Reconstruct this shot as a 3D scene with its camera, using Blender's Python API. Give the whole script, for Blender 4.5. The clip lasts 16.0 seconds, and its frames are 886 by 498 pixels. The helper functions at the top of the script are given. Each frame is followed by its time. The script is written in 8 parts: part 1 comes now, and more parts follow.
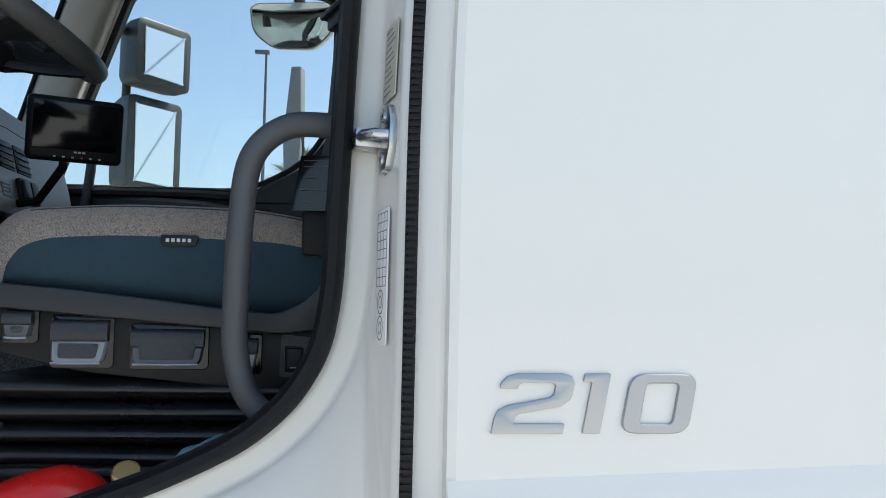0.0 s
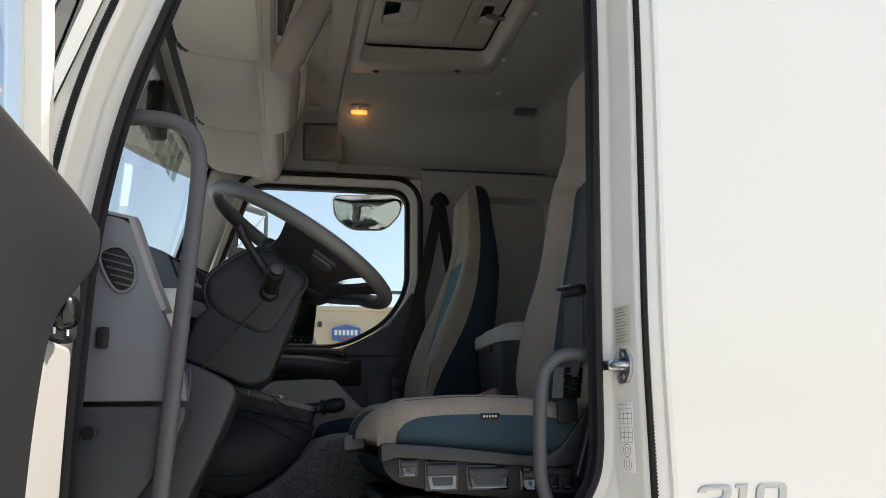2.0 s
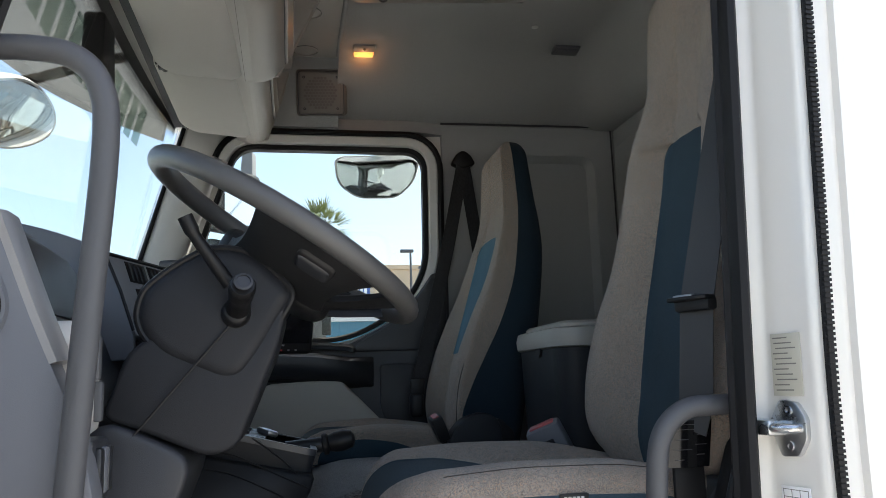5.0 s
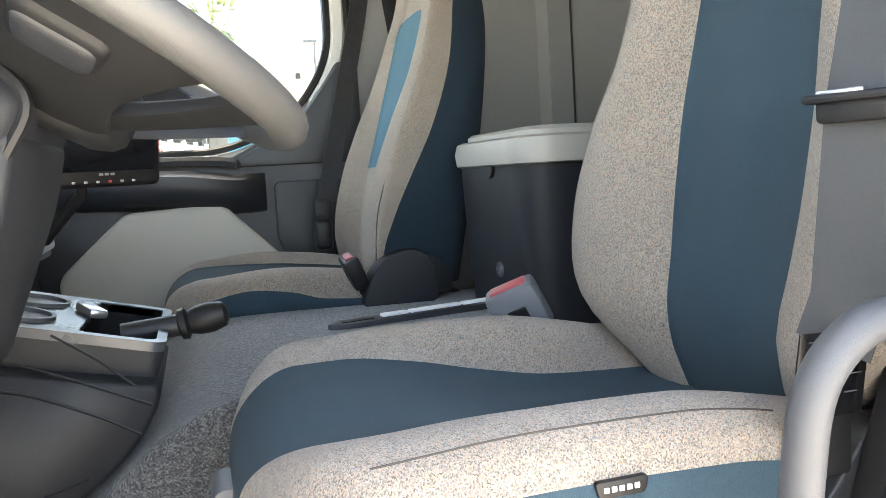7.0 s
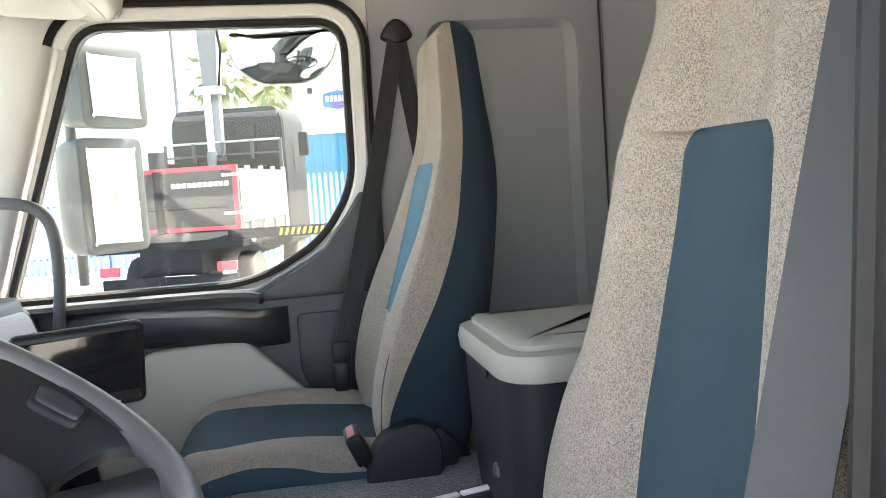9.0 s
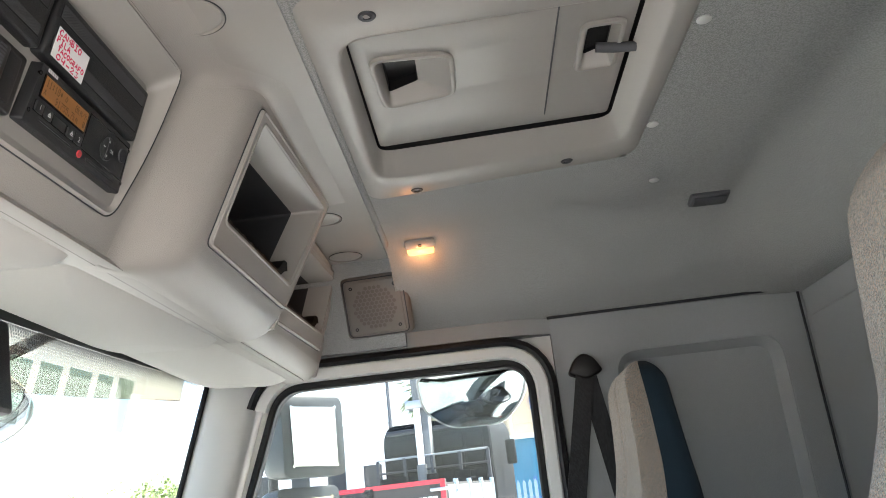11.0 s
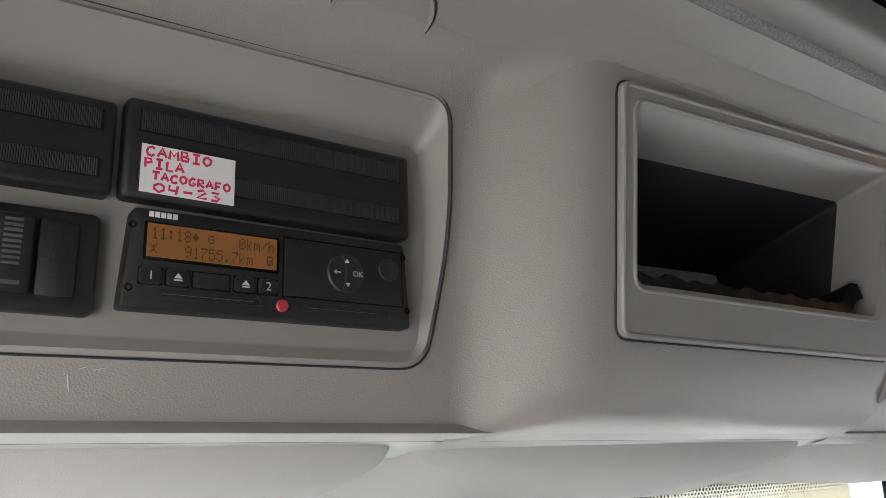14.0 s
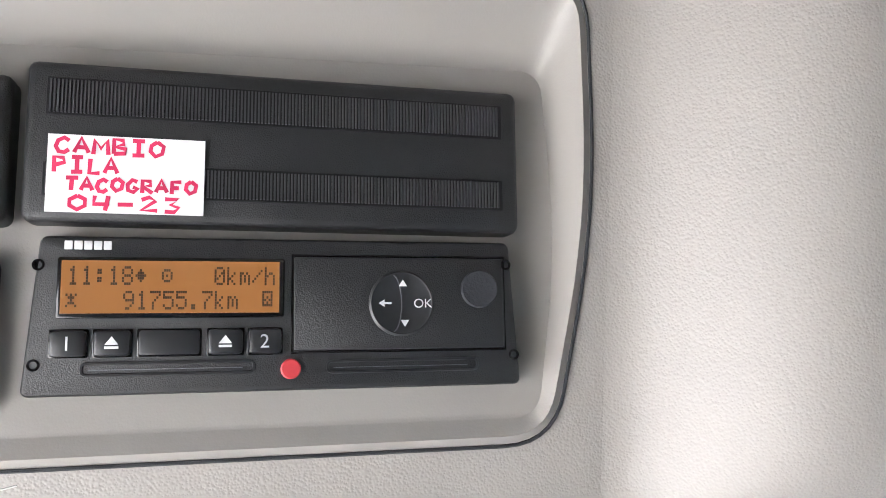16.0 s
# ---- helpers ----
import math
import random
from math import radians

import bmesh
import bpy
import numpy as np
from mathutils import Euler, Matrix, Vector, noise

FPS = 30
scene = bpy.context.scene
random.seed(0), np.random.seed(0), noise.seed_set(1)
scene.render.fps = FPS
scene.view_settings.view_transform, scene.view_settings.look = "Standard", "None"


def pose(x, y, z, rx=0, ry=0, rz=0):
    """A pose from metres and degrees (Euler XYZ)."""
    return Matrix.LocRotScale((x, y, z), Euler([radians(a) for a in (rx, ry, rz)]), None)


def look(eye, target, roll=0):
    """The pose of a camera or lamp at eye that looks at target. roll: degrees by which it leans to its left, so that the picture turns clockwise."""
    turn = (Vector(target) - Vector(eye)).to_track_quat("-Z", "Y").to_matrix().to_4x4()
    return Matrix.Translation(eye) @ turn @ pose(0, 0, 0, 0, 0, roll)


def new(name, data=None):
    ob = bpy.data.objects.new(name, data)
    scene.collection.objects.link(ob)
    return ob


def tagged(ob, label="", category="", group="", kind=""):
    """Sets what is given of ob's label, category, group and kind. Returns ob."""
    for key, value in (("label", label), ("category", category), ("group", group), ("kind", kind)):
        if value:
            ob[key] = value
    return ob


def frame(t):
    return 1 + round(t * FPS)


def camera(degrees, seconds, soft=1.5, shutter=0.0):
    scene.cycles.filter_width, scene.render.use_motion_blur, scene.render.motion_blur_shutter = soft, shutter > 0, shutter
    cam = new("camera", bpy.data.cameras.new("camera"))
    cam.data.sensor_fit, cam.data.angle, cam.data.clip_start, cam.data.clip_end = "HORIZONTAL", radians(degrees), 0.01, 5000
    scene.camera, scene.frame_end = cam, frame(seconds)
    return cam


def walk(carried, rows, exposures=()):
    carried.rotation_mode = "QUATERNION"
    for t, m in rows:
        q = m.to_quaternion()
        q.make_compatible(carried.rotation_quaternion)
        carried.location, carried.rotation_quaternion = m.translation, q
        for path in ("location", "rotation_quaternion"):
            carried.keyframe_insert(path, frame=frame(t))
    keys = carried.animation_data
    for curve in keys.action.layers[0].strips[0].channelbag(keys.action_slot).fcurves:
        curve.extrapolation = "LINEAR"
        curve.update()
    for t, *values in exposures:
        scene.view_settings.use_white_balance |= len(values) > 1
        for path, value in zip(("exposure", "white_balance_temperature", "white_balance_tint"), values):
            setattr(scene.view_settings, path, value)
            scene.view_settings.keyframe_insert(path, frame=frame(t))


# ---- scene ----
# the camera and its way: seconds, place, turn
cam = camera(57.7, 16.0, soft=0.8)
ROWS = [
    (0, 0.0214, 0.2171, 1.4094, 94.57, -0.76, -6.08),
    (0.5, -0.1195, 0.0252, 1.4444, 95.61, -0.54, -6.49),
    (1, -0.3384, -0.1609, 1.4652, 96.79, -0.15, -8.48),
    (1.5, -0.5039, -0.3170, 1.4707, 99.31, 0.23, -10.18),
    (2, -0.5867, -0.4467, 1.4660, 102.46, 0.85, -11.56),
    (2.5, -0.6039, -0.4631, 1.4909, 104.83, 1.15, -12.43),
    (3, -0.5878, -0.3714, 1.5737, 105.95, 1.17, -12.43),
    (3.2, -0.5823, -0.3272, 1.6013, 106.17, 1.18, -12.17),
    (5.3, -0.5273, 0.1669, 1.6450, 97.20, 1.71, -10.84),
    (5.5, -0.5202, 0.2239, 1.6483, 95.72, 1.87, -11.32),
    (6, -0.4956, 0.3898, 1.6333, 92.32, 2.37, -13.23),
    (6.5, -0.4691, 0.5400, 1.6582, 88.65, 2.71, -15.95),
    (7, -0.4310, 0.6430, 1.7059, 84.34, 3.46, -17.10),
    (7.5, -0.4024, 0.6167, 1.8018, 80.51, 3.96, -16.80),
    (8, -0.3555, 0.6286, 1.8784, 79.44, 3.95, -15.47),
    (8.2, -0.3222, 0.6385, 1.9082, 79.70, 4.18, -14.66),
    (10.3, -0.2221, 0.7177, 2.1247, 100.73, 3.48, -4.82),
    (10.5, -0.2117, 0.7285, 2.1275, 103.13, 4.15, -3.14),
    (11, -0.1947, 0.7482, 2.1278, 107.38, 6.20, 3.37),
    (11.5, -0.1898, 0.7745, 2.1542, 110.77, 9.31, 12.49),
    (12, -0.1897, 0.8215, 2.1546, 114.36, 12.13, 22.66),
    (12.5, -0.1568, 0.9201, 2.1778, 116.86, 13.22, 32.10),
    (13, -0.1096, 1.0295, 2.1917, 117.68, 12.73, 40.39),
    (13.5, -0.0878, 1.1734, 2.2283, 118.12, 11.96, 48.57),
    (14, -0.1441, 1.3091, 2.2848, 118.53, 10.51, 56.80),
    (14.5, -0.1779, 1.4162, 2.3558, 118.68, 7.98, 66.10),
    (15, -0.2392, 1.4794, 2.4195, 117.39, 5.87, 72.85),
    (15.5, -0.2534, 1.5085, 2.4375, 116.01, 4.30, 77.31),
    (16, -0.2560, 1.5059, 2.4362, 112.83, 4.30, 76.89),
]
EXPOSURES = [
    (0.0, 0.94, 6400, 4), (0.7, 1.10, 6950, 6), (1.4, 1.16, 7450, 8), (3.2, 1.05, 7450, 8), (5.3, 1.90, 6900, 9), (6.0, 3.10, 7400, 9), (6.5, 3.78, 7900, 9),
    (7.0, 3.95, 8050, 9), (7.5, 4.0, 8150, 9), (8.2, 4.1, 8100, 9), (10.3, 2.95, 7050, 10), (11.0, 3.05, 6750, 10), (12.0, 2.70, 6700, 11), (12.6, 2.55, 6700, 11), (13.5, 2.58, 6500, 11), (14.1, 2.66, 6500, 11), (14.5, 3.35, 6600, 12), (15.0, 3.70, 6250, 11), (15.5, 3.85, 6200, 11), (16.0, 4.1, 6250, 11),
]
walk(cam, [(t, pose(x, y, z, a, b, c)) for t, x, y, z, a, b, c in ROWS], EXPOSURES)

# ---- light ----
SUN_EL, SUN_AZ = 58.0, 20.0     # degrees; the sun stands behind the cab, on the passenger's side
world = bpy.data.worlds.new("sky")
scene.world = world
world.use_nodes = True
wn, wl = world.node_tree.nodes, world.node_tree.links
wn.clear()
sky = wn.new("ShaderNodeTexSky")
sky.sky_type, sky.sun_disc = 'NISHITA', False
sky.sun_elevation, sky.sun_rotation = radians(SUN_EL), radians(90 - SUN_AZ)
sky.air_density, sky.dust_density, sky.ozone_density = 1.0, 2.5, 1.0
bg = wn.new("ShaderNodeBackground")
bg.inputs["Strength"].default_value = 0.15
wo = wn.new("ShaderNodeOutputWorld")
wl.new(sky.outputs["Color"], bg.inputs["Color"])
wl.new(bg.outputs["Background"], wo.inputs["Surface"])
sun = new("sun", bpy.data.lights.new("sun", "SUN"))
sun.data.energy, sun.data.angle, sun.data.color = 5.0, radians(0.6), (1.0, 0.95, 0.87)
sd = Vector((math.cos(radians(SUN_EL)) * math.cos(radians(SUN_AZ)), math.cos(radians(SUN_EL)) * math.sin(radians(SUN_AZ)), math.sin(radians(SUN_EL))))
sun.matrix_world = look(sd * 30, (0, 0, 0))

# ---- materials ----
def nodes_of(name):
    m = bpy.data.materials.new(name)
    m.use_nodes = True
    nt = m.node_tree
    return m, nt, nt.nodes["Principled BSDF"]


def mat(name, col, rough=0.5, metal=0.0, scale=40.0, var=0.12, fine=0.0, fine_scale=900.0, bump=0.0, bump_scale=600.0, rvar=0.1, coat=0.0, spec=0.5, voronoi=False):
    """A surface with colour variation at two scales, varying gloss and a fine relief."""
    m, nt, b = nodes_of(name)
    n, l = nt.nodes, nt.links
    tc = n.new("ShaderNodeTexCoord")
    big = n.new("ShaderNodeTexNoise")
    big.inputs["Scale"].default_value, big.inputs["Detail"].default_value = scale * 0.15, 5
    l.new(tc.outputs["Object"], big.inputs["Vector"])
    small = n.new("ShaderNodeTexNoise")
    small.inputs["Scale"].default_value, small.inputs["Detail"].default_value = fine_scale, 2
    l.new(tc.outputs["Object"], small.inputs["Vector"])
    mix = n.new("ShaderNodeMix")
    mix.data_type = 'RGBA'
    mix.inputs[6].default_value = (*[c * (1 - var) for c in col], 1)
    mix.inputs[7].default_value = (*[min(1, c * (1 + var)) for c in col], 1)
    l.new(big.outputs["Fac"], mix.inputs[0])
    mul = n.new("ShaderNodeMix")
    mul.data_type, mul.blend_type = 'RGBA', 'MULTIPLY'
    mul.inputs[0].default_value = fine
    l.new(mix.outputs[2], mul.inputs[6])
    ramp = n.new("ShaderNodeValToRGB")
    ramp.color_ramp.elements[0].position, ramp.color_ramp.elements[1].position = 0.35, 0.62
    l.new(small.outputs["Fac"], ramp.inputs["Fac"])
    l.new(ramp.outputs["Color"], mul.inputs[7])
    l.new(mul.outputs[2], b.inputs["Base Color"])
    mr = n.new("ShaderNodeMapRange")
    mr.inputs["To Min"].default_value, mr.inputs["To Max"].default_value = max(0.02, rough - rvar), min(1, rough + rvar)
    l.new(big.outputs["Fac"], mr.inputs["Value"])
    l.new(mr.outputs["Result"], b.inputs["Roughness"])
    b.inputs["Metallic"].default_value = metal
    b.inputs["Specular IOR Level"].default_value = spec
    b.inputs["Coat Weight"].default_value = coat
    if bump > 0:
        if voronoi:
            t = n.new("ShaderNodeTexVoronoi")
            t.feature = 'SMOOTH_F1'
            out = t.outputs["Distance"]
        else:
            t = n.new("ShaderNodeTexNoise")
            t.inputs["Detail"].default_value = 3
            out = t.outputs["Fac"]
        t.inputs["Scale"].default_value = bump_scale
        l.new(tc.outputs["Object"], t.inputs["Vector"])
        bp = n.new("ShaderNodeBump")
        bp.inputs["Strength"].default_value, bp.inputs["Distance"].default_value = bump, 0.0012
        l.new(out, bp.inputs["Height"])
        l.new(bp.outputs["Normal"], b.inputs["Normal"])
    return m


def fabric(name, cols, stops, scale, bump, rough=0.9, stretch=(1, 1, 1), sheen=0.25):
    """Woven cloth with specks of several yarn colours."""
    m, nt, b = nodes_of(name)
    n, l = nt.nodes, nt.links
    tc = n.new("ShaderNodeTexCoord")
    mp = n.new("ShaderNodeMapping")
    mp.inputs["Scale"].default_value = stretch
    l.new(tc.outputs["Object"], mp.inputs["Vector"])
    v = n.new("ShaderNodeTexVoronoi")
    v.inputs["Scale"].default_value = scale
    l.new(mp.outputs["Vector"], v.inputs["Vector"])
    sep = n.new("ShaderNodeSeparateColor")
    l.new(v.outputs["Color"], sep.inputs["Color"])
    ramp = n.new("ShaderNodeValToRGB")
    e = ramp.color_ramp.elements
    while len(e) < len(cols):
        e.new(0.5)
    for k, (c, s) in enumerate(zip(cols, stops)):
        e[k].position, e[k].color = s, (*c, 1)
    l.new(sep.outputs["Red"], ramp.inputs["Fac"])
    big = n.new("ShaderNodeTexNoise")
    big.inputs["Scale"].default_value = 9
    l.new(tc.outputs["Object"], big.inputs["Vector"])
    mr = n.new("ShaderNodeMapRange")
    mr.inputs["To Min"].default_value, mr.inputs["To Max"].default_value = 0.82, 1.15
    l.new(big.outputs["Fac"], mr.inputs["Value"])
    mul = n.new("ShaderNodeMix")
    mul.data_type, mul.blend_type = 'RGBA', 'MULTIPLY'
    mul.inputs[0].default_value = 1
    l.new(ramp.outputs["Color"], mul.inputs[6])
    l.new(mr.outputs["Result"], mul.inputs[7])
    l.new(mul.outputs[2], b.inputs["Base Color"])
    b.inputs["Roughness"].default_value = rough
    b.inputs["Specular IOR Level"].default_value = 0.25
    b.inputs["Sheen Weight"].default_value = sheen
    wave = n.new("ShaderNodeTexNoise")
    wave.inputs["Scale"].default_value, wave.inputs["Detail"].default_value = scale * 0.8, 3
    l.new(mp.outputs["Vector"], wave.inputs["Vector"])
    bp = n.new("ShaderNodeBump")
    bp.inputs["Strength"].default_value, bp.inputs["Distance"].default_value = bump, 0.002
    l.new(wave.outputs["Fac"], bp.inputs["Height"])
    l.new(bp.outputs["Normal"], b.inputs["Normal"])
    return m


def clear_glass(name, tint=(1, 1, 1), ior=1.45):
    m, nt, b = nodes_of(name)
    b.inputs["Base Color"].default_value = (*tint, 1)
    b.inputs["Roughness"].default_value = 0.0
    b.inputs["IOR"].default_value = ior
    b.inputs["Transmission Weight"].default_value = 1.0
    return m


def glow(name, col, strength):
    m, nt, b = nodes_of(name)
    b.inputs["Base Color"].default_value = (*col, 1)
    b.inputs["Emission Color"].default_value = (*col, 1)
    b.inputs["Emission Strength"].default_value = strength
    b.inputs["Roughness"].default_value = 0.3
    return m


WHITE_PAINT = mat("white_paint", (0.765, 0.745, 0.70), 0.22, scale=8, var=0.02, rvar=0.06, coat=0.4, bump=0.02, bump_scale=25)
WHITE_SHELL = mat("white_shell", (0.70, 0.685, 0.645), 0.35, scale=10, var=0.04, rvar=0.08)
DARK = mat("dark_plastic", (0.0175, 0.0188, 0.022), 0.46, scale=30, var=0.15, bump=0.25, bump_scale=900)
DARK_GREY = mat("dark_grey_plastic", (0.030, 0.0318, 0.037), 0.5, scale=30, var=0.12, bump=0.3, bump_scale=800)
MID_GREY = mat("mid_grey_plastic", (0.085, 0.088, 0.096), 0.55, scale=30, var=0.1, bump=0.25, bump_scale=800)
BLUE_GREY = mat("blue_grey_plastic", (0.128, 0.135, 0.152), 0.5, scale=30, var=0.08, bump=0.2, bump_scale=800)
BEIGE = mat("beige_plastic", (0.40, 0.375, 0.33), 0.55, scale=25, var=0.06, bump=0.2, bump_scale=700)
WARM_GREY = mat("warm_grey_grained_plastic", (0.355, 0.331, 0.305), 0.42, scale=20, var=0.05, bump=0.26, bump_scale=820, voronoi=True)
WARM_SMOOTH = mat("warm_grey_smooth_plastic", (0.335, 0.315, 0.291), 0.4, scale=20, var=0.04, bump=0.08, bump_scale=900)
LIGHT_GREY = mat("light_grey_plastic", (0.55, 0.55, 0.53), 0.45, scale=20, var=0.04, bump=0.1, bump_scale=900)
HEADLINER = mat("headliner_cloth", (0.365, 0.367, 0.358), 0.9, scale=15, var=0.05, fine=0.32, fine_scale=420, bump=0.7, bump_scale=420, spec=0.2)
WALL_TRIM = mat("wall_trim", (0.335, 0.343, 0.343), 0.7, scale=15, var=0.05, fine=0.1, fine_scale=700, bump=0.25, bump_scale=700, spec=0.3)
CARPET = fabric("ribbed_carpet", [(0.026, 0.027, 0.029), (0.058, 0.060, 0.064), (0.098, 0.100, 0.105), (0.18, 0.18, 0.18)], [0.05, 0.35, 0.7, 0.95], 500, 2.6, 0.7, stretch=(1, 0.42, 1), sheen=0.35)
RUBBER = mat("black_rubber", (0.011, 0.011, 0.012), 0.55, spec=0.22, scale=60, var=0.2, bump=0.15, bump_scale=700)
BLACK = mat("black_plastic", (0.009, 0.009, 0.010), 0.45, spec=0.32, scale=40, var=0.2, bump=0.2, bump_scale=1200)
BLACK_GLOSS = mat("black_gloss", (0.006, 0.006, 0.007), 0.12, scale=40, var=0.2, rvar=0.04)
BAR_GREY = mat("grey_coated_steel", (0.068, 0.070, 0.077), 0.5, scale=60, var=0.08, bump=0.3, bump_scale=1500)
STEEL = mat("zinc_plated_steel", (0.55, 0.56, 0.57), 0.3, metal=1.0, scale=200, var=0.15, rvar=0.15)
SILVER = mat("satin_silver", (0.42, 0.43, 0.45), 0.32, metal=0.85, scale=80, var=0.06)
MIRROR = mat("mirror_silver", (0.62, 0.65, 0.66), 0.02, metal=1.0, scale=10, var=0.01, rvar=0.0)
BLUE_CLOTH = fabric("blue_cloth", [(0.021, 0.042, 0.058), (0.026, 0.050, 0.068), (0.032, 0.059, 0.079)], [0.1, 0.5, 0.9], 1800, 0.35, sheen=0.02)
SEAM = mat("seam_thread", (0.055, 0.047, 0.040), 0.9, scale=200, var=0.2)
NAVY_CLOTH = fabric("navy_cloth", [(0.008, 0.017, 0.026), (0.011, 0.023, 0.034), (0.016, 0.031, 0.045)], [0.1, 0.5, 0.9], 1400, 0.35, sheen=0.03)
LEVER_FIELD = mat("dimpled_field", (0.06, 0.062, 0.066), 0.45, scale=60, var=0.1, bump=0.9, bump_scale=1300, voronoi=True)
LIGHT_BLUE = fabric("light_blue_cloth", [(0.044, 0.122, 0.178), (0.052, 0.137, 0.196), (0.060, 0.152, 0.214)], [0.1, 0.5, 0.9], 1600, 0.35, sheen=0.05)
TWEED = fabric("speckled_tweed", [(0.098, 0.086, 0.073), (0.200, 0.174, 0.147), (0.290, 0.252, 0.214), (0.395, 0.345, 0.295), (0.48, 0.28, 0.185), (0.18, 0.188, 0.195)], [0.0, 0.20, 0.45, 0.74, 0.90, 0.96], 1050, 1.4, stretch=(1, 1, 0.8))
WEBBING = fabric("belt_webbing", [(0.02, 0.02, 0.022), (0.03, 0.031, 0.034)], [0.2, 0.8], 900, 0.5, 0.7, (0.3, 1, 0.1))
WEBBING_GREY = mat("grey_belt_webbing", (0.036, 0.039, 0.043), 0.6, scale=30, var=0.06, fine=0.25, fine_scale=1500, bump=0.3, bump_scale=1500)
RED = mat("red_paint", (0.62, 0.012, 0.010), 0.28, scale=40, var=0.05, coat=0.3)
RED_PLASTIC = mat("red_plastic", (0.55, 0.05, 0.06), 0.4)
BRASS = mat("brass", (0.62, 0.47, 0.22), 0.3, metal=1.0)
PAPER = mat("white_paper", (0.85, 0.84, 0.83), 0.7, scale=60, var=0.02)
FOIL = mat("aged_foil", (0.50, 0.48, 0.40), 0.45, scale=60, var=0.06)
PRINT = mat("grey_print", (0.20, 0.19, 0.17), 0.7)
RED_INK = mat("red_ink", (0.72, 0.03, 0.12), 0.6, scale=400, var=0.2)
WHITE_PRINT = mat("white_print", (0.75, 0.75, 0.75), 0.5)
LCD = glow("amber_display", (1.0, 0.40, 0.09), 0.018)
LCD.node_tree.nodes["Principled BSDF"].inputs["Base Color"].default_value = (0.085, 0.042, 0.018, 1)
INSTR_BLACK = mat("instrument_black", (0.0125, 0.013, 0.0142), 0.42, scale=60, var=0.15, bump=0.35, bump_scale=1600, spec=0.6)
INSTR_EDGE = mat("instrument_edge", (0.017, 0.0175, 0.019), 0.35, scale=60, var=0.15, spec=0.6)
INSTR_RIB = mat("instrument_rib", (0.048, 0.049, 0.052), 0.4, scale=60, var=0.1, spec=0.6)
SPEAKER_GREY = mat("speaker_grey", (0.165, 0.148, 0.133), 0.45, scale=20, var=0.05, bump=0.1, bump_scale=900)
LCD_INK = mat("display_ink", (0.010, 0.006, 0.004), 0.6)
LAMP_ON = glow("lit_lamp", (1.0, 0.40, 0.10), 0.55)
LEVER_GREY = mat("lever_grey", (0.27, 0.275, 0.285), 0.34, scale=60, var=0.08, bump=0.2, bump_scale=1500)
VISOR_GREY = mat("visor_vinyl", (0.50, 0.485, 0.458), 0.6, scale=18, var=0.05, bump=0.25, bump_scale=900)
PALE_TRIM = mat("pale_trim", (0.27, 0.27, 0.275), 0.5, scale=25, var=0.05, bump=0.15, bump_scale=800)
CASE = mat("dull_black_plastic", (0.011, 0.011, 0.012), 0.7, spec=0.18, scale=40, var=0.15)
BELLOWS = mat("bellows_rubber", (0.011, 0.0115, 0.0125), 0.30, scale=60, var=0.2, bump=0.12, bump_scale=500)
BUCKLE_RED = mat("buckle_red", (0.36, 0.075, 0.085), 0.4)
BIN_LID = mat("bin_lid_grey", (0.31, 0.295, 0.265), 0.5, scale=25, var=0.05, bump=0.2, bump_scale=800)
SIDE_GLASS = clear_glass("side_glass", (0.64, 0.70, 0.705), 1.3)
COWL = mat("matt_cowl_plastic", (0.0175, 0.0188, 0.0225), 0.50, spec=0.26, scale=30, var=0.12, bump=0.3, bump_scale=1100)
HUB_DARK = mat("hub_plastic", (0.012, 0.0125, 0.0135), 0.5, spec=0.28, scale=40, var=0.1, bump=0.3, bump_scale=1100)
RIM = mat("grained_rim", (0.078, 0.077, 0.076), 0.36, scale=60, var=0.1, bump=0.3, bump_scale=1200)
GLASS = clear_glass("windscreen_glass", (0.79, 0.845, 0.84), 1.3)
FASCIA_GREY = mat("fascia_grey", (0.36, 0.38, 0.41), 0.42, scale=25, var=0.05, bump=0.12, bump_scale=800)
DOOR_DARK = mat("door_trim_plastic", (0.0075, 0.0085, 0.0105), 0.6, spec=0.2, scale=20, var=0.15, bump=0.2, bump_scale=700)
TRAY_GREY = mat("tray_grey", (0.055, 0.059, 0.069), 0.30, scale=30, var=0.08, bump=0.15, bump_scale=900)
MIRROR_SHELL = mat("mirror_shell", (0.013, 0.017, 0.018), 0.45, scale=12, var=0.08, bump=0.1, bump_scale=600)
SHELF_DARK = mat("shelf_depth_shade", (0.020, 0.021, 0.024), 0.65, scale=20, var=0.25, bump=0.2, bump_scale=300)
SMOKED = clear_glass("smoked_plastic", (0.44, 0.32, 0.215), 1.15)
TINT = clear_glass("tinted_glass", (0.75, 0.82, 0.84))

# ---- modelling helpers ----
BASE = {}


def thing(name, at, label, category, group="", kind=""):
    ob = new(name)
    ob.location, ob.empty_display_size = at, 0.05
    BASE[ob.name] = Vector(at)
    return tagged(ob, label, category, group, kind)


def finish(name, bm, mats, smooth, angle=38):
    bmesh.ops.recalc_face_normals(bm, faces=bm.faces)
    me = bpy.data.meshes.new(name)
    bm.to_mesh(me)
    bm.free()
    for m in (mats if isinstance(mats, (list, tuple)) else [mats]):
        me.materials.append(m)
    if smooth:
        me.polygons.foreach_set("use_smooth", [True] * len(me.polygons))
        me.set_sharp_from_angle(angle=radians(angle))
    return me


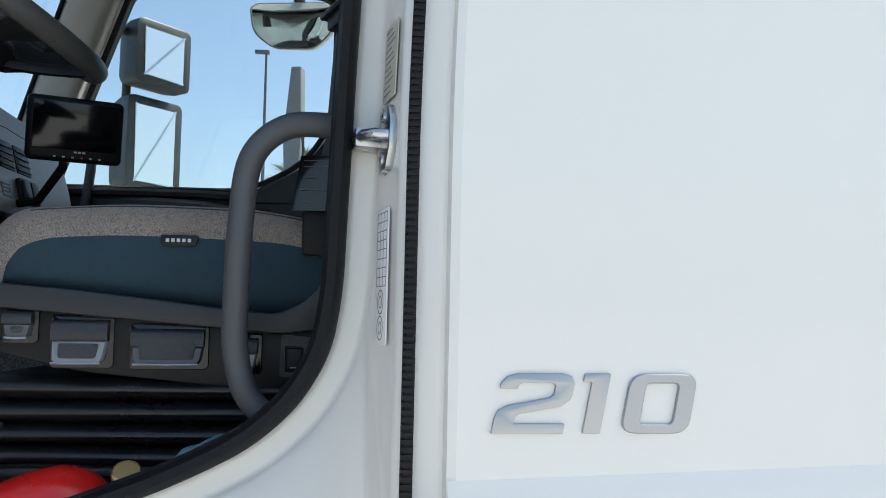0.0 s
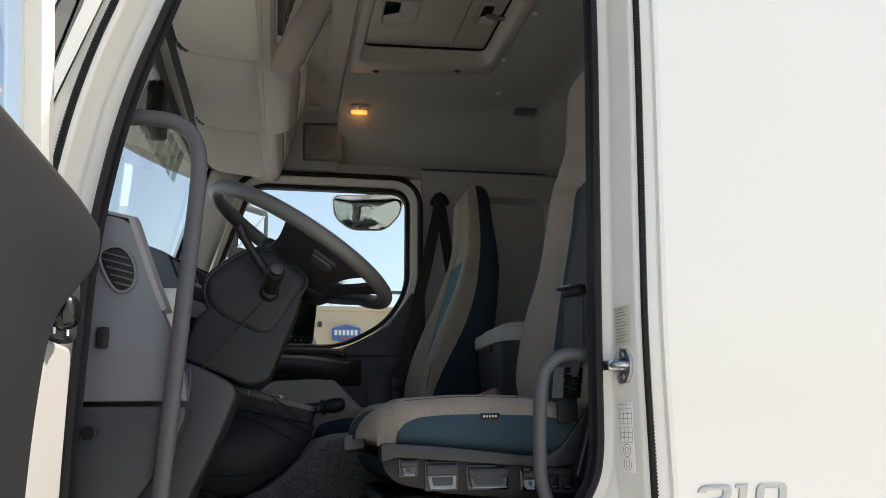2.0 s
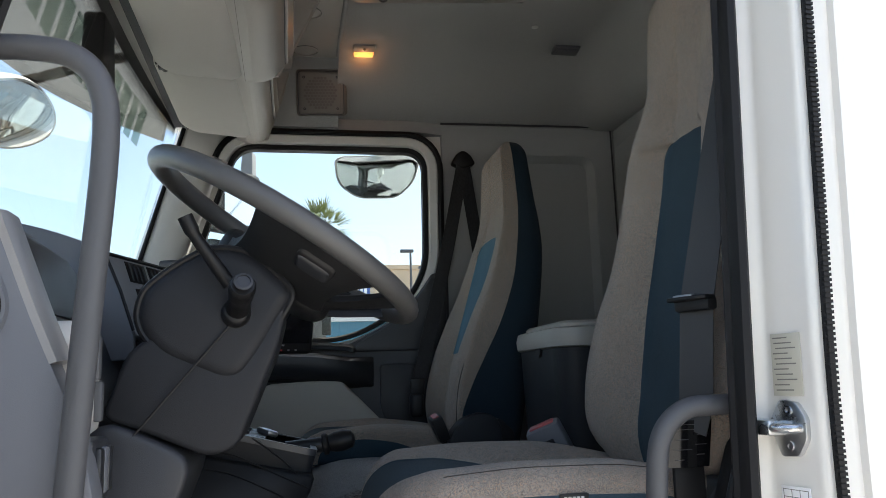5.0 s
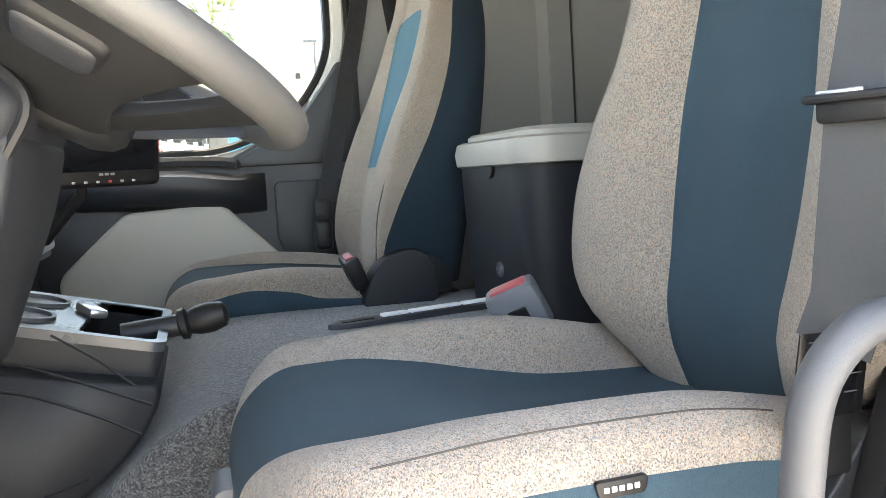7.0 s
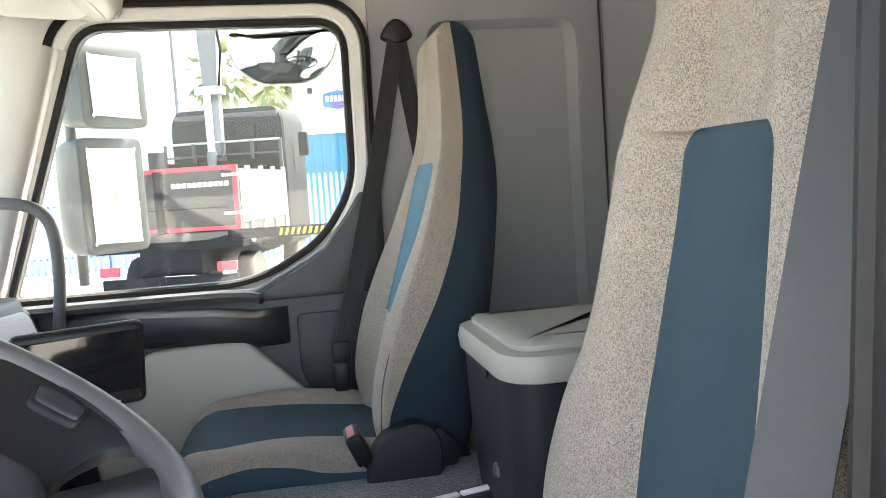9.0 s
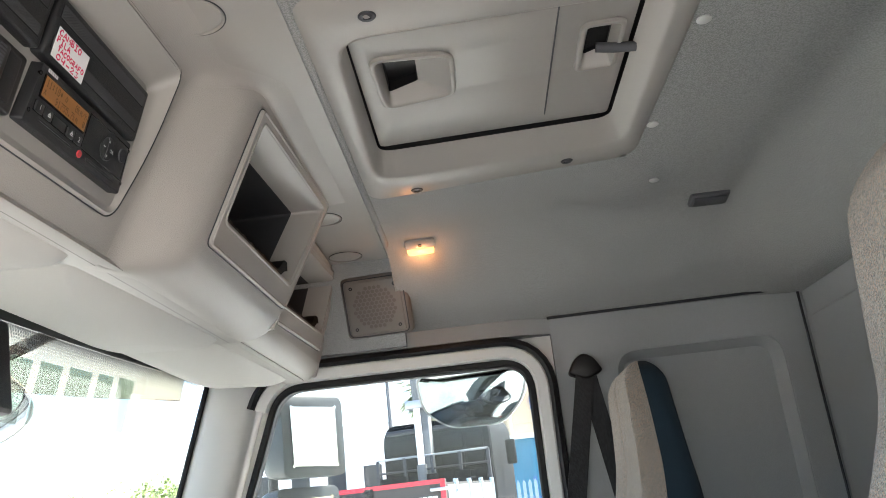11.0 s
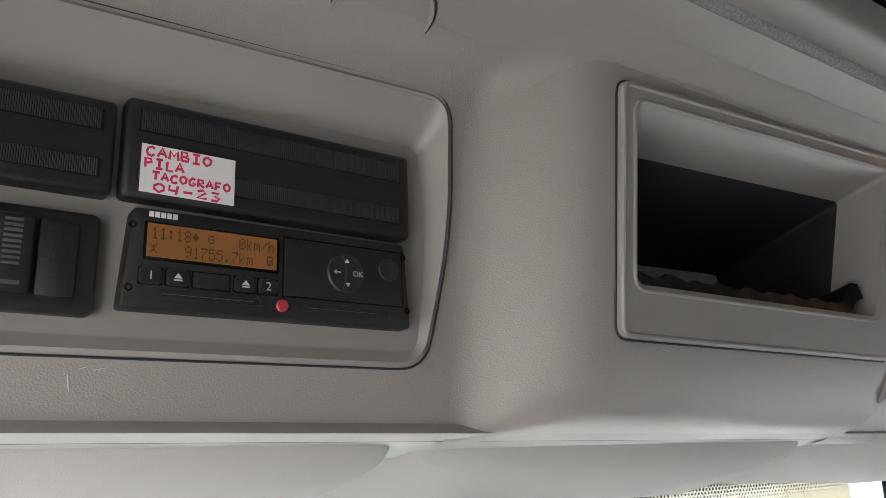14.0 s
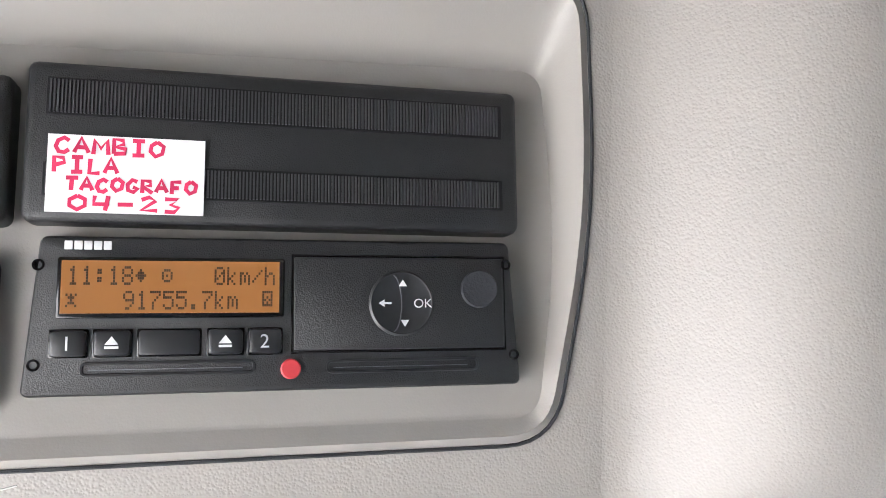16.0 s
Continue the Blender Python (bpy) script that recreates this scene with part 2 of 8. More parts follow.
def part(name, bm, mats, parent, label="", smooth=True, angle=38):
    """Links a bmesh, given in world metres, as one mesh under a thing or a part."""
    at = BASE[parent.name]
    bmesh.ops.translate(bm, vec=-at, verts=bm.verts)
    ob = new(name, finish(name, bm, mats, smooth, angle))
    ob.parent = parent
    BASE[ob.name] = at
    return tagged(ob, label)


def solo(name, bm, mats, label="", category="", group="", kind="", smooth=True, angle=38):
    """A thing that is a single mesh; its origin is set at the middle of its base."""
    co = [v.co for v in bm.verts]
    lo = [min(c[k] for c in co) for k in range(3)]
    hi = [max(c[k] for c in co) for k in range(3)]
    at = Vector(((lo[0] + hi[0]) / 2, (lo[1] + hi[1]) / 2, lo[2]))
    bmesh.ops.translate(bm, vec=-at, verts=bm.verts)
    ob = new(name, finish(name, bm, mats, smooth, angle))
    ob.location = at
    BASE[ob.name] = at
    return tagged(ob, label, category, group, kind)


def merge(bm, other):
    me = bpy.data.meshes.new("tmp")
    other.to_mesh(me)
    other.free()
    bm.from_mesh(me)
    bpy.data.meshes.remove(me)
    return bm


def soften(bm, r, seg=2, angle=30):
    if r > 0:
        es = [e for e in bm.edges if len(e.link_faces) == 2 and e.calc_face_angle(0) > radians(angle)]
        bmesh.ops.bevel(bm, geom=es, offset=r, segments=seg, profile=0.5, affect='EDGES', clamp_overlap=True)
    return bm


def box(lo, hi, r=0.004, seg=2, m=None, bm=None):
    b = bmesh.new()
    bmesh.ops.create_cube(b, size=1)
    s = [abs(hi[k] - lo[k]) for k in range(3)]
    bmesh.ops.scale(b, vec=s, verts=b.verts)
    soften(b, min(r, 0.45 * min(s)), seg)
    bmesh.ops.translate(b, vec=[(hi[k] + lo[k]) / 2 for k in range(3)], verts=b.verts)
    if m is not None:
        bmesh.ops.transform(b, matrix=m, verts=b.verts)
    return merge(bm, b) if bm else b


def prism(poly, axis, a, b_, r=0.0, seg=2, bm=None, m=None):
    """A polygon of two coordinates, drawn out along an axis from a to b."""
    b = bmesh.new()
    k = "xyz".index(axis)

    def at(p, h):
        q = list(p)
        q.insert(k, h)
        return q
    lo = [b.verts.new(at(p, a)) for p in poly]
    hi = [b.verts.new(at(p, b_)) for p in poly]
    b.faces.new(lo)
    b.faces.new(hi[::-1])
    n = len(poly)
    for i in range(n):
        b.faces.new((lo[i], hi[i], hi[(i + 1) % n], lo[(i + 1) % n]))
    bmesh.ops.recalc_face_normals(b, faces=b.faces)
    soften(b, r, seg)
    if m is not None:
        bmesh.ops.transform(b, matrix=m, verts=b.verts)
    return merge(bm, b) if bm else b


def spline(pts, n=8, closed=False):
    """Points along a smooth curve through pts (Catmull-Rom)."""
    p = [Vector(q) for q in pts]
    out = []
    c = len(p)
    for i in range(c if closed else c - 1):
        if closed:
            a, b, d, e = p[i - 1], p[i], p[(i + 1) % c], p[(i + 2) % c]
        else:
            a, b, d, e = p[max(i - 1, 0)], p[i], p[i + 1], p[min(i + 2, c - 1)]
        for k in range(n):
            t = k / n
            out.append(0.5 * ((2 * b) + (d - a) * t + (2 * a - 5 * b + 4 * d - e) * t * t + (3 * b - a - 3 * d + e) * t ** 3))
    if not closed:
        out.append(p[-1])
    return out


def loft(rings, closed=True, caps=True, bm=None, loop=False):
    """Skins a row of rings of equal count."""
    b = bm or bmesh.new()
    vs = [[b.verts.new(q) for q in ring] for ring in rings]
    n = len(vs[0])
    pairs = list(zip(vs, vs[1:])) + ([(vs[-1], vs[0])] if loop else [])
    for r0, r1 in pairs:
        for i in range(n if closed else n - 1):
            j = (i + 1) % n
            b.faces.new((r0[i], r0[j], r1[j], r1[i]))
    if caps and closed and not loop:
        if caps != "end":
            b.faces.new(vs[0][::-1])
        b.faces.new(vs[-1])
    return b


def sweep(path, section, bm=None, loop=False, up=(0, 0, 1), scales=None, caps=True):
    """Carries a closed section (u across, v up) along a path."""
    p = [Vector(q) for q in path]
    rings = []
    n = len(p)
    ref = Vector(up)
    for i in range(n):
        if loop:
            t = (p[(i + 1) % n] - p[i - 1]).normalized()
        else:
            t = (p[min(i + 1, n - 1)] - p[max(i - 1, 0)]).normalized()
        side = t.cross(ref)
        if side.length < 1e-4:
            side = t.cross(Vector((1, 0, 0)))
        side.normalize()
        nor = side.cross(t)
        if i and (not loop):
            ref = nor
        s = scales[i] if scales else 1
        rings.append([p[i] + side * (u * s) + nor * (v * s) for u, v in section])
    return loft(rings, True, caps and not loop, bm, loop)


def circle(r, n=12, ry=None):
    return [(r * math.cos(2 * math.pi * k / n), (ry or r) * math.sin(2 * math.pi * k / n)) for k in range(n)]


def tube(path, r, n=12, bm=None, scales=None, up=(0, 0, 1)):
    return sweep(path, circle(r, n), bm, False, up, scales)


def lathe(profile, at, axis, n=24, bm=None):
    """Turns (radius, height) pairs about an axis through at."""
    b = bmesh.new()
    rings = [[Vector((max(r, 1e-4) * math.cos(2 * math.pi * k / n), max(r, 1e-4) * math.sin(2 * math.pi * k / n), h)) for k in range(n)] for r, h in profile]
    loft(rings, True, True, b)
    q = Vector((0, 0, 1)).rotation_difference(Vector(axis).normalized()).to_matrix().to_4x4()
    bmesh.ops.transform(b, matrix=Matrix.Translation(at) @ q, verts=b.verts)
    return merge(bm, b) if bm else b


def rounded(pts, radii, n=6):
    """A polygon with rounded corners; radii: one, or one for each corner."""
    out = []
    c = len(pts)
    for i, q in enumerate(pts):
        r = radii[i] if isinstance(radii, (list, tuple)) else radii
        p, a, b = Vector(q), Vector(pts[i - 1]), Vector(pts[(i + 1) % c])
        u, v = (a - p), (b - p)
        d = min(r, 0.45 * u.length, 0.45 * v.length)
        if r <= 0:
            out.append(tuple(p))
            continue
        s, e = p + u.normalized() * d, p + v.normalized() * d
        for k in range(n + 1):
            t = k / n
            w = (1 - t) ** 2 * s + 2 * t * (1 - t) * p + t * t * e
            out.append(tuple(w))
    return out


def outset(poly, d):
    """A polygon pushed outwards by d (inwards: minus)."""
    n = len(poly)
    area = sum(poly[i][0] * poly[(i + 1) % n][1] - poly[(i + 1) % n][0] * poly[i][1] for i in range(n))
    s = 1 if area > 0 else -1
    out = []
    for i in range(n):
        a, b = Vector(poly[i - 1]), Vector(poly[(i + 1) % n])
        t = (b - a).normalized()
        out.append((poly[i][0] + s * t.y * d, poly[i][1] - s * t.x * d))
    return out


def frame_strip(poly, profile, bm=None):
    """A strip round a polygon (x, z): the profile gives (outset, y) pairs, from the opening outwards."""
    rings = []
    for d, y in profile:
        rings.append([(x, y, z) for x, z in (outset(poly, d) if d else poly)])
    return loft(rings, True, False, bm)


def plate(outer, holes, axis, a, b_, bm=None):
    """A flat plate with holes through it."""
    b = bmesh.new()
    k = "xyz".index(axis)
    for lp in [outer] + list(holes):
        vs = []
        for p in lp:
            q = list(p)
            q.insert(k, a)
            vs.append(b.verts.new(q))
        for i in range(len(vs)):
            b.edges.new((vs[i], vs[(i + 1) % len(vs)]))
    bmesh.ops.triangle_fill(b, use_beauty=True, use_dissolve=False, edges=b.edges[:])
    g = bmesh.ops.extrude_face_region(b, geom=b.faces[:])
    d = [0, 0, 0]
    d[k] = b_ - a
    bmesh.ops.translate(b, vec=d, verts=[v for v in g["geom"] if isinstance(v, bmesh.types.BMVert)])
    return merge(bm, b) if bm else b


def writing(text, size, m, depth=0.0004, shear=0.0, align='LEFT', wide=1.0):
    """Letters as a mesh, in the x-y plane of the pose m."""
    cu = bpy.data.curves.new("letters", 'FONT')
    cu.body, cu.size, cu.extrude, cu.shear, cu.align_x = text, size, depth, shear, align
    ob = bpy.data.objects.new("letters", cu)
    me = ob.to_mesh()
    b = bmesh.new()
    b.from_mesh(me)
    ob.to_mesh_clear()
    bpy.data.objects.remove(ob)
    bpy.data.curves.remove(cu)
    bmesh.ops.scale(b, vec=(wide, 1, 1), verts=b.verts)
    bmesh.ops.transform(b, matrix=m, verts=b.verts)
    return b


def axes(at, x, y):
    """A pose from a place and the directions of its own x and y."""
    x = Vector(x).normalized()
    z = x.cross(Vector(y)).normalized()
    y = z.cross(x)
    m = Matrix((x, y, z)).transposed().to_4x4()
    m.translation = Vector(at)
    return m


def moved(bm, m):
    bmesh.ops.transform(bm, matrix=m, verts=bm.verts)
    return bm

# ---- the cab's shell ----
YC = 1.91                         # the cab's middle line; x runs to the rear
Y_OUT, Y_SEAL, Y_IN = 0.905, 0.985, 1.02

# driver's door opening (x, z), along the inner edge of its seal
DOOR = rounded([(-0.90, 1.02), (-0.26, 1.216), (-0.145, 1.258), (-0.080, 1.290), (-0.038, 1.327), (-0.011, 1.374), (-0.002, 1.43), (0.005, 1.62), (0.032, 2.2), (0.040, 2.492), (-0.73, 2.455), (-0.868, 2.03), (-0.905, 1.78), (-0.912, 1.45)],
               [0.02, 0.05, 0.05, 0.025, 0.025, 0.025, 0.025, 0.1, 0.1, 0.125, 0.05, 0.15, 0.1, 0.1], 9)
PROFILE = [(0.030, 1.03), (0.012, 1.012), (0.006, 1.002), (0.009, 0.998), (0.016, 0.9975), (0.030, 0.997), (0.036, 0.995), (0.0385, 0.990), (0.0505, 0.932), (0.0515, 0.926), (0.055, 0.922), (0.068, 0.919), (0.086, 0.917), (0.090, 0.9155), (0.0925, 0.9165), (0.0945, 0.9165), (0.097, 0.907), (0.105, 0.905)]
body = thing("wall_driver_side", (0.3, 0.905, 1.0), "white painted side panel of the truck cab round the open doorway", "cab side", kind="structure")
DOOR2 = rounded([(-0.90, 0.80), (-0.26, 0.80), (-0.145, 0.80), (-0.080, 0.80), (-0.030, 0.80), (0.0, 0.80), (0.002, 1.20), (0.005, 1.62), (0.032, 2.2), (0.040, 2.492), (-0.73, 2.455), (-0.868, 2.03), (-0.905, 1.78), (-0.912, 1.45)],
                [0.02, 0.02, 0.02, 0.02, 0.01, 0.02, 0.02, 0.1, 0.1, 0.125, 0.05, 0.15, 0.1, 0.1], 9)
def two_strip(profile):
    rings = []
    for d, y in profile:
        src = DOOR if d < 0.0405 else DOOR2
        rings.append([(x, y, z) for x, z in outset(src, d)])
    return loft(rings, True, False)
part("door_frame", two_strip(PROFILE), WHITE_PAINT, body, "glossy white stepped door frame", angle=60)
EDGE = outset(DOOR2, 0.105)
part("side_panel", plate([(-1.02, 0.55), (1.6, 0.55), (1.6, 2.515), (-0.62, 2.515), (-0.80, 2.49), (-1.02, 1.83)], [EDGE], "y", 0.905, 0.93), WHITE_PAINT, body, "plain glossy white side panel", smooth=False)
part("roof_side", prism([(0.905, 2.523), (0.915, 2.60), (0.98, 2.72), (1.15, 2.80), (1.15, 2.76), (1.0, 2.66), (0.945, 2.523)], "x", -0.70, 1.6, 0.004), WHITE_PAINT, body, "white roof edge above a horizontal seam")
# wheel-arch lip that flares from the panel
lip = [[(x, 0.905 - f, z) for f, z in ((0.0, 1.268 + 0.03 * (x - 0.1)), (0.004, 1.255 + 0.03 * (x - 0.1)), (0.012, 1.24), (0.016, 1.15), (0.016, 0.9), (0.0, 0.9))] for x in [0.10 + 0.05 * k for k in range(31)]]
part("arch_lip", loft(lip), WHITE_PAINT, body, "white flared lip over the wheel arch")

# inner bulb seal round the opening, and the ribbed seal on the frame
seal = thing("door_seal", (-0.4, 1.0, 1.2), "black rubber bulb seal round the driver's doorway", "door seal", kind="structure")
part("bulb", frame_strip(DOOR, [(0.010, 0.988), (0.008, 0.977), (0.002, 0.971), (-0.006, 0.974), (-0.010, 0.985), (-0.007, 0.997), (0.002, 1.003), (0.012, 1.01)]), RUBBER, seal)
part("lip", frame_strip(DOOR, [(-0.006, 0.994), (-0.012, 1.002), (-0.010, 1.008), (0.0, 1.012)]), RUBBER, seal)
rib = thing("ribbed_seal", (0.06, 0.92, 1.4), "black ribbed rubber seal strip beside the doorway", "door seal", kind="structure")
RIBLINE = outset(DOOR2, 0.063)
back = [(x, z) for x, z in RIBLINE if x > 0.02 and 0.85 < z < 2.50]
back.sort(key=lambda q: q[1])
back = [(0.0625, 0.60)] + back
front_ = [(x, z) for x, z in RIBLINE if x < -0.70 and z > 1.83]
front_.sort(key=lambda q: q[1])
front_ = [(-0.962, 1.815)] + front_
def along(line, step):
    out, carry = [], 0.0
    for a, b in zip(line, line[1:]):
        a, b = Vector(a), Vector(b)
        d = (b - a).length
        while carry <= d:
            out.append((a + (b - a) * (carry / d), (b - a).normalized()))
            carry += step
        carry -= d
    return out
for line in (back, front_):
    bm = sweep([(x, 0.914, z) for x, z in line], [(-0.0055, 0), (-0.0055, 0.004), (-0.003, 0.0065), (0.003, 0.0065), (0.0055, 0.004), (0.0055, 0)], up=(0, -1, 0))
    for q, t in along(line, 0.0062):
        m = axes((q.x, 0.909, q.y), (t.x, 0, t.y), (0, 1, 0))
        box((-0.0018, -0.0035, -0.0050), (0.0018, 0.003, 0.0050), 0, m=m, bm=bm)
    part("strip", bm, RUBBER, rib, smooth=False)

# ceiling: one cloth-covered vault with coves to the sides and the rear
def ease(t):
    t = max(0.0, min(1.0, t))
    return t * t * (3 - 2 * t)
def roof_z(x, y):
    s = abs(y - YC)
    a = 1 - ease((s - 0.60) / 0.30) * 0.85 - 0.15 * ease((s - 0.86) / 0.06)
    b = 1 - ease((x - 0.44) / 0.22)
    lift = 0.02 * ease((x + 0.4) / 0.6)
    return 2.54 + (0.172 + lift) * a * b
bm = bmesh.new()
hatch_hole = (-0.345, 0.145, 1.585, 2.225)
xs = sorted(set([-0.372 + 0.0344 * k for k in range(31)] + [hatch_hole[0], hatch_hole[1]]))
ys = sorted(set([0.97 + 0.047 * k for k in range(41)] + [hatch_hole[2], hatch_hole[3]]))
grid = [[bm.verts.new((x, y, roof_z(x, y))) for y in ys] for x in xs]
for i in range(len(xs) - 1):
    for j in range(len(ys) - 1):
        if hatch_hole[0] <= xs[i] and xs[i + 1] <= hatch_hole[1] and hatch_hole[2] <= ys[j] and ys[j + 1] <= hatch_hole[3]:
            continue
        bm.faces.new((grid[i][j], grid[i][j + 1], grid[i + 1][j + 1], grid[i + 1][j]))
g = bmesh.ops.extrude_face_region(bm, geom=bm.faces[:])
bmesh.ops.translate(bm, vec=(0, 0, 0.02), verts=[v for v in g["geom"] if isinstance(v, bmesh.types.BMVert)])
solo("ceiling", bm, HEADLINER, "light grey cloth headliner with rounded coves", "ceiling", kind="structure", angle=50)
solo("roof", box((-0.70, 0.98, 2.80), (1.6, 2.84, 2.83), 0.01), WHITE_SHELL, "white outer roof skin of the cab", "roof", kind="structure")

# rear wall and the passenger's side wall behind the door
solo("wall_rear", prism([(0.66, 0.95), (0.70, 0.95), (0.70, 2.6), (0.66, 2.6)], "y", 0.93, 2.92, 0.0), WALL_TRIM, "grey padded rear wall of the cab", "wall", kind="structure")
side = thing("wall_passenger_side", (0.3, 2.84, 1.2), "light grey moulded side wall behind the passenger door", "wall", kind="structure")
part("panel", plate([(0.005, 1.0), (0.66, 1.0), (0.66, 2.546), (0.005, 2.546)], [rounded([(0.16, 1.1), (0.58, 1.1), (0.58, 2.44), (0.16, 2.44)], 0.06)], "y", 2.815, 2.90), WALL_TRIM, side)
part("recess", plate([(0.10, 1.02), (0.64, 1.02), (0.64, 2.5), (0.10, 2.5)], [], "y", 2.855, 2.88), WALL_TRIM, side, "shallow recess in the wall")
rim = rounded([(0.16, 1.1), (0.58, 1.1), (0.58, 2.44), (0.16, 2.44)], 0.06)
part("recess_edge", frame_strip(rim, [(-0.02, 2.856), (-0.012, 2.846), (-0.003, 2.822), (0.004, 2.814)]), WALL_TRIM, side)
part("seam", sweep([(0.0, 2.80, 2.546), (0.3, 2.80, 2.548), (0.655, 2.80, 2.550)], circle(0.004, 6)), DARK_GREY, side, "dark joint under the headliner")
part("corner_seam", sweep([(0.648, 2.81, 2.55), (0.652, 2.812, 2.0), (0.655, 2.815, 1.2)], circle(0.0035, 6)), DARK_GREY, side, "dark corner joint")
solo("rear_seam", sweep([(0.655, 2.80, 2.55), (0.655, 2.4, 2.552), (0.655, 1.02, 2.55)], circle(0.004, 6)), DARK_GREY, "dark joint between headliner and rear wall", "joint", kind="structure")
bm = bmesh.new()
for y0, y1 in ((1.05, 1.62), (1.70, 2.16), (2.24, 2.76)):
    box((0.642, y0, 1.30), (0.668, y1, 2.47), 0.018, 3, bm=bm)
solo("rear_wall_pads", bm, WALL_TRIM, "grey padded panels of the rear wall", "wall panel", kind="structure")

# passenger door: window opening and frame
WIN = rounded([(-0.915, 1.79), (-0.335, 1.79), (-0.16, 1.885), (-0.073, 2.02), (-0.068, 2.436), (-0.70, 2.436)], [0.02, 0.10, 0.08, 0.10, 0.07, 0.06], 8)
wp = thing("window_passenger", (-0.45, 2.80, 1.75), "passenger door window in a cream frame with black rubber seals", "window", kind="structure")
part("inner_seal", frame_strip(WIN, [(-0.002, 2.83), (-0.003, 2.790), (0.002, 2.784), (0.012, 2.784), (0.015, 2.79)]), RUBBER, wp, "black rubber glass seal")
def open_strip(profile):
    n = len(WIN)
    k0 = min(k for k in range(n) if WIN[k][0] > -0.15 and WIN[k][1] > 1.88)
    ks = [k for k in range(k0, n)]
    rings = []
    for d, y in profile:
        o = outset(WIN, d)
        rings.append([(o[k][0], y, o[k][1]) for k in ks])
    return loft(rings, False, False)
part("window_frame", open_strip([(0.014, 2.795), (0.016, 2.780), (0.020, 2.774), (0.043, 2.772), (0.048, 2.776), (0.050, 2.80)]), LIGHT_GREY, wp, "cream painted window frame")
part("outer_seal", open_strip([(0.047, 2.79), (0.049, 2.768), (0.056, 2.762), (0.066, 2.766), (0.071, 2.785), (0.071, 2.83)]), RUBBER, wp, "black rubber door seal")
pane = part("pane", prism(outset(WIN, 0.004), "y", 2.808, 2.812), SIDE_GLASS, wp, "clear side glass", smooth=False)
pane.visible_shadow = False
part("outer_skin", plate([(-1.20, 0.55), (0.10, 0.55), (0.10, 2.60), (-0.62, 2.60), (-0.86, 2.50), (-1.02, 1.83), (-1.20, 1.70)], [outset(WIN, 0.016)], "y", 2.835, 2.87), WHITE_SHELL, wp, "white door skin", smooth=False)
part("sill_trim", loft([[(x, 2.778 + o, 2.507), (x, 2.806 + 0.4 * o, 2.560), (x, 2.845, 2.560), (x, 2.845, 2.507)] for x, o in ((-0.80, 0.0), (-0.14, 0.0), (-0.08, 0.006), (-0.03, 0.022), (0.006, 0.036))]), WALL_TRIM, wp)

# floor, engine tunnel, front bulkhead
solo("floor", box((-1.15, 0.95, 0.96), (0.70, 2.90, 1.02), 0.0), CARPET, "dark ribbed rubber cab floor", "floor", kind="structure")
TUN = rounded([(-1.12, 1.0), (-1.12, 1.27), (-0.62, 1.30), (-0.46, 1.452), (-0.25, 1.452), (0.66, 1.435), (0.66, 1.0)], [0.0, 0.02, 0.12, 0.11, 0.3, 0.0, 0.0], 8)
solo("engine_tunnel", prism(TUN, "y", 1.60, 2.30, 0.03, 4), CARPET, "engine tunnel covered in dark grey ribbed carpet", "engine cover", kind="structure")
solo("rear_floor", box((0.05, 0.98, 1.0), (0.66, 1.64, 1.25), 0.02), CARPET, "raised carpeted floor under the driver's seat", "floor", kind="structure")
solo("passenger_floor", box((-0.30, 2.26, 1.0), (0.66, 2.80, 1.25), 0.02), CARPET, "raised carpeted floor under the passenger's seat", "floor", kind="structure")
solo("bulkhead", box((-1.16, 0.93, 0.9), (-1.12, 2.90, 1.80), 0.0), DARK, "dark front bulkhead behind the dashboard", "wall", kind="structure")

# windscreen and its pillars
ws = thing("windscreen", (-1.05, YC, 1.75), "wide raked windscreen with a dotted black band along its top", "windscreen", kind="structure")
def ws_x(z):
    return -1.135 + (z - 1.75) * 0.255
q = part("pane", loft([[(ws_x(z) + 0.05 * ((y - YC) / 0.9) ** 2 - o, y, z) for z, o in ((1.68, 0), (2.58, 0), (2.58, 0.006), (1.68, 0.006))] for y in [1.0 + 0.1 * k for k in range(19)]]), GLASS, ws, "clear laminated glass")
q.visible_shadow = False
def pillar(name, y0, y1, label):
    s = 1 if y1 > y0 else -1
    rings = []
    for z in [1.55 + 0.1 * k for k in range(11)]:
        xf = -0.858 - (2.50 - z) * 0.287       # edge at the windscreen
        xd = -0.70 - (2.436 - z) * 0.31 - 0.045         # edge at the door window
        ring = [(xd, y1 + s * 0.04), (xd - 0.004, y1 - s * 0.012), (xd - 0.03, y1 - s * 0.03), ((xf + xd) / 2, y0 + s * 0.004), (xf + 0.012, y0), (xf - 0.01, y0 + s * 0.012), (xf - 0.03, y0 + s * 0.05), (xf - 0.05, y1 + s * 0.05)]
        rings.append([(x, y, z) for x, y in ring])
    solo(name, loft(rings), LIGHT_GREY, label, "windscreen pillar", kind="structure", angle=50)
    bm = sweep([(-0.858 - (2.50 - z) * 0.287 - 0.012, y0 + s * 0.006, z) for z in (1.55, 2.0, 2.52)], circle(0.007, 8))
    solo("windscreen_seal", bm, RUBBER, "black rubber seal beside the windscreen", "seal", kind="structure")
pillar("pillar_passenger", 2.755, 2.80, "light grey trimmed windscreen pillar on the passenger side")
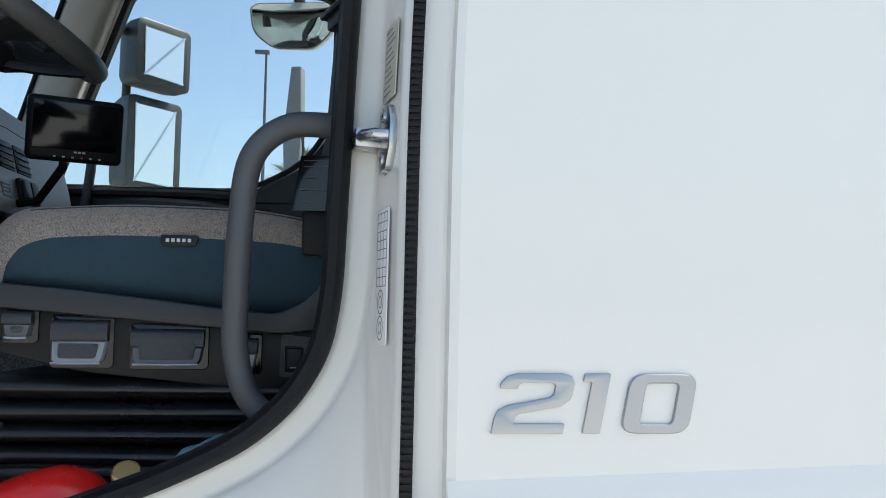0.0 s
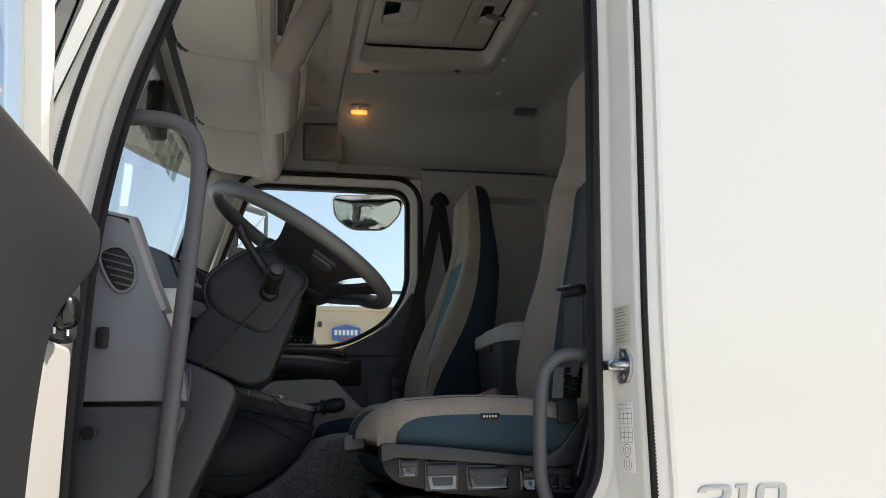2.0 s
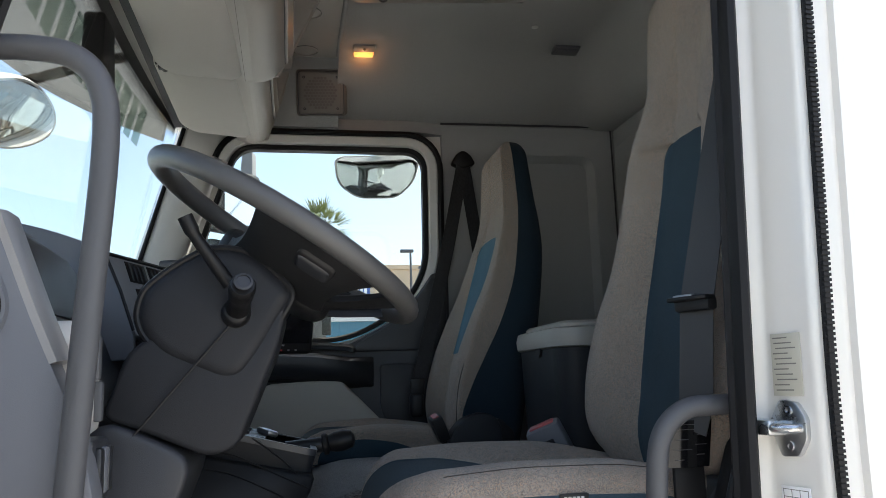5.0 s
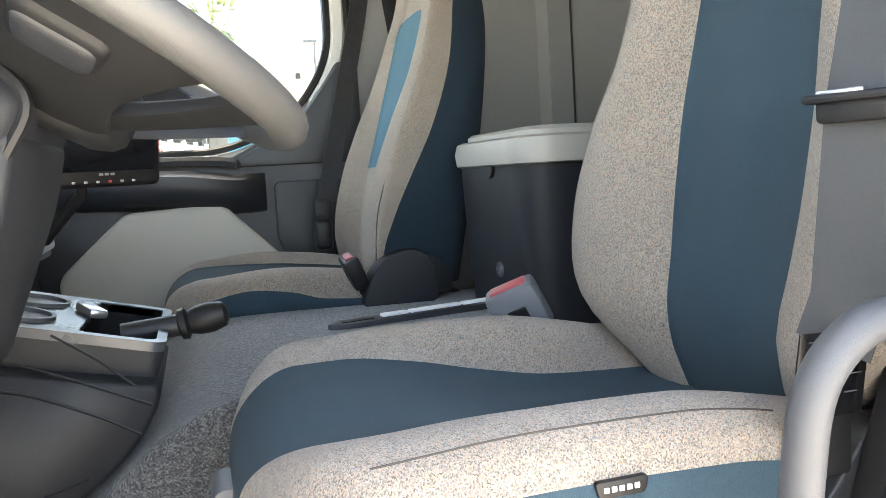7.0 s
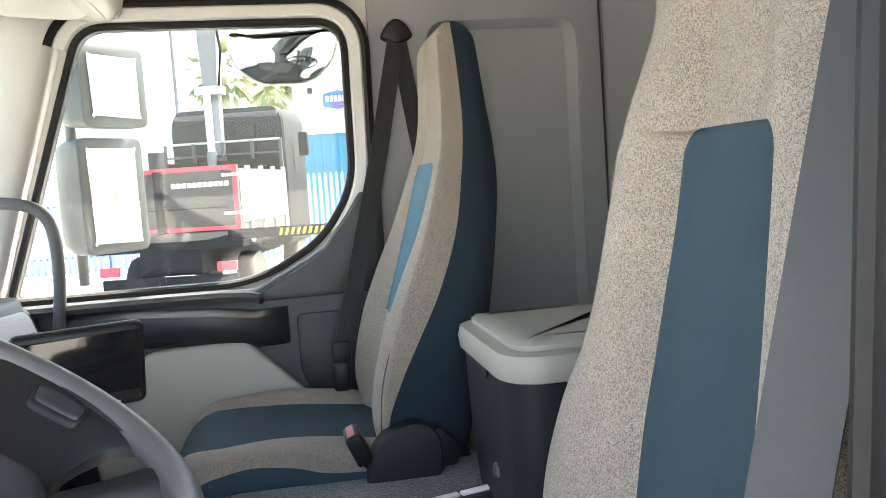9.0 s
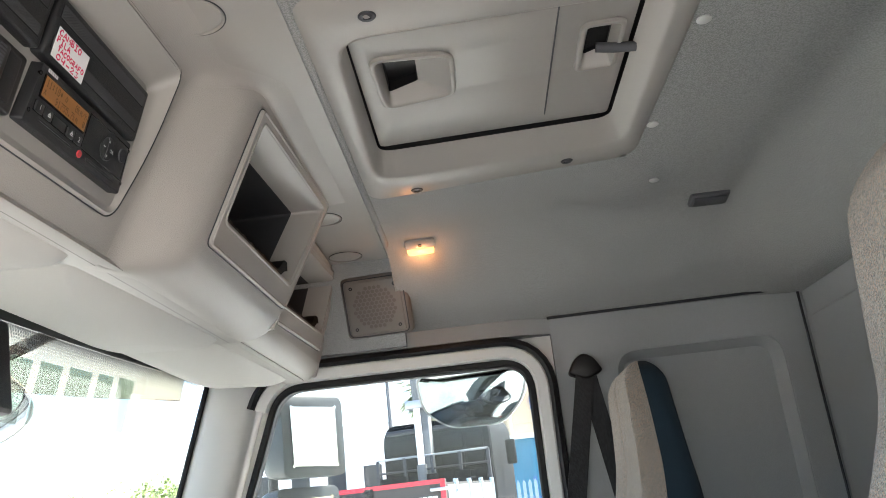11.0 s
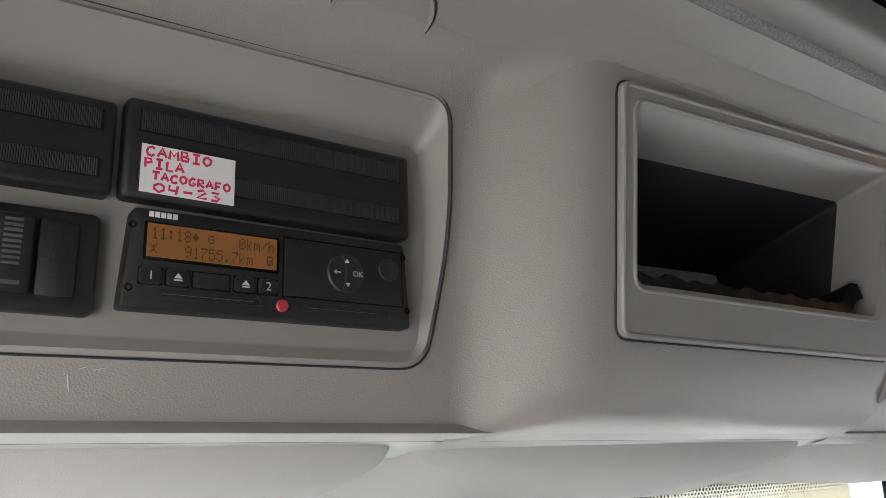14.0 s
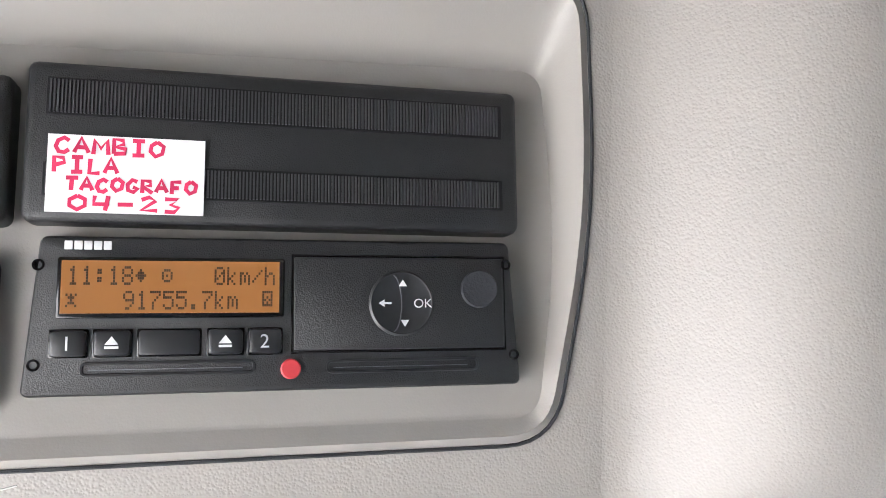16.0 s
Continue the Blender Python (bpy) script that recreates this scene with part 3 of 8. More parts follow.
solo("pillar_driver", prism([(-1.10, 1.55), (-1.03, 1.55), (-0.80, 2.52), (-0.86, 2.52)], "y", 0.935, 1.03, 0.006), WHITE_SHELL, "white windscreen pillar on the driver's side", "windscreen pillar", kind="structure")
solo("header_front", prism([(-0.955, 2.53), (-0.90, 2.50), (-0.70, 2.50), (-0.70, 2.745), (-0.36, 2.745), (-0.36, 2.80), (-0.74, 2.80)], "y", 0.95, 2.88), WHITE_SHELL, "roof front above the windscreen", "roof", kind="structure")
solo("footwell_wall", prism([(-1.12, 0.62), (-0.80, 0.62), (-0.80, 1.02), (-0.86, 1.30), (-0.90, 1.62), (-1.12, 1.62)], "y", 1.06, 1.09, 0.006), DARK, "dark kick panel at the driver's footwell", "wall", kind="structure")
solo("entry_step", prism([(-0.95, 0.60), (0.05, 0.60), (0.05, 0.98), (-0.20, 1.0), (-0.95, 1.0)], "y", 0.965, 1.10, 0.01), DARK, "dark sill below the driver's doorway", "sill", kind="structure")
part("rear_skin", plate([(0.10, 0.55), (1.6, 0.55), (1.6, 2.60), (0.10, 2.60)], [], "y", 2.905, 2.925), WHITE_SHELL, wp, "white side skin behind the door", smooth=False)
solo("wall_back", box((1.56, 0.93, 0.55), (1.60, 2.905, 2.80), 0.004), WHITE_SHELL, "white back wall of the cab body", "wall", kind="structure")

# ---- seats ----
def along_curve(table, x):
    """Smooth value of a table of (place, value) rows at x, with no overshoot."""
    n = len(table)
    if x <= table[0][0]:
        return table[0][1]
    if x >= table[-1][0]:
        return table[-1][1]
    i = next(k for k in range(n - 1) if x <= table[k + 1][0])
    steep = lambda k: (table[k + 1][1] - table[k][1]) / (table[k + 1][0] - table[k][0])
    def slope(k):
        if k == 0 or k == n - 1:
            return steep(0 if k == 0 else n - 2)
        a, b = steep(k - 1), steep(k)
        return 0.0 if a * b <= 0 else 2 * a * b / (a + b)
    h = table[i + 1][0] - table[i][0]
    t = (x - table[i][0]) / h
    return (table[i][1] * (1 + 2 * t) * (1 - t) ** 2 + slope(i) * h * t * (1 - t) ** 2
            + table[i + 1][1] * t * t * (3 - 2 * t) - slope(i + 1) * h * t * t * (1 - t))



def cushion(yc, hw, x0, x1, crest, middle, below, side, m0=0.135):
    """A seat cushion: humped tweed bolsters, a dished blue middle that runs down the front, blue sides below a curved seam."""
    us = [0.0, 0.002, 0.005, 0.009, 0.014, 0.019, 0.024, 0.028, 0.032, 0.036, 0.040, 0.044, 0.048, 0.053, 0.058, 0.064, 0.071, 0.08, 0.09, 0.10, 0.115, 0.13, 0.15]
    us += [0.15 + (x1 - x0 - 0.15) * k / 22 for k in range(1, 23)]
    rings = []
    for u in us:
        x = x0 + u
        f = math.sqrt(max(0.0, 1 - max(0.0, 1 - u / 0.078) ** 2.2))
        wf = 1 - 0.10 * max(0.0, 1 - u / 0.10) ** 2
        zb, zc, zm = along_curve(below, x), along_curve(crest, x), along_curve(middle, x)
        low = zb + 0.012
        m = m0 - 0.045 * max(0.0, 1 - u / 0.07) ** 1.5
        zs = max(zb + 2e-4, along_curve(side, x + 0.030))
        half = [(hw - 0.012, zb), (hw + 0.003, zb + 0.4 * (zs - zb)), (hw + 0.001, zs - 0.002), (hw, zs), (hw - 0.0025, zs + 0.3 * (zc - zs)), (hw - 0.009, zs + 0.62 * (zc - zs)), (hw - 0.021, zs + 0.86 * (zc - zs)),
                (hw - 0.038, zc - 0.001), (hw - 0.056, zc), (hw - 0.074, zc - 0.12 * (zc - zm) - 0.002), (m + 0.014, zm + 0.42 * (zc - zm)), (m + 0.004, zm + 0.16 * (zc - zm)), (m, zm + 0.02 * (zc - zm) - 0.001), (0.66 * m, zm - 0.001), (0.33 * m, zm - 0.002)]
        ring = []
        for sgn, pts in ((-1, half), (0, [(0.0, zm - 0.002)]), (1, half[::-1])):
            for a, z in pts:
                back = 0.034 * (a / hw) ** 3 * max(0.0, 1 - u / 0.16)
                ring.append((x + back, yc + sgn * a * wf, low + (z - low) * f if z > low else z))
        rings.append(ring)
    bm = loft(rings)
    bm.faces.ensure_lookup_table()
    n, h = len(rings[0]), 15
    for i in range(len(rings) - 1):
        for j in range(n):
            k = j if j < h else n - 2 - j
            bm.faces[i * n + j].material_index = 1 if (k <= 2 or k >= 12 or j == n - 1) else 0
    return bm


def bolster_line(yc, hw, x0, crest, below, side, start, end, n=26):
    """Points along the near bolster's top seam."""
    out = []
    for k in range(n + 1):
        x = start + (end - start) * k / n
        u = x - x0
        f = math.sqrt(max(0.0, 1 - max(0.0, 1 - u / 0.078) ** 2.2))
        wf = 1 - 0.10 * max(0.0, 1 - u / 0.10) ** 2
        zb, zc = along_curve(below, x), along_curve(crest, x)
        zs = max(zb + 2e-4, along_curve(side, x + 0.030))
        a = hw - 0.021
        z, low = zs + 0.86 * (zc - zs), zb + 0.012
        out.append((x + 0.034 * (a / hw) ** 3 * max(0.0, 1 - u / 0.16), yc - a * wf, low + (z - low) * f))
    return out


def backrest(yc, rows, strip, top, mat_dome=0.07, shift=((0, 0), (1, 0))):
    """A high backrest. rows: (height, front, back, half width, half width of the middle strip, bolster, end of the side strip);
    strip: from where to where the middle is blue; shift: how far the strip lies off the middle, by height."""
    zs = [rows[0][0] + (top - rows[0][0]) * k / 46 for k in range(46)]
    zs = sorted(set([round(z, 5) for z in zs] + [strip[1] - d for d in (0.05, 0.035, 0.026, 0.018, 0.011, 0.006, 0.002, 0.0)] + [strip[0], strip[0] + 0.004, strip[0] + 0.012] + [top - d for d in (0.06, 0.045, 0.032, 0.022, 0.014, 0.008, 0.004, 0.0015, 0.0)]))
    zs = [z for z in zs if z >= rows[0][0]]
    cols = [[(r[0], r[c]) for r in rows] for c in range(1, 7)]
    gs = [1.0, 0.975, 0.93, 0.86, 0.76, 0.64, 0.50, 0.36, 0.22, 0.10, 0.03, 0.0]
    rings = []
    for z in zs:
        xf, xb, hw, m, b, w = [along_curve(c, z) for c in cols]
        if z > strip[1] - 0.03:
            d = min(0.03, z - (strip[1] - 0.03))
            m = max(0.02, m - 0.03 + math.sqrt(max(0.0, 0.03 ** 2 - d * d)))
        e = math.sqrt(max(0.0, 1 - max(0.0, 1 - (top - z) / mat_dome) ** 2))
        xm = 0.5 * (xf + xb)
        sides = []
        for off in (along_curve(shift, z), -along_curve(shift, z)):
          half = []
          sides.append(half)
          for g in gs:
            a = m + off + (hw - m - off) * g
            hump = b * math.sin(math.pi * min(1.0, g / 0.62) / 2) ** 1.3 * (1 - 0.45 * max(0.0, (g - 0.62) / 0.38) ** 2.2)
            half.append((a, xf - hump + 0.006 * math.exp(-(g / 0.06) ** 2)))
        xe = xf - 0.55 * b
        w = max(w, xe + 0.006)
        side = [(hw * 1.008, 0.75 * xe + 0.25 * w), (hw * 1.012, 0.35 * xe + 0.65 * w), (hw * 1.008, w), (hw * 1.010, w + 0.006), (hw, 0.55 * w + 0.45 * xb), (hw * 0.97, 0.18 * w + 0.82 * xb), (hw * 0.86, xb - 0.004), (hw * 0.6, xb)]
        near, far = sides
        line = [(-a, x) for a, x in near] + [(-0.5 * m, xf + 0.001), (0.0, xf + 0.002), (0.5 * m, xf + 0.001)] + [(a, x) for a, x in far[::-1]]
        line += [(a, x) for a, x in side] + [(-a, x) for a, x in side[::-1]]
        rings.append([(xm + (x - xm) * e, yc + a * (0.55 + 0.45 * e), z) for a, x in line])
    bm = loft(rings)
    bm.faces.ensure_lookup_table()
    n, h = len(rings[0]), len(gs)
    for i in range(len(rings) - 1):
        z = 0.5 * (zs[i] + zs[i + 1])
        for j in range(n):
            f = bm.faces[i * n + j]
            if h - 1 <= j <= h + 3:
                f.material_index = 1 if strip[0] < z < strip[1] else 0
            elif 2 * h + 5 <= j <= n - 4:
                f.material_index = 2
    return bm


def seam(name, pts, parent, r=0.0011):
    return part(name, tube(spline(pts, 5), r, 5), SEAM, parent, "stitched seam")


# driver's seat
ds = thing("cab_seat", (-0.17, 1.35, 1.02), "air-sprung driver's seat in speckled tweed with dark blue cloth panels", "seat")
DX, DY, DHW = -0.424, 1.355, 0.237
CREST = [(-0.42, 1.520), (-0.33, 1.524), (-0.22, 1.529), (-0.11, 1.527), (-0.06, 1.521), (-0.02, 1.513), (0.03, 1.502), (0.12, 1.48)]
MIDDLE = [(-0.42, 1.510), (-0.30, 1.510), (-0.22, 1.498), (-0.14, 1.478), (-0.05, 1.461), (0.12, 1.452)]
BELOW = [(-0.42, 1.432), (-0.36, 1.430), (-0.20, 1.415), (-0.06, 1.402), (0.12, 1.40)]
SIDE = [(-0.357, 1.425), (-0.354, 1.438), (-0.351, 1.452), (-0.344, 1.463), (-0.328, 1.475), (-0.285, 1.485), (-0.193, 1.489), (-0.05, 1.485), (-0.01, 1.480), (0.03, 1.468), (0.12, 1.45)]
part("cushion", cushion(DY, DHW, DX, 0.115, CREST, MIDDLE, BELOW, SIDE), [TWEED, BLUE_CLOTH], ds, "tweed seat cushion with a blue middle and blue sides", angle=75)
DROWS = [(1.435, 0.072, 0.170, 0.110, 0.085, 0.002, 0.078), (1.480, 0.056, 0.185, 0.160, 0.085, 0.012, 0.070), (1.510, 0.048, 0.190, 0.200, 0.085, 0.026, 0.066), (1.540, 0.046, 0.200, 0.228, 0.083, 0.036, 0.066), (1.600, 0.060, 0.210, 0.267, 0.088, 0.045, 0.075), (1.660, 0.074, 0.220, 0.274, 0.094, 0.048, 0.088),
         (1.750, 0.093, 0.240, 0.250, 0.097, 0.048, 0.107), (1.820, 0.108, 0.250, 0.216, 0.094, 0.044, 0.124), (1.880, 0.119, 0.260, 0.200, 0.091, 0.042, 0.136), (1.960, 0.134, 0.270, 0.186, 0.087, 0.044, 0.150), (2.060, 0.148, 0.285, 0.170, 0.083, 0.042, 0.165),
         (2.120, 0.156, 0.285, 0.152, 0.078, 0.032, 0.178), (2.170, 0.160, 0.285, 0.142, 0.075, 0.020, 0.189), (2.240, 0.164, 0.280, 0.150, 0.075, 0.010, 0.199), (2.330, 0.172, 0.280, 0.156, 0.075, 0.004, 0.210), (2.410, 0.180, 0.270, 0.150, 0.075, 0.000, 0.220)]
part("backrest", backrest(1.335, DROWS, (1.0, 2.052), 2.405, shift=((1.45, 0.024), (1.56, 0.018), (1.68, 0.008), (1.80, 0.0))), [TWEED, BLUE_CLOTH, MID_GREY], ds, "high tweed backrest with a blue middle strip", angle=75)
seam("cushion_seam", bolster_line(DY, DHW, DX, CREST, BELOW, SIDE, DX + 0.07, -0.03), ds, 0.0010)
tag = part("tag", prism(rounded([(-0.193, 1.4905), (-0.152, 1.4905), (-0.155, 1.4785), (-0.190, 1.4785)], 0.003, 3), "y", DY - DHW - 0.0045, DY - DHW + 0.001, 0.0012), BLACK, ds, "small black sewn label with a silver mark")
for k in range(5):
    part("mark", box((-0.187 + k * 0.0058, DY - DHW - 0.0052, 1.4825), (-0.1828 + k * 0.0058, DY - DHW - 0.0043, 1.4868), 0.0004, 1), SILVER, tag)
# lower shell with the adjusting levers
RAIL = rounded([(-0.388, 1.400), (-0.390, 1.432), (-0.380, 1.4375), (-0.284, 1.4300), (-0.21, 1.4220), (-0.105, 1.4095), (-0.066, 1.4065), (-0.036, 1.4200), (-0.004, 1.4560), (0.03, 1.500), (0.05, 1.500), (0.02, 1.43), (-0.01, 1.390), (-0.06, 1.384), (-0.22, 1.398), (-0.36, 1.410)], 0.010, 4)
part("rail", prism(RAIL, "y", 1.106, 1.150, 0.006, 3), DARK, ds, "rounded dark upper rail of the shell")
SH = rounded([(-0.386, 1.412), (-0.384, 1.392), (-0.372, 1.374), (-0.352, 1.360), (-0.267, 1.341), (-0.133, 1.327), (0.03, 1.316), (0.05, 1.40), (-0.066, 1.395), (-0.21, 1.408)], 0.010, 4)
part("shell", prism(SH, "y", 1.122, 1.58, 0.005, 2), BLACK, ds, "black plastic seat shell")
def lever(x0, x1, z0, z1, flap, tilt, whole=False):
    yf = 1.121
    part("well", prism(rounded([(x0 - 0.004, z0 - 0.005), (x1 + 0.004, z0 - 0.005), (x1 + 0.004, z1 + 0.005), (x0 - 0.004, z1 + 0.005)], 0.006, 4), "y", yf - 0.0015, yf + 0.006, 0.001), BLACK_GLOSS, ds, "dark recess for a lever")
    zm = z0 + (z1 - z0) * (0.52 if not whole else 0.50)
    bm = loft([[(x, yf - 0.001 - d, z) for d, z in ((-0.004, z1), (0.006, z1 - 0.001), (0.011, z1 - 0.006), (0.012, zm + 0.004), (0.010, zm), (-0.004, zm))] for x in (x0, x0 + 0.001, x1 - 0.001, x1)])
    part("roll", bm, DARK_GREY, ds, "dark rolled top of a lever", angle=60)
    O = rounded([(x0 + 0.001, zm), (x1 - 0.001, zm), (x1 - 0.004, z0), (x0 + 0.004, z0)], [0.001, 0.001, 0.007, 0.007], 4)
    rings = [[(x, yf - 0.009 - tilt * (zm - z) / (zm - z0) - q, z) for x, z in outset(O, o)] for q, o in ((-0.010, 0.0), (0.0, 0.0), (0.0015, -0.0012))]
    lv = part("lever", loft(rings), flap, ds, "grey adjusting lever", angle=50)
    I = rounded([(x0 + 0.008, zm + (0.010 if whole else -0.003)), (x1 - 0.008, zm + (0.010 if whole else -0.003)), (x1 - 0.010, z0 + 0.006), (x0 + 0.010, z0 + 0.006)], 0.003, 3)
    part("lever_field", loft([[(x, yf - 0.0105 - tilt * max(0.0, zm - z) / (zm - z0) - q - (0.0012 if z > zm else 0.0), z) for x, z in outset(I, o)] for q, o in ((-0.003, 0.0), (0.0005, 0.0), (0.0011, -0.0008))]), LEVER_FIELD, lv, "darker dimpled field", angle=50)
    part("lever_lip", tube([(x0 + 0.004, yf - 0.0115 - tilt, z0 + 0.001), ((x0 + x1) / 2, yf - 0.012 - tilt, z0 + 0.0003), (x1 - 0.004, yf - 0.0115 - tilt, z0 + 0.001)], 0.0013, 6), SILVER, lv, "bright lower lip")
lever(-0.350, -0.320, 1.377, 1.407, MID_GREY, 0.001)
lever(-0.300, -0.242, 1.351, 1.398, LEVER_GREY, 0.008)
lever(-0.218, -0.142, 1.350, 1.389, MID_GREY, 0.005, True)
lever(-0.110, -0.085, 1.345, 1.380, LEVER_GREY, 0.004)
part("switch_frame", plate(rounded([(-0.062, 1.338), (0.006, 1.334), (0.010, 1.378), (-0.060, 1.384)], 0.004, 3), [rounded([(-0.056, 1.343), (-0.036, 1.342), (-0.036, 1.371), (-0.056, 1.372)], 0.002, 2), rounded([(-0.028, 1.3415), (-0.006, 1.3405), (-0.006, 1.369), (-0.028, 1.3705)], 0.002, 2)], "y", 1.116, 1.124), DARK, ds, "dark switch frame")
for x in (-0.0455, -0.0170):
    sw_ = part("switch", box((x - 0.009, 1.1175, 1.345), (x + 0.009, 1.128, 1.369), 0.002), BLACK, ds, "small black switch")
    part("switch_mark", box((x - 0.005, 1.1168, 1.347), (x + 0.005, 1.1178, 1.3485), 0.0003, 1), LEVER_GREY, sw_, "pale line")
# bellows: four soft folds that sag a little
rings = []
for k in range(81):
    z = 1.338 - 0.098 * k / 80
    o = 0.022 * abs(math.sin(k * math.pi / 20.0)) ** 0.6 - 0.006 * (k / 80)
    w = rounded([(-0.366 - o, 1.140 - o), (0.03 + o, 1.140 - o), (0.03 + o, 1.56), (-0.366 - o, 1.56)], 0.03, 5)
    rings.append([(x, y, z - 0.008 * (x + 0.37) / 0.4 + 0.0025 * math.sin(9 * x + k * 0.05) * (1 if y < 1.3 else 0)) for x, y in w])
part("bellows", loft(rings), BELLOWS, ds, "black rubber bellows", angle=80)
part("base_plate", box((-0.365, 1.135, 1.02), (0.05, 1.56, 1.245), 0.01), BLACK, ds, "black steel seat base")
part("slide_rail", box((-0.372, 1.122, 1.2315), (0.04, 1.150, 1.2400), 0.002), DARK_GREY, ds, "dark slide rail")
part("slide_lever", tube(spline([(-0.352, 1.130, 1.285), (-0.372, 1.118, 1.282), (-0.384, 1.112, 1.268), (-0.380, 1.110, 1.250), (-0.366, 1.110, 1.237)], 6), 0.0045, 8), BLACK, ds, "black bent slide lever")
part("lever_foot", box((-0.376, 1.106, 1.2315), (-0.348, 1.122, 1.2385), 0.002), STEEL, ds, "bright foot of the slide lever")
part("paddle", prism(rounded([(-0.440, 1.420), (-0.398, 1.424), (-0.398, 1.450), (-0.432, 1.452), (-0.441, 1.446)], 0.005, 3), "y", 1.318, 1.374, 0.004, 3), MID_GREY, ds, "grey front paddle of the cushion adjuster")
part("recliner", prism(rounded([(-0.02, 1.36), (0.03, 1.52), (0.075, 1.64), (0.17, 1.64), (0.17, 1.36)], 0.02), "y", 1.078, 1.106, 0.006), CASE, ds, "black recliner cover")
for d in (0.0, 0.045):
    part("cover_ridge", tube([(-0.012 + d, 1.076, 1.37), (0.030 + d, 1.076, 1.50), (0.066 + d, 1.076, 1.60)], 0.0045, 8), DARK, ds, "slanting ridge of the recliner cover")

# passenger's seat
PY, PHW = 2.445, 0.248
ps = thing("cab_seat", (-0.2, PY, 1.25), "fixed passenger seat in speckled tweed with dark blue cloth sides", "seat")
PCREST = [(-0.50, 1.520), (-0.42, 1.524), (-0.30, 1.532), (-0.18, 1.522), (-0.08, 1.505), (0.02, 1.49)]
PMID = [(-0.50, 1.512), (-0.40, 1.513), (-0.28, 1.508), (-0.16, 1.495), (0.02, 1.47)]
PSIDE = [(-0.462, 1.435), (-0.456, 1.462), (-0.44, 1.478), (-0.40, 1.488), (-0.32, 1.498), (-0.24, 1.488), (-0.18, 1.470), (0.02, 1.455)]
part("cushion", cushion(PY, PHW, -0.515, 0.02, PCREST, PMID, [(-0.5, 1.438), (0.02, 1.438)], PSIDE, 0.150), [TWEED, BLUE_CLOTH], ps, "tweed seat cushion with a blue middle", angle=75)
PROWS = [(1.470, -0.070, 0.090, 0.215, 0.090, 0.026, -0.085), (1.540, -0.072, 0.100, 0.232, 0.095, 0.037, -0.083), (1.620, -0.061, 0.115, 0.238, 0.100, 0.042, -0.056), (1.700, -0.040, 0.135, 0.238, 0.105, 0.042, -0.016), (1.800, -0.009, 0.155, 0.234, 0.112, 0.034, 0.036), (1.920, 0.027, 0.174, 0.222, 0.118, 0.015, 0.080),
         (2.020, 0.055, 0.187, 0.196, 0.116, 0.007, 0.102), (2.100, 0.076, 0.190, 0.162, 0.092, 0.004, 0.118), (2.160, 0.083, 0.186, 0.142, 0.060, 0.003, 0.124), (2.250, 0.085, 0.178, 0.130, 0.050, 0.000, 0.122), (2.360, 0.086, 0.170, 0.112, 0.050, 0.000, 0.116)]
part("backrest", backrest(PY, PROWS, (1.72, 2.055), 2.352, 0.055), [TWEED, LIGHT_BLUE, NAVY_CLOTH], ps, "high tweed backrest with navy sides and a light blue strip", angle=75)
seam("side_seam", [(-0.098, PY - 0.226, 1.53), (-0.090, PY - 0.231, 1.62), (-0.066, PY - 0.231, 1.70), (-0.026, PY - 0.227, 1.80), (0.026, PY - 0.215, 1.92), (0.056, PY - 0.190, 2.02), (0.076, PY - 0.157, 2.10), (0.083, PY - 0.137, 2.16), (0.086, PY - 0.124, 2.25), (0.092, PY - 0.104, 2.325)], ps, 0.0013)
part("base", box((-0.40, PY - 0.2, 1.24), (0.10, PY + 0.2, 1.45), 0.02), BLACK, ps, "black seat base")
HN = rounded([(-0.142, 1.446), (0.014, 1.446), (0.012, 1.52), (-0.006, 1.545), (-0.038, 1.556), (-0.087, 1.543), (-0.120, 1.508)], 0.016, 4)
part("hinge_cover", prism(HN, "y", PY - PHW - 0.032, PY - PHW + 0.03, 0.006, 3), COWL, ps, "dark plastic hinge cover")
part("hinge_arm", prism(rounded([(-0.10, 1.46), (0.045, 1.46), (0.050, 1.50), (0.010, 1.54)], 0.012), "y", PY - PHW - 0.02, PY - PHW + 0.02, 0.004), BLACK, ps, "black hinge arm")

# belts
def strap(pts, w, mat_, name, parent, across, label=""):
    sec = [(-w / 2, -0.0008), (w / 2, -0.0008), (w / 2, 0.0008), (-w / 2, 0.0008)]
    p = [Vector(q) for q in pts]
    rings = []
    for i in range(len(p)):
        t = (p[min(i + 1, len(p) - 1)] - p[max(i - 1, 0)]).normalized()
        a = (Vector(across) - t * Vector(across).dot(t)).normalized()
        n = t.cross(a)
        rings.append([p[i] + a * u + n * v for u, v in sec])
    return part(name, loft(rings), mat_, parent, label, smooth=False)
pb = thing("passenger_seat_belt", (0.06, 2.79, 1.5), "black seat belt hanging from a pillar anchor beside the passenger seat", "seat belt")
part("anchor", prism(rounded([(0.030, 2.395), (0.05, 2.43), (0.075, 2.445), (0.10, 2.43), (0.12, 2.395), (0.075, 2.375)], 0.012), "y", 2.775, 2.815, 0.008, 3), BLACK, pb, "black anchor cover")
strap([(0.072, 2.782, 2.39), (0.0, 2.72, 2.10), (-0.135, 2.59, 1.64)], 0.046, WEBBING, "front_strap", pb, (1, 0.2, 0), "black webbing")
strap([(0.078, 2.79, 2.39), (0.12, 2.80, 2.1), (0.16, 2.805, 1.75), (0.20, 2.805, 1.4)], 0.046, WEBBING, "rear_strap", pb, (1, 0.1, 0), "black webbing")
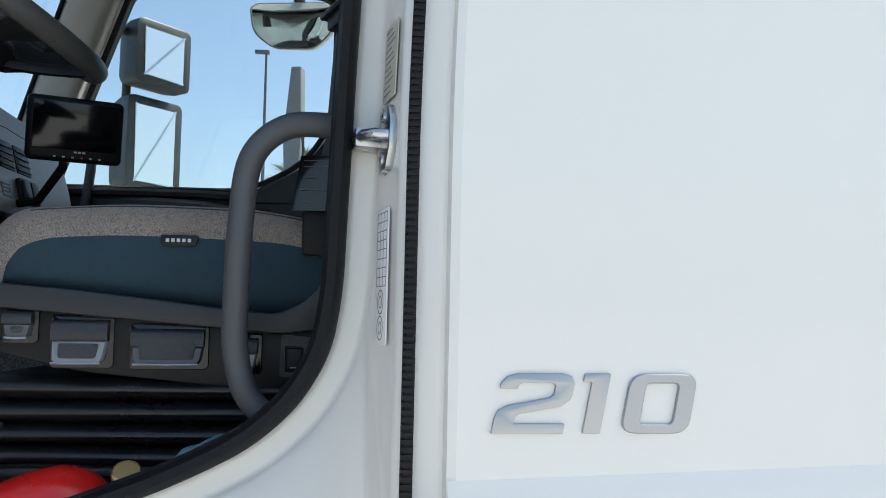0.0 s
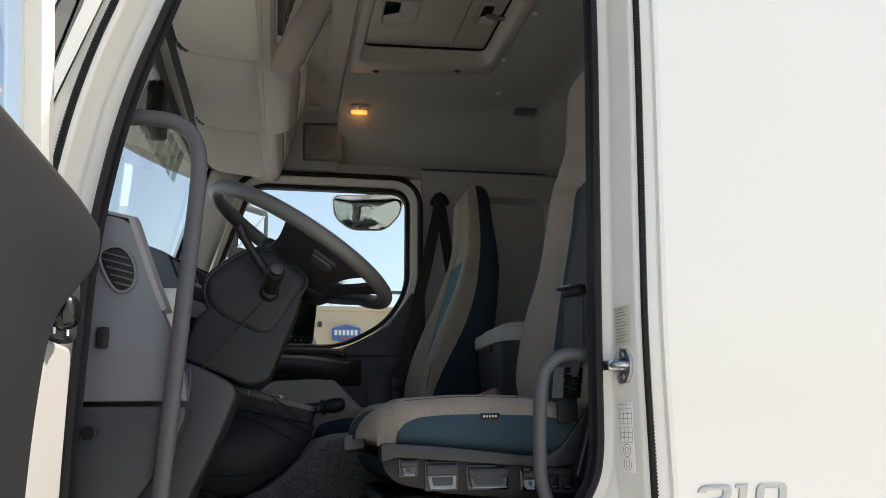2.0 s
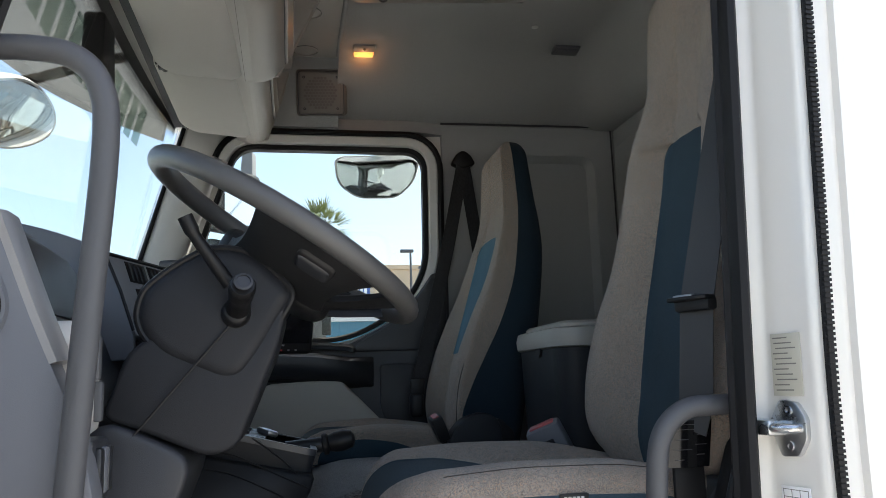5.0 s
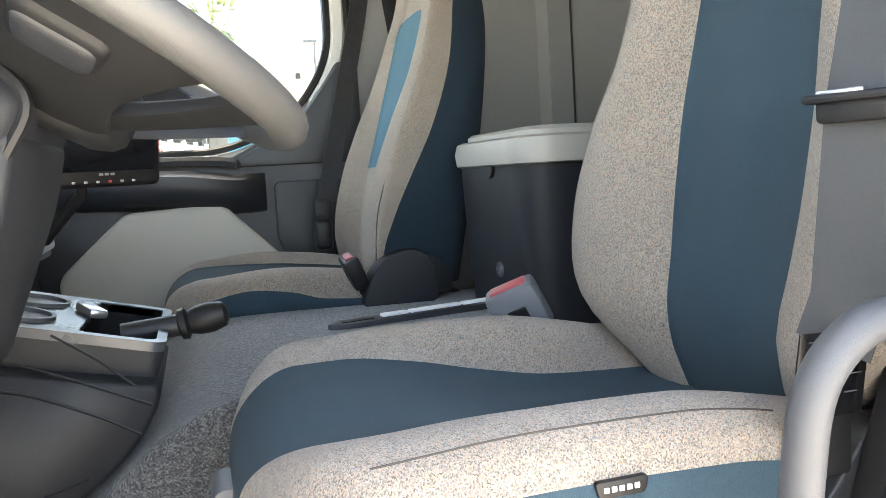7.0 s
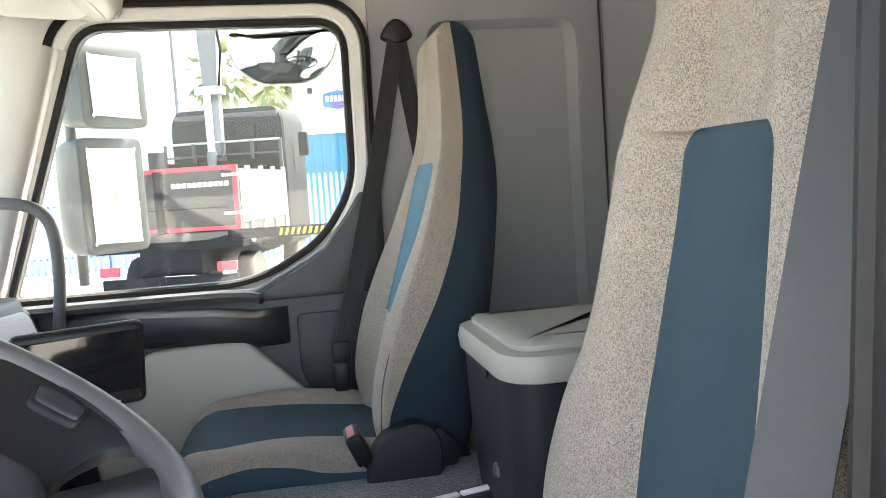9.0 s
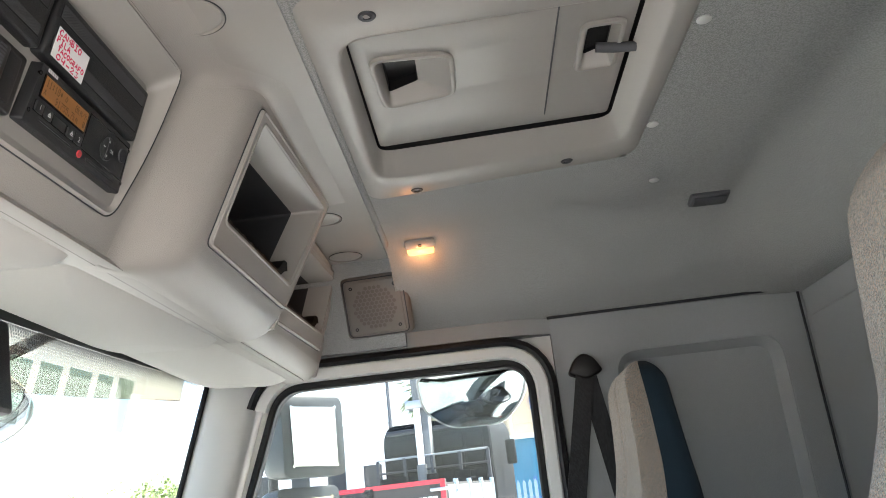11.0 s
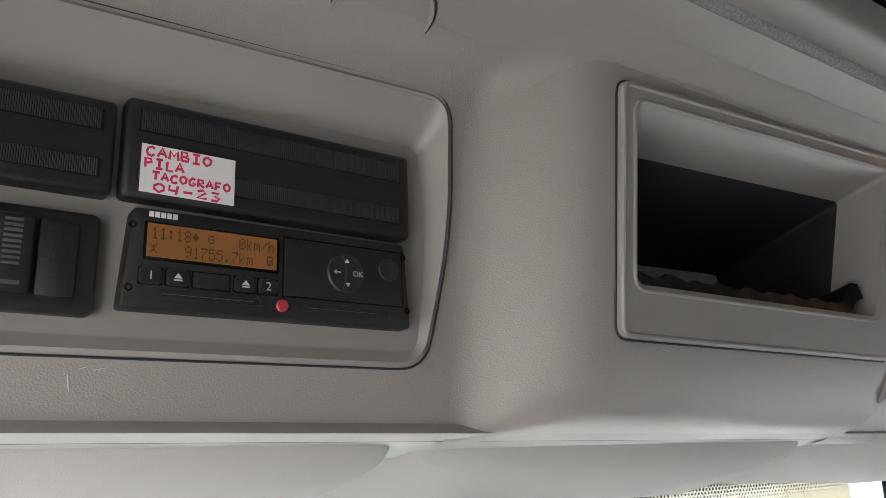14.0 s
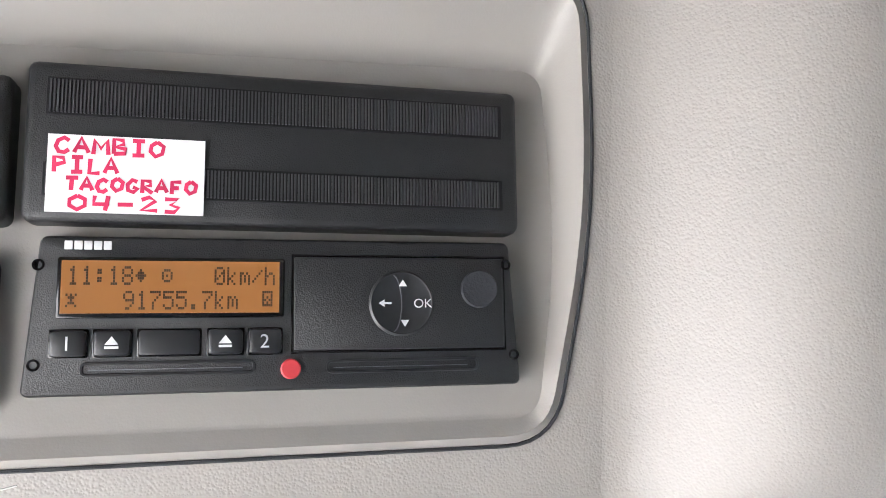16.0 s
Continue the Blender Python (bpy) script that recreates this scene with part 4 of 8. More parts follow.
tg = part("tongue", box((-0.165, 2.565, 1.600), (-0.121, 2.590, 1.650), 0.005), BLACK, pb, "black belt tongue")
part("tongue_end", box((-0.168, 2.562, 1.530), (-0.124, 2.594, 1.605), 0.012, 3), BLACK, tg, "black retractor end with white print")
def buckle(name, at, axis, label, shell=BLACK, size=1.0, spin=0.0):
    b = thing(name, at, label, "seat belt buckle")
    m = Matrix.Translation(at) @ Vector((0, 0, 1)).rotation_difference(Vector(axis)).to_matrix().to_4x4() @ pose(0, 0, 0, 0, 0, spin) @ Matrix.Scale(size, 4)
    part("body", box((-0.016, -0.030, -0.065), (0.016, 0.030, 0.0), 0.006, 2, m=m), shell, b)
    part("side_mark", box((-0.0172, -0.012, -0.045), (0.0172, 0.012, -0.022), 0.002, 1, m=m), BLACK, b, "dark recess on the buckle")
    part("button", box((-0.008, -0.022, -0.002), (0.008, 0.022, 0.003), 0.002, 2, m=m), BUCKLE_RED, b, "red release button")
    part("stalk", tube([m @ Vector((0, 0, -0.05)), m @ Vector((0, 0, -0.09)), m @ Vector((0.01, 0, -0.14))], 0.009, 8), BLACK, b)
    return b
buckle("belt_buckle", (-0.161, 2.19, 1.548), (-0.42, -0.15, 1), "black belt buckle with a red button beside the passenger seat")
buckle("belt_buckle", (-0.054, 1.615, 1.548), (-0.55, -0.12, 1), "grey belt buckle with a red button beside the driver's seat", BLUE_GREY, 1.15, 62)
db = thing("driver_seat_belt", (0.03, 1.08, 1.2), "grey seat belt of the driver's seat with a black guide clip", "seat belt")
strap([(0.20, 1.17, 2.33), (0.125, 1.12, 2.15), (0.058, 1.092, 1.945), (0.003, 1.082, 1.732), (-0.006, 1.088, 1.60), (-0.014, 1.096, 1.565)], 0.053, WEBBING_GREY, "webbing", db, (0.42, -0.9, 0), "grey webbing")
MG = axes((0.0005, 1.081, 1.731), (0.38, -0.92, 0.0), (0, 0, 1))
clip = part("guide", box((-0.029, -0.010, -0.010), (0.029, 0.008, 0.010), 0.004, 2, m=MG), BLACK, db, "black plastic belt guide")
part("guide_top", box((-0.036, 0.004, -0.006), (0.030, 0.010, 0.016), 0.0025, 2, m=MG), BLACK, clip, "flat guide lip")
part("guide_edge", box((-0.026, 0.0085, 0.006), (0.006, 0.0125, 0.014), 0.0015, m=MG), SILVER, clip, "bright metal edge")
part("bracket", prism(rounded([(0.030, 1.44), (0.064, 1.44), (0.072, 1.73), (0.066, 1.765), (0.044, 1.765), (0.032, 1.73)], 0.012), "y", 1.030, 1.062, 0.008, 2), CASE, db, "black guide rail")
lb = part("sleeve", loft([[(x + 0.019 + 0.9 * (z - 1.55) * 0.16, 1.093 - 0.004 * math.sin(math.pi * (x + 0.066) / 0.060) + o, z) for x, o in ((-0.066, 0), (-0.052, 0), (-0.036, 0), (-0.020, 0), (-0.006, 0), (-0.006, 0.0015), (-0.036, 0.0015), (-0.066, 0.0015))] for z in (1.518, 1.535, 1.555, 1.578)]), BLACK_GLOSS, db, "dark plastic sleeve with pale print", angle=70)
for k, (a, b) in enumerate(((-0.061, -0.018), (-0.061, -0.030), (-0.028, -0.012), (-0.058, -0.040), (-0.030, -0.014), (-0.060, -0.034), (-0.027, -0.016), (-0.056, -0.044))):
    z = 1.5725 - 0.0064 * k
    part("print", box((a + 0.019 + 0.144 * (z - 1.55), 1.0886, z - 0.0003), (b + 0.019 + 0.144 * (z - 1.55), 1.0900, z + 0.0003), 0, 1), MID_GREY, lb, smooth=False)
part("belt_end", box((-0.040, 1.096, 1.47), (0.004, 1.106, 1.520), 0.004, 2), RUBBER, db, "black belt end below the sleeve")

# ---- wheel, column, dashboard ----
WC = Vector((-0.540, 1.338, 1.862))
WU, WN = Vector((0.849, 0, -0.528)), Vector((0.528, 0, 0.849))
WV = Vector((0, 1, 0))
def wp_(u, v, n=0.0):
    return WC + WU * u + WV * v + WN * n
sw = thing("steering_wheel", wp_(0, 0, -0.09), "dark grey four-spoke steering wheel on a raked column", "steering wheel")
ring = [wp_(0.220 * math.cos(a), 0.220 * math.sin(a)) for a in [2 * math.pi * k / 72 for k in range(72)]]
part("rim", sweep(ring, circle(0.0165, 14), loop=True, up=WN), RIM, sw, "thick grained rim")
M_W = Matrix((WU, WV, WN)).transposed().to_4x4()
M_W.translation = WC
HUB = rounded([(-0.072, -0.075), (0.02, -0.090), (0.105, -0.078), (0.118, 0.0), (0.105, 0.078), (0.02, 0.090), (-0.072, 0.075), (-0.080, 0)], 0.03, 4)
hub = part("hub", loft([[wp_(u * f, v * f, n) for u, v in HUB] for n, f in ((-0.088, 0.80), (-0.082, 0.93), (-0.074, 0.99), (-0.050, 1.0), (-0.040, 0.985), (-0.033, 0.94), (-0.029, 0.86), (-0.027, 0.60))]), HUB_DARK, sw, "padded hub", angle=60)
for k in range(5):
    part("mark", box((-0.006, -0.028 + k * 0.0115, -0.0285), (0.006, -0.021 + k * 0.0115, -0.0262), 0.0006, 1, m=M_W), SILVER, hub, "silver maker's mark")
def spoke_point(s, t, g, under):
    """A point of a side spoke: t from the hub to the rim, g across it."""
    waist = 0.012 * math.sin(math.pi * t)
    lo, hi = -0.060 + 0.022 * t + waist, 0.106 + 0.060 * t ** 1.6 - waist
    u = lo + (hi - lo) * g
    v = s * ((1 - t) * 0.070 + t * math.sqrt(0.212 ** 2 - u * u))
    edge = max(0.0, 1 - 5 * min(g, 1 - g)) ** 2
    top = -0.040 + 0.046 * ease(t) - 0.006 * edge - 0.008 * math.sin(math.pi * t)
    low = -0.080 + 0.070 * t ** 1.25 + 0.008 * edge - 0.004 * math.sin(math.pi * t)
    return wp_(u, v, low if under else top)
for s in (-1, 1):
    gs_ = [0, 0.03, 0.09, 0.2, 0.35, 0.5, 0.65, 0.8, 0.91, 0.97, 1]
    sp = part("spoke", loft([[spoke_point(s, t, g, False) for g in gs_] + [spoke_point(s, t, g, True) for g in gs_[::-1]] for t in [k / 14 for k in range(15)]]), HUB_DARK, sw, "broad dished side spoke", angle=50)
    # switch block let into the spoke beside the rim, with a seam and a pale line
    for name_, lift_, inset_, m_, lab_ in (("switch_pad", 0.005, 0.0, BLACK, "dark switch block"), ("switch_cap", 0.0075, 0.14, DARK, "dark grey switch cap")):
        for under in (True, False):
            rings = []
            for q, f in ((-0.004, 1.0), (lift_ - 0.002, 1.0), (lift_, 0.90), (lift_ + 0.0004, 0.5)):
                ring = []
                for a, b in rounded([(-1, -1), (1, -1), (1, 1), (-1, 1)], 0.5, 4):
                    p = spoke_point(s, 0.745 + 0.105 * b * f * (1 - 2.4 * inset_), 0.60 + 0.165 * a * f * (1 - inset_) - 0.03 * b * f, under)
                    ring.append(p + WN * (-q if under else q))
                rings.append(ring)
            part(name_, loft(rings), m_, sp, lab_, angle=50)
    # narrow lower spoke between the hub and the bottom of the rim
    rings = []
    for t in [k / 8 for k in range(9)]:
        a = radians(s * (34 - 6 * t))
        r = 0.10 + 0.112 * t
        w = 0.020 * (1 - t) + 0.026 * t * t
        c = Vector((r * math.cos(a), r * math.sin(a), -0.066 + 0.060 * t ** 1.3))
        q = Vector((-math.sin(a), math.cos(a), 0))
        rings.append([M_W @ (c + q * w * e + Vector((0, 0, f * 0.011))) for e, f in ((-1, -0.5), (-0.9, 0.4), (-0.4, 0.9), (0.4, 0.9), (0.9, 0.4), (1, -0.5), (0, -0.9))])
    part("lower_spoke", loft(rings), HUB_DARK, sw, "narrow lower spoke", angle=60)

col = thing("steering_column", (-0.80, 1.32, 1.02), "dark grey moulded steering column cover with stalks", "steering column")
UP = rounded([(-0.735, 1.738), (-0.727, 1.772), (-0.690, 1.803), (-0.640, 1.832), (-0.585, 1.824), (-0.525, 1.767), (-0.578, 1.678), (-0.598, 1.653), (-0.622, 1.650), (-0.700, 1.684), (-0.726, 1.712)], [0.02, 0.02, 0.06, 0.05, 0.03, 0.02, 0.1, 0.012, 0.02, 0.1, 0.02], 5)
LO = rounded([(-0.775, 1.605), (-0.745, 1.690), (-0.68, 1.735), (-0.535, 1.752), (-0.548, 1.695), (-0.602, 1.560), (-0.640, 1.550), (-0.715, 1.583)], 0.018, 5)
part("upper_cover", prism(UP, "y", 1.205, 1.435, 0.018, 3), COWL, col, "upper cowl half")
part("lower_cover", prism(LO, "y", 1.212, 1.428, 0.014, 3), COWL, col, "lower cowl half")
part("neck", tube([wp_(0, 0, -0.20), wp_(0, 0, -0.04)], 0.045, 16), DARK, col)
part("trunk", prism(rounded([(-0.775, 1.605), (-0.715, 1.58), (-0.655, 1.548), (-0.70, 1.43), (-0.745, 1.33), (-0.80, 1.02), (-1.0, 1.02), (-0.86, 1.33), (-0.84, 1.50)], 0.03, 4), "y", 1.20, 1.44, 0.02, 3), DARK_GREY, col, "lower column trunk")
part("cover_gap", sweep([(x, 1.2175, z) for x, z in outset(UP, 0.0005)], circle(0.0050, 8), loop=True, up=(0, 1, 0)), BLACK, col, "dark gap between the cowl halves")
part("cover_seam", tube([(-0.735, 1.2025, 1.578), (-0.602, 1.2025, 1.735)], 0.0016, 6), BLACK, col, "fine joint line")
part("cover_screw", lathe([(0.004, 0), (0.004, 0.004), (0, 0.004)], (-0.5525, 1.408, 1.722), (1, 0, -0.25), 10), MID_GREY, col, "small cover screw")
st = part("stalk", lathe([(0.013, 0), (0.017, 0.01), (0.014, 0.03), (0.016, 0.045), (0.0175, 0.06), (0.0175, 0.072), (0.015, 0.076), (0, 0.076)], (-0.603, 1.205, 1.742), (0.15, -1, 0.38), 20), BLACK, col, "black column stalk with a turning end")
part("stalk_ring", lathe([(0.012, 0), (0.012, 0.002), (0.009, 0.003), (0.009, 0.001), (0, 0.001)], (-0.5915, 1.1285, 1.771), (0.15, -1, 0.38), 20), DARK_GREY, st, "grey ring on the stalk's end")
lv = [(-0.612, 1.182, 1.775), (-0.634, 1.172, 1.806), (-0.656, 1.163, 1.838), (-0.668, 1.158, 1.862)]
part("lever_stalk", tube(spline(lv, 5), 0.008, 16, scales=[1.2 - 0.02 * k if k < 11 else 1.25 for k in range(16)]), BLACK, col, "long black lever stalk")
part("stalk_boot", lathe([(0.020, 0), (0.020, 0.003), (0.017, 0.012), (0.014, 0.014)], (-0.605, 1.206, 1.738), (0.1, -1, 0.2), 20), BLACK, col)

dash = thing("dashboard", (-0.95, YC, 1.30), "grey moulded dashboard below the windscreen", "dashboard")
ENDP = rounded([(-0.925, 1.30), (-0.925, 1.80), (-0.900, 1.842), (-0.848, 1.832), (-0.806, 1.722), (-0.752, 1.60), (-0.736, 1.53), (-0.736, 1.515), (-0.925, 1.515)][1:], [0.02, 0.02, 0.02, 0.05, 0.05, 0.01, 0.005, 0.005], 4)
endp = part("end_panel", prism(ENDP, "y", 1.012, 1.06, 0.006, 2), BLUE_GREY, dash, "grey end panel with a vent")
part("lower_end", prism(rounded([(-0.925, 1.28), (-0.925, 1.507), (-0.736, 1.507), (-0.734, 1.49), (-0.760, 1.42), (-0.83, 1.32), (-0.87, 1.29)], 0.015, 4), "y", 1.002, 1.10, 0.008, 2), DARK_GREY, dash, "darker lower end cap")
edge = [(-0.895, 1.846), (-0.845, 1.836), (-0.803, 1.726), (-0.780, 1.672)]
part("edge_trim", loft([[(x + o, y, z + 0.3 * o) for o, y in ((-0.006, 1.013), (0.003, 1.011), (0.008, 1.02), (0.008, 1.06), (0.0, 1.07), (-0.006, 1.06))] for x, z in edge]), PALE_TRIM, dash, "pale edge trim", angle=60)
# round-cornered vent with slats in the end panel
VC = spline([(-0.890, 0, 1.762), (-0.879, 0, 1.777), (-0.858, 0, 1.778), (-0.841, 0, 1.760), (-0.833, 0, 1.732), (-0.840, 0, 1.709), (-0.858, 0, 1.705), (-0.876, 0, 1.727)], 4, True)
VC = [(q.x, q.z) for q in VC]
vent = part("vent", prism(outset(VC, 0.001), "y", 1.0085, 1.03, 0.001), BLACK, endp, "black slatted air vent")
part("vent_rim", frame_strip(VC, [(0.0, 1.009), (0.0, 1.0055), (0.004, 1.0055), (0.006, 1.0125)]), BLUE_GREY, vent, "raised rim of the vent")
for k in range(5):
    z = 1.7645 - 0.0118 * k
    a, b_ = -0.888 + 0.0075 * max(0, k - 1), -0.842 + 0.004 * min(k, 2)
    part("slat", box((a - 0.862 + 0.862, 1.0045, z - 0.0014), (b_, 1.0088, z + 0.0014), 0.001, 1, m=Matrix.Translation((-0.862, 0, z)) @ pose(0, 0, 0, 0, 14, 0) @ Matrix.Translation((0.862, 0, -z))), MID_GREY, vent, "grey slat")
part("switch", box((-0.888, 1.004, 1.604), (-0.868, 1.014, 1.640), 0.003), BLACK, endp, "small black rocker switch")
part("lock", lathe([(0.012, 0), (0.012, 0.006), (0.009, 0.007), (0.009, 0.003), (0, 0.003)], (-0.885, 1.002, 1.464), (0, -1, 0), 18), BLACK, endp, "round lock")
# main body of the dashboard, from the driver's end to the far door
DP = rounded([(-1.12, 1.25), (-1.12, 1.775), (-1.00, 1.795), (-0.90, 1.80), (-0.86, 1.775), (-0.80, 1.62), (-0.80, 1.40), (-0.88, 1.25)], [0, 0.02, 0.1, 0.05, 0.05, 0.06, 0.06, 0.04], 5)
part("body", prism(DP, "y", 1.062, 2.73, 0.02, 3), DARK_GREY, dash, "dark grained main moulding")
part("hood", loft([[(-1.02, y, 1.79), (-0.985, y, 1.79 + 0.075 * h), (-0.915, y, 1.79 + 0.085 * h), (-0.855, y, 1.77 + 0.06 * h), (-0.845, y, 1.745), (-0.93, y, 1.70)] for y, h in ((1.09, 0.1), (1.13, 0.75), (1.2, 1.0), (1.34, 1.0), (1.41, 0.75), (1.45, 0.1))]), DARK, dash, "dark hood over the instruments", angle=60)
part("centre_pod", prism([(-0.83, 1.56), (-0.705, 1.585), (-0.768, 1.845), (-0.83, 1.85)], "y", 1.745, 2.36, 0.012, 3), DARK_GREY, dash, "dark body of the centre pod")
M_F = axes((-0.700, 1.66, 1.592), (0, 1, 0), (-0.062, 0, 0.255))
fas = part("fascia", prism(rounded([(0.09, 0.012), (0.35, 0.004), (0.66, 0.010), (0.69, 0.10), (0.66, 0.235), (0.30, 0.255), (0.09, 0.245)], [0.02, 0.1, 0.03, 0.1, 0.03, 0.1, 0.02], 5), "z", -0.014, 0.010, 0.004, 3, m=M_F), FASCIA_GREY, dash, "pale blue-grey centre fascia")
blk = part("switch_block", prism(rounded([(0.098, 0.055), (0.165, 0.055), (0.165, 0.165), (0.098, 0.165)], 0.010, 4), "z", 0.006, 0.0145, 0.002, m=M_F), BLACK, fas, "black upright switch block")
for k in range(3):
    part("key", box((0.104, 0.062 + 0.034 * k, 0.0135), (0.159, 0.092 + 0.034 * k, 0.0175), 0.003, 2, m=M_F), DARK, blk, "dark key")
lab = part("sticker", box((0.268, 0.044, 0.0095), (0.312, 0.074, 0.0106), 0.0003, 1, m=M_F), BLACK, fas, "small black sticker with pale print")
for k in range(3):
    part("print", box((0.273, 0.050 + 0.008 * k, 0.0104), (0.306 - 0.006 * (k % 2), 0.0525 + 0.008 * k, 0.0109), 0, m=M_F), LEVER_GREY, lab, smooth=False)
sk_ = part("socket", prism(rounded([(0.345, 0.040), (0.445, 0.040), (0.445, 0.095), (0.345, 0.095)], 0.014, 4), "z", 0.006, 0.020, 0.003, 2, m=M_F), BLACK, fas, "black double socket")
for k in range(2):
    part("cap", box((0.352 + 0.045 * k, 0.046, 0.018), (0.390 + 0.045 * k, 0.089, 0.0245), 0.006, 2, m=M_F), DARK_GREY, sk_, "dark socket cap")
part("joint", tube([M_F @ Vector((0.10, 0.196, 0.0098)), M_F @ Vector((0.35, 0.206, 0.0098)), M_F @ Vector((0.655, 0.190, 0.0098))], 0.0012, 6), BLACK, fas, "fine joint line")
for k in range(3):
    g = part("centre_grille", box((0.195 + 0.085 * k, 0.108, 0.006), (0.270 + 0.085 * k, 0.172, 0.0125), 0.004, 2, m=M_F), BLACK, fas, "black air grille")
    for j in range(4):
        part("slat", box((0.199 + 0.085 * k, 0.114 + 0.014 * j, 0.0115), (0.266 + 0.085 * k, 0.118 + 0.014 * j, 0.0155), 0.001, 1, m=M_F), MID_GREY, g)
# pale switch plate and dark switch block on the dash beside the column
PP = rounded([(1.058, 1.700), (1.075, 1.722), (1.138, 1.722), (1.150, 1.708), (1.170, 1.606), (1.162, 1.594), (1.110, 1.588), (1.085, 1.60)], 0.008, 4)
sb = part("switch_plate", prism(PP, "x", -0.80, -0.765, 0.004, 2), LIGHT_GREY, dash, "pale switch plate")
for y, z, h in ((1.120, 1.680, 0.026), (1.138, 1.628, 0.024)):
    part("rocker", box((-0.767, y - 0.007, z - h), (-0.756, y + 0.007, z + h), 0.003), MID_GREY, sb, "grey rocker switch")
db_ = part("switch_bank", box((-0.80, 1.048, 1.516), (-0.745, 1.128, 1.588), 0.006, 2), DARK_GREY, dash, "dark switch bank")
for k in range(3):
    part("louvre", box((-0.748, 1.056 + 0.023 * k, 1.526), (-0.738, 1.074 + 0.023 * k, 1.578), 0.004, 2), BLUE_GREY if k == 1 else DARK, db_, "upright switch cap")
# pale vent panel beside the instruments
M_V = axes((-0.846, 1.538, 1.873), (0.35, 1, 0), (-0.306, 0.107, 0.881))
vp = part("vent_panel", prism(rounded([(0.0, 0.0), (0.315, 0.0), (0.315, -0.150), (0.022, -0.150)], [0.006, 0.01, 0.01, 0.01], 4), "z", -0.020, 0.0, 0.003, 2, m=M_V), PALE_TRIM, dash, "pale vent panel turned towards the driver")
for v0, v1 in ((-0.045, -0.004), (-0.100, -0.056)):
    for k in range(3):
        u0 = 0.060 + 0.077 * k + 0.010 * (v0 < -0.09)
        part("grille", box((u0, v0, -0.003), (u0 + 0.069, v1, 0.0012), 0.003, 2, m=M_V), BLACK, vp, "black air grille")
        for j in range(4):
            part("fin", box((u0 + 0.010 + 0.0155 * j, v0 + 0.003, 0.0), (u0 + 0.0135 + 0.0155 * j, v1 - 0.003, 0.0035), 0.001, 1, m=M_V), DARK_GREY, vp, "thin upright fin")
part("vent_trim", tube([M_V @ Vector((-0.004, 0.003, -0.002)), M_V @ Vector((0.15, 0.0035, -0.002)), M_V @ Vector((0.318, 0.003, -0.002))], 0.0045, 8), BLACK, dash, "dark trim along the panel's top")
WALL = rounded([(-0.846, 1.879), (-0.817, 1.809), (-0.794, 1.740), (-0.790, 1.690), (-1.00, 1.690), (-1.00, 1.930), (-0.93, 1.913), (-0.860, 1.887)], [0.004, 0.2, 0.05, 0.01, 0.01, 0.02, 0.1, 0.01], 4)
part("hood_side", prism(WALL, "y", 1.531, 1.552, 0.002), BLUE_GREY, dash, "blue-grey side wall beside the instruments")
part("side_joint", tube([(-0.8455, 1.5305, 1.8775), (-0.8165, 1.5305, 1.809), (-0.7935, 1.5305, 1.740)], 0.0028, 8), BLACK, dash, "dark joint along the wall's edge")

# reversing monitor on an arm
SC = Vector((-0.550, 1.915, 1.768))
mon = thing("reversing_monitor", (-0.60, 1.93, 1.58), "small black camera monitor on a bracket by the dashboard", "monitor")
M_S = axes(SC, (0.93, 0.36, 0), (0.08, -0.20, 1))
body_ = part("casing", box((-0.102, -0.062, -0.026), (0.080, 0.070, 0.0), 0.012, 3, m=M_S), BLACK, mon, "black plastic casing")
part("screen", box((-0.090, -0.036, -0.002), (0.069, 0.060, 0.0012), 0.002, m=M_S), BLACK_GLOSS, mon, "dark glossy screen")
bm = bmesh.new()
for k in range(3):
    box((-0.012 + k * 0.008, -0.0420, 0.0), (-0.006 + k * 0.008, -0.0385, 0.0012), 0.0003, 1, m=M_S, bm=bm)
part("mark", bm, SILVER, body_)
for k in range(6):
    part("key", box((-0.050 + k * 0.017, -0.053, 0.0), (-0.045 + k * 0.017, -0.0495, 0.0012), 0.0008, m=M_S), RED_PLASTIC if k == 3 else SILVER, mon)
part("bracket", tube([M_S @ Vector((-0.03, -0.02, -0.022)), M_S @ Vector((-0.03, -0.075, -0.030)), (-0.655, 1.985, 1.635), (-0.705, 1.995, 1.628)], 0.009, 8), BLACK, mon, "thin black mounting stalk")

# key in the column
key = thing("ignition_key", (-0.66, 1.45, 1.56), "key with a yellow tag hanging below the steering column", "key")
part("shaft", tube([(-0.655, 1.43, 1.640), (-0.652, 1.465, 1.638)], 0.004, 6), STEEL, key, "steel key shaft")
part("head", box((-0.660, 1.462, 1.626), (-0.644, 1.468, 1.650), 0.005, 2), BLACK, key, "black key head")
part("ring", tube([(-0.652 + 0.004 * math.sin(a), 1.505 + 0.046 * math.cos(a), 1.630 + 0.012 * math.sin(a)) for a in [math.pi * k / 8 for k in range(17)]], 0.0012, 6), STEEL, key, "thin key ring")
YEL = mat("yellow_plastic", (0.70, 0.55, 0.03), 0.45)
part("tag", moved(prism([(0.0135 * math.cos(a), 0.024 * math.sin(a)) for a in [math.pi * k / 12 for k in range(24)]], "z", -0.0015, 0.0015, 0.001), axes((-0.651, 1.560, 1.602), (0.9, 0.42, 0), (0.05, -0.12, 1))), YEL, key, "yellow oval key tag")
part("spare_key", box((-0.650, 1.562, 1.545), (-0.6485, 1.569, 1.585), 0.0004, 1), STEEL, key, "small steel key")

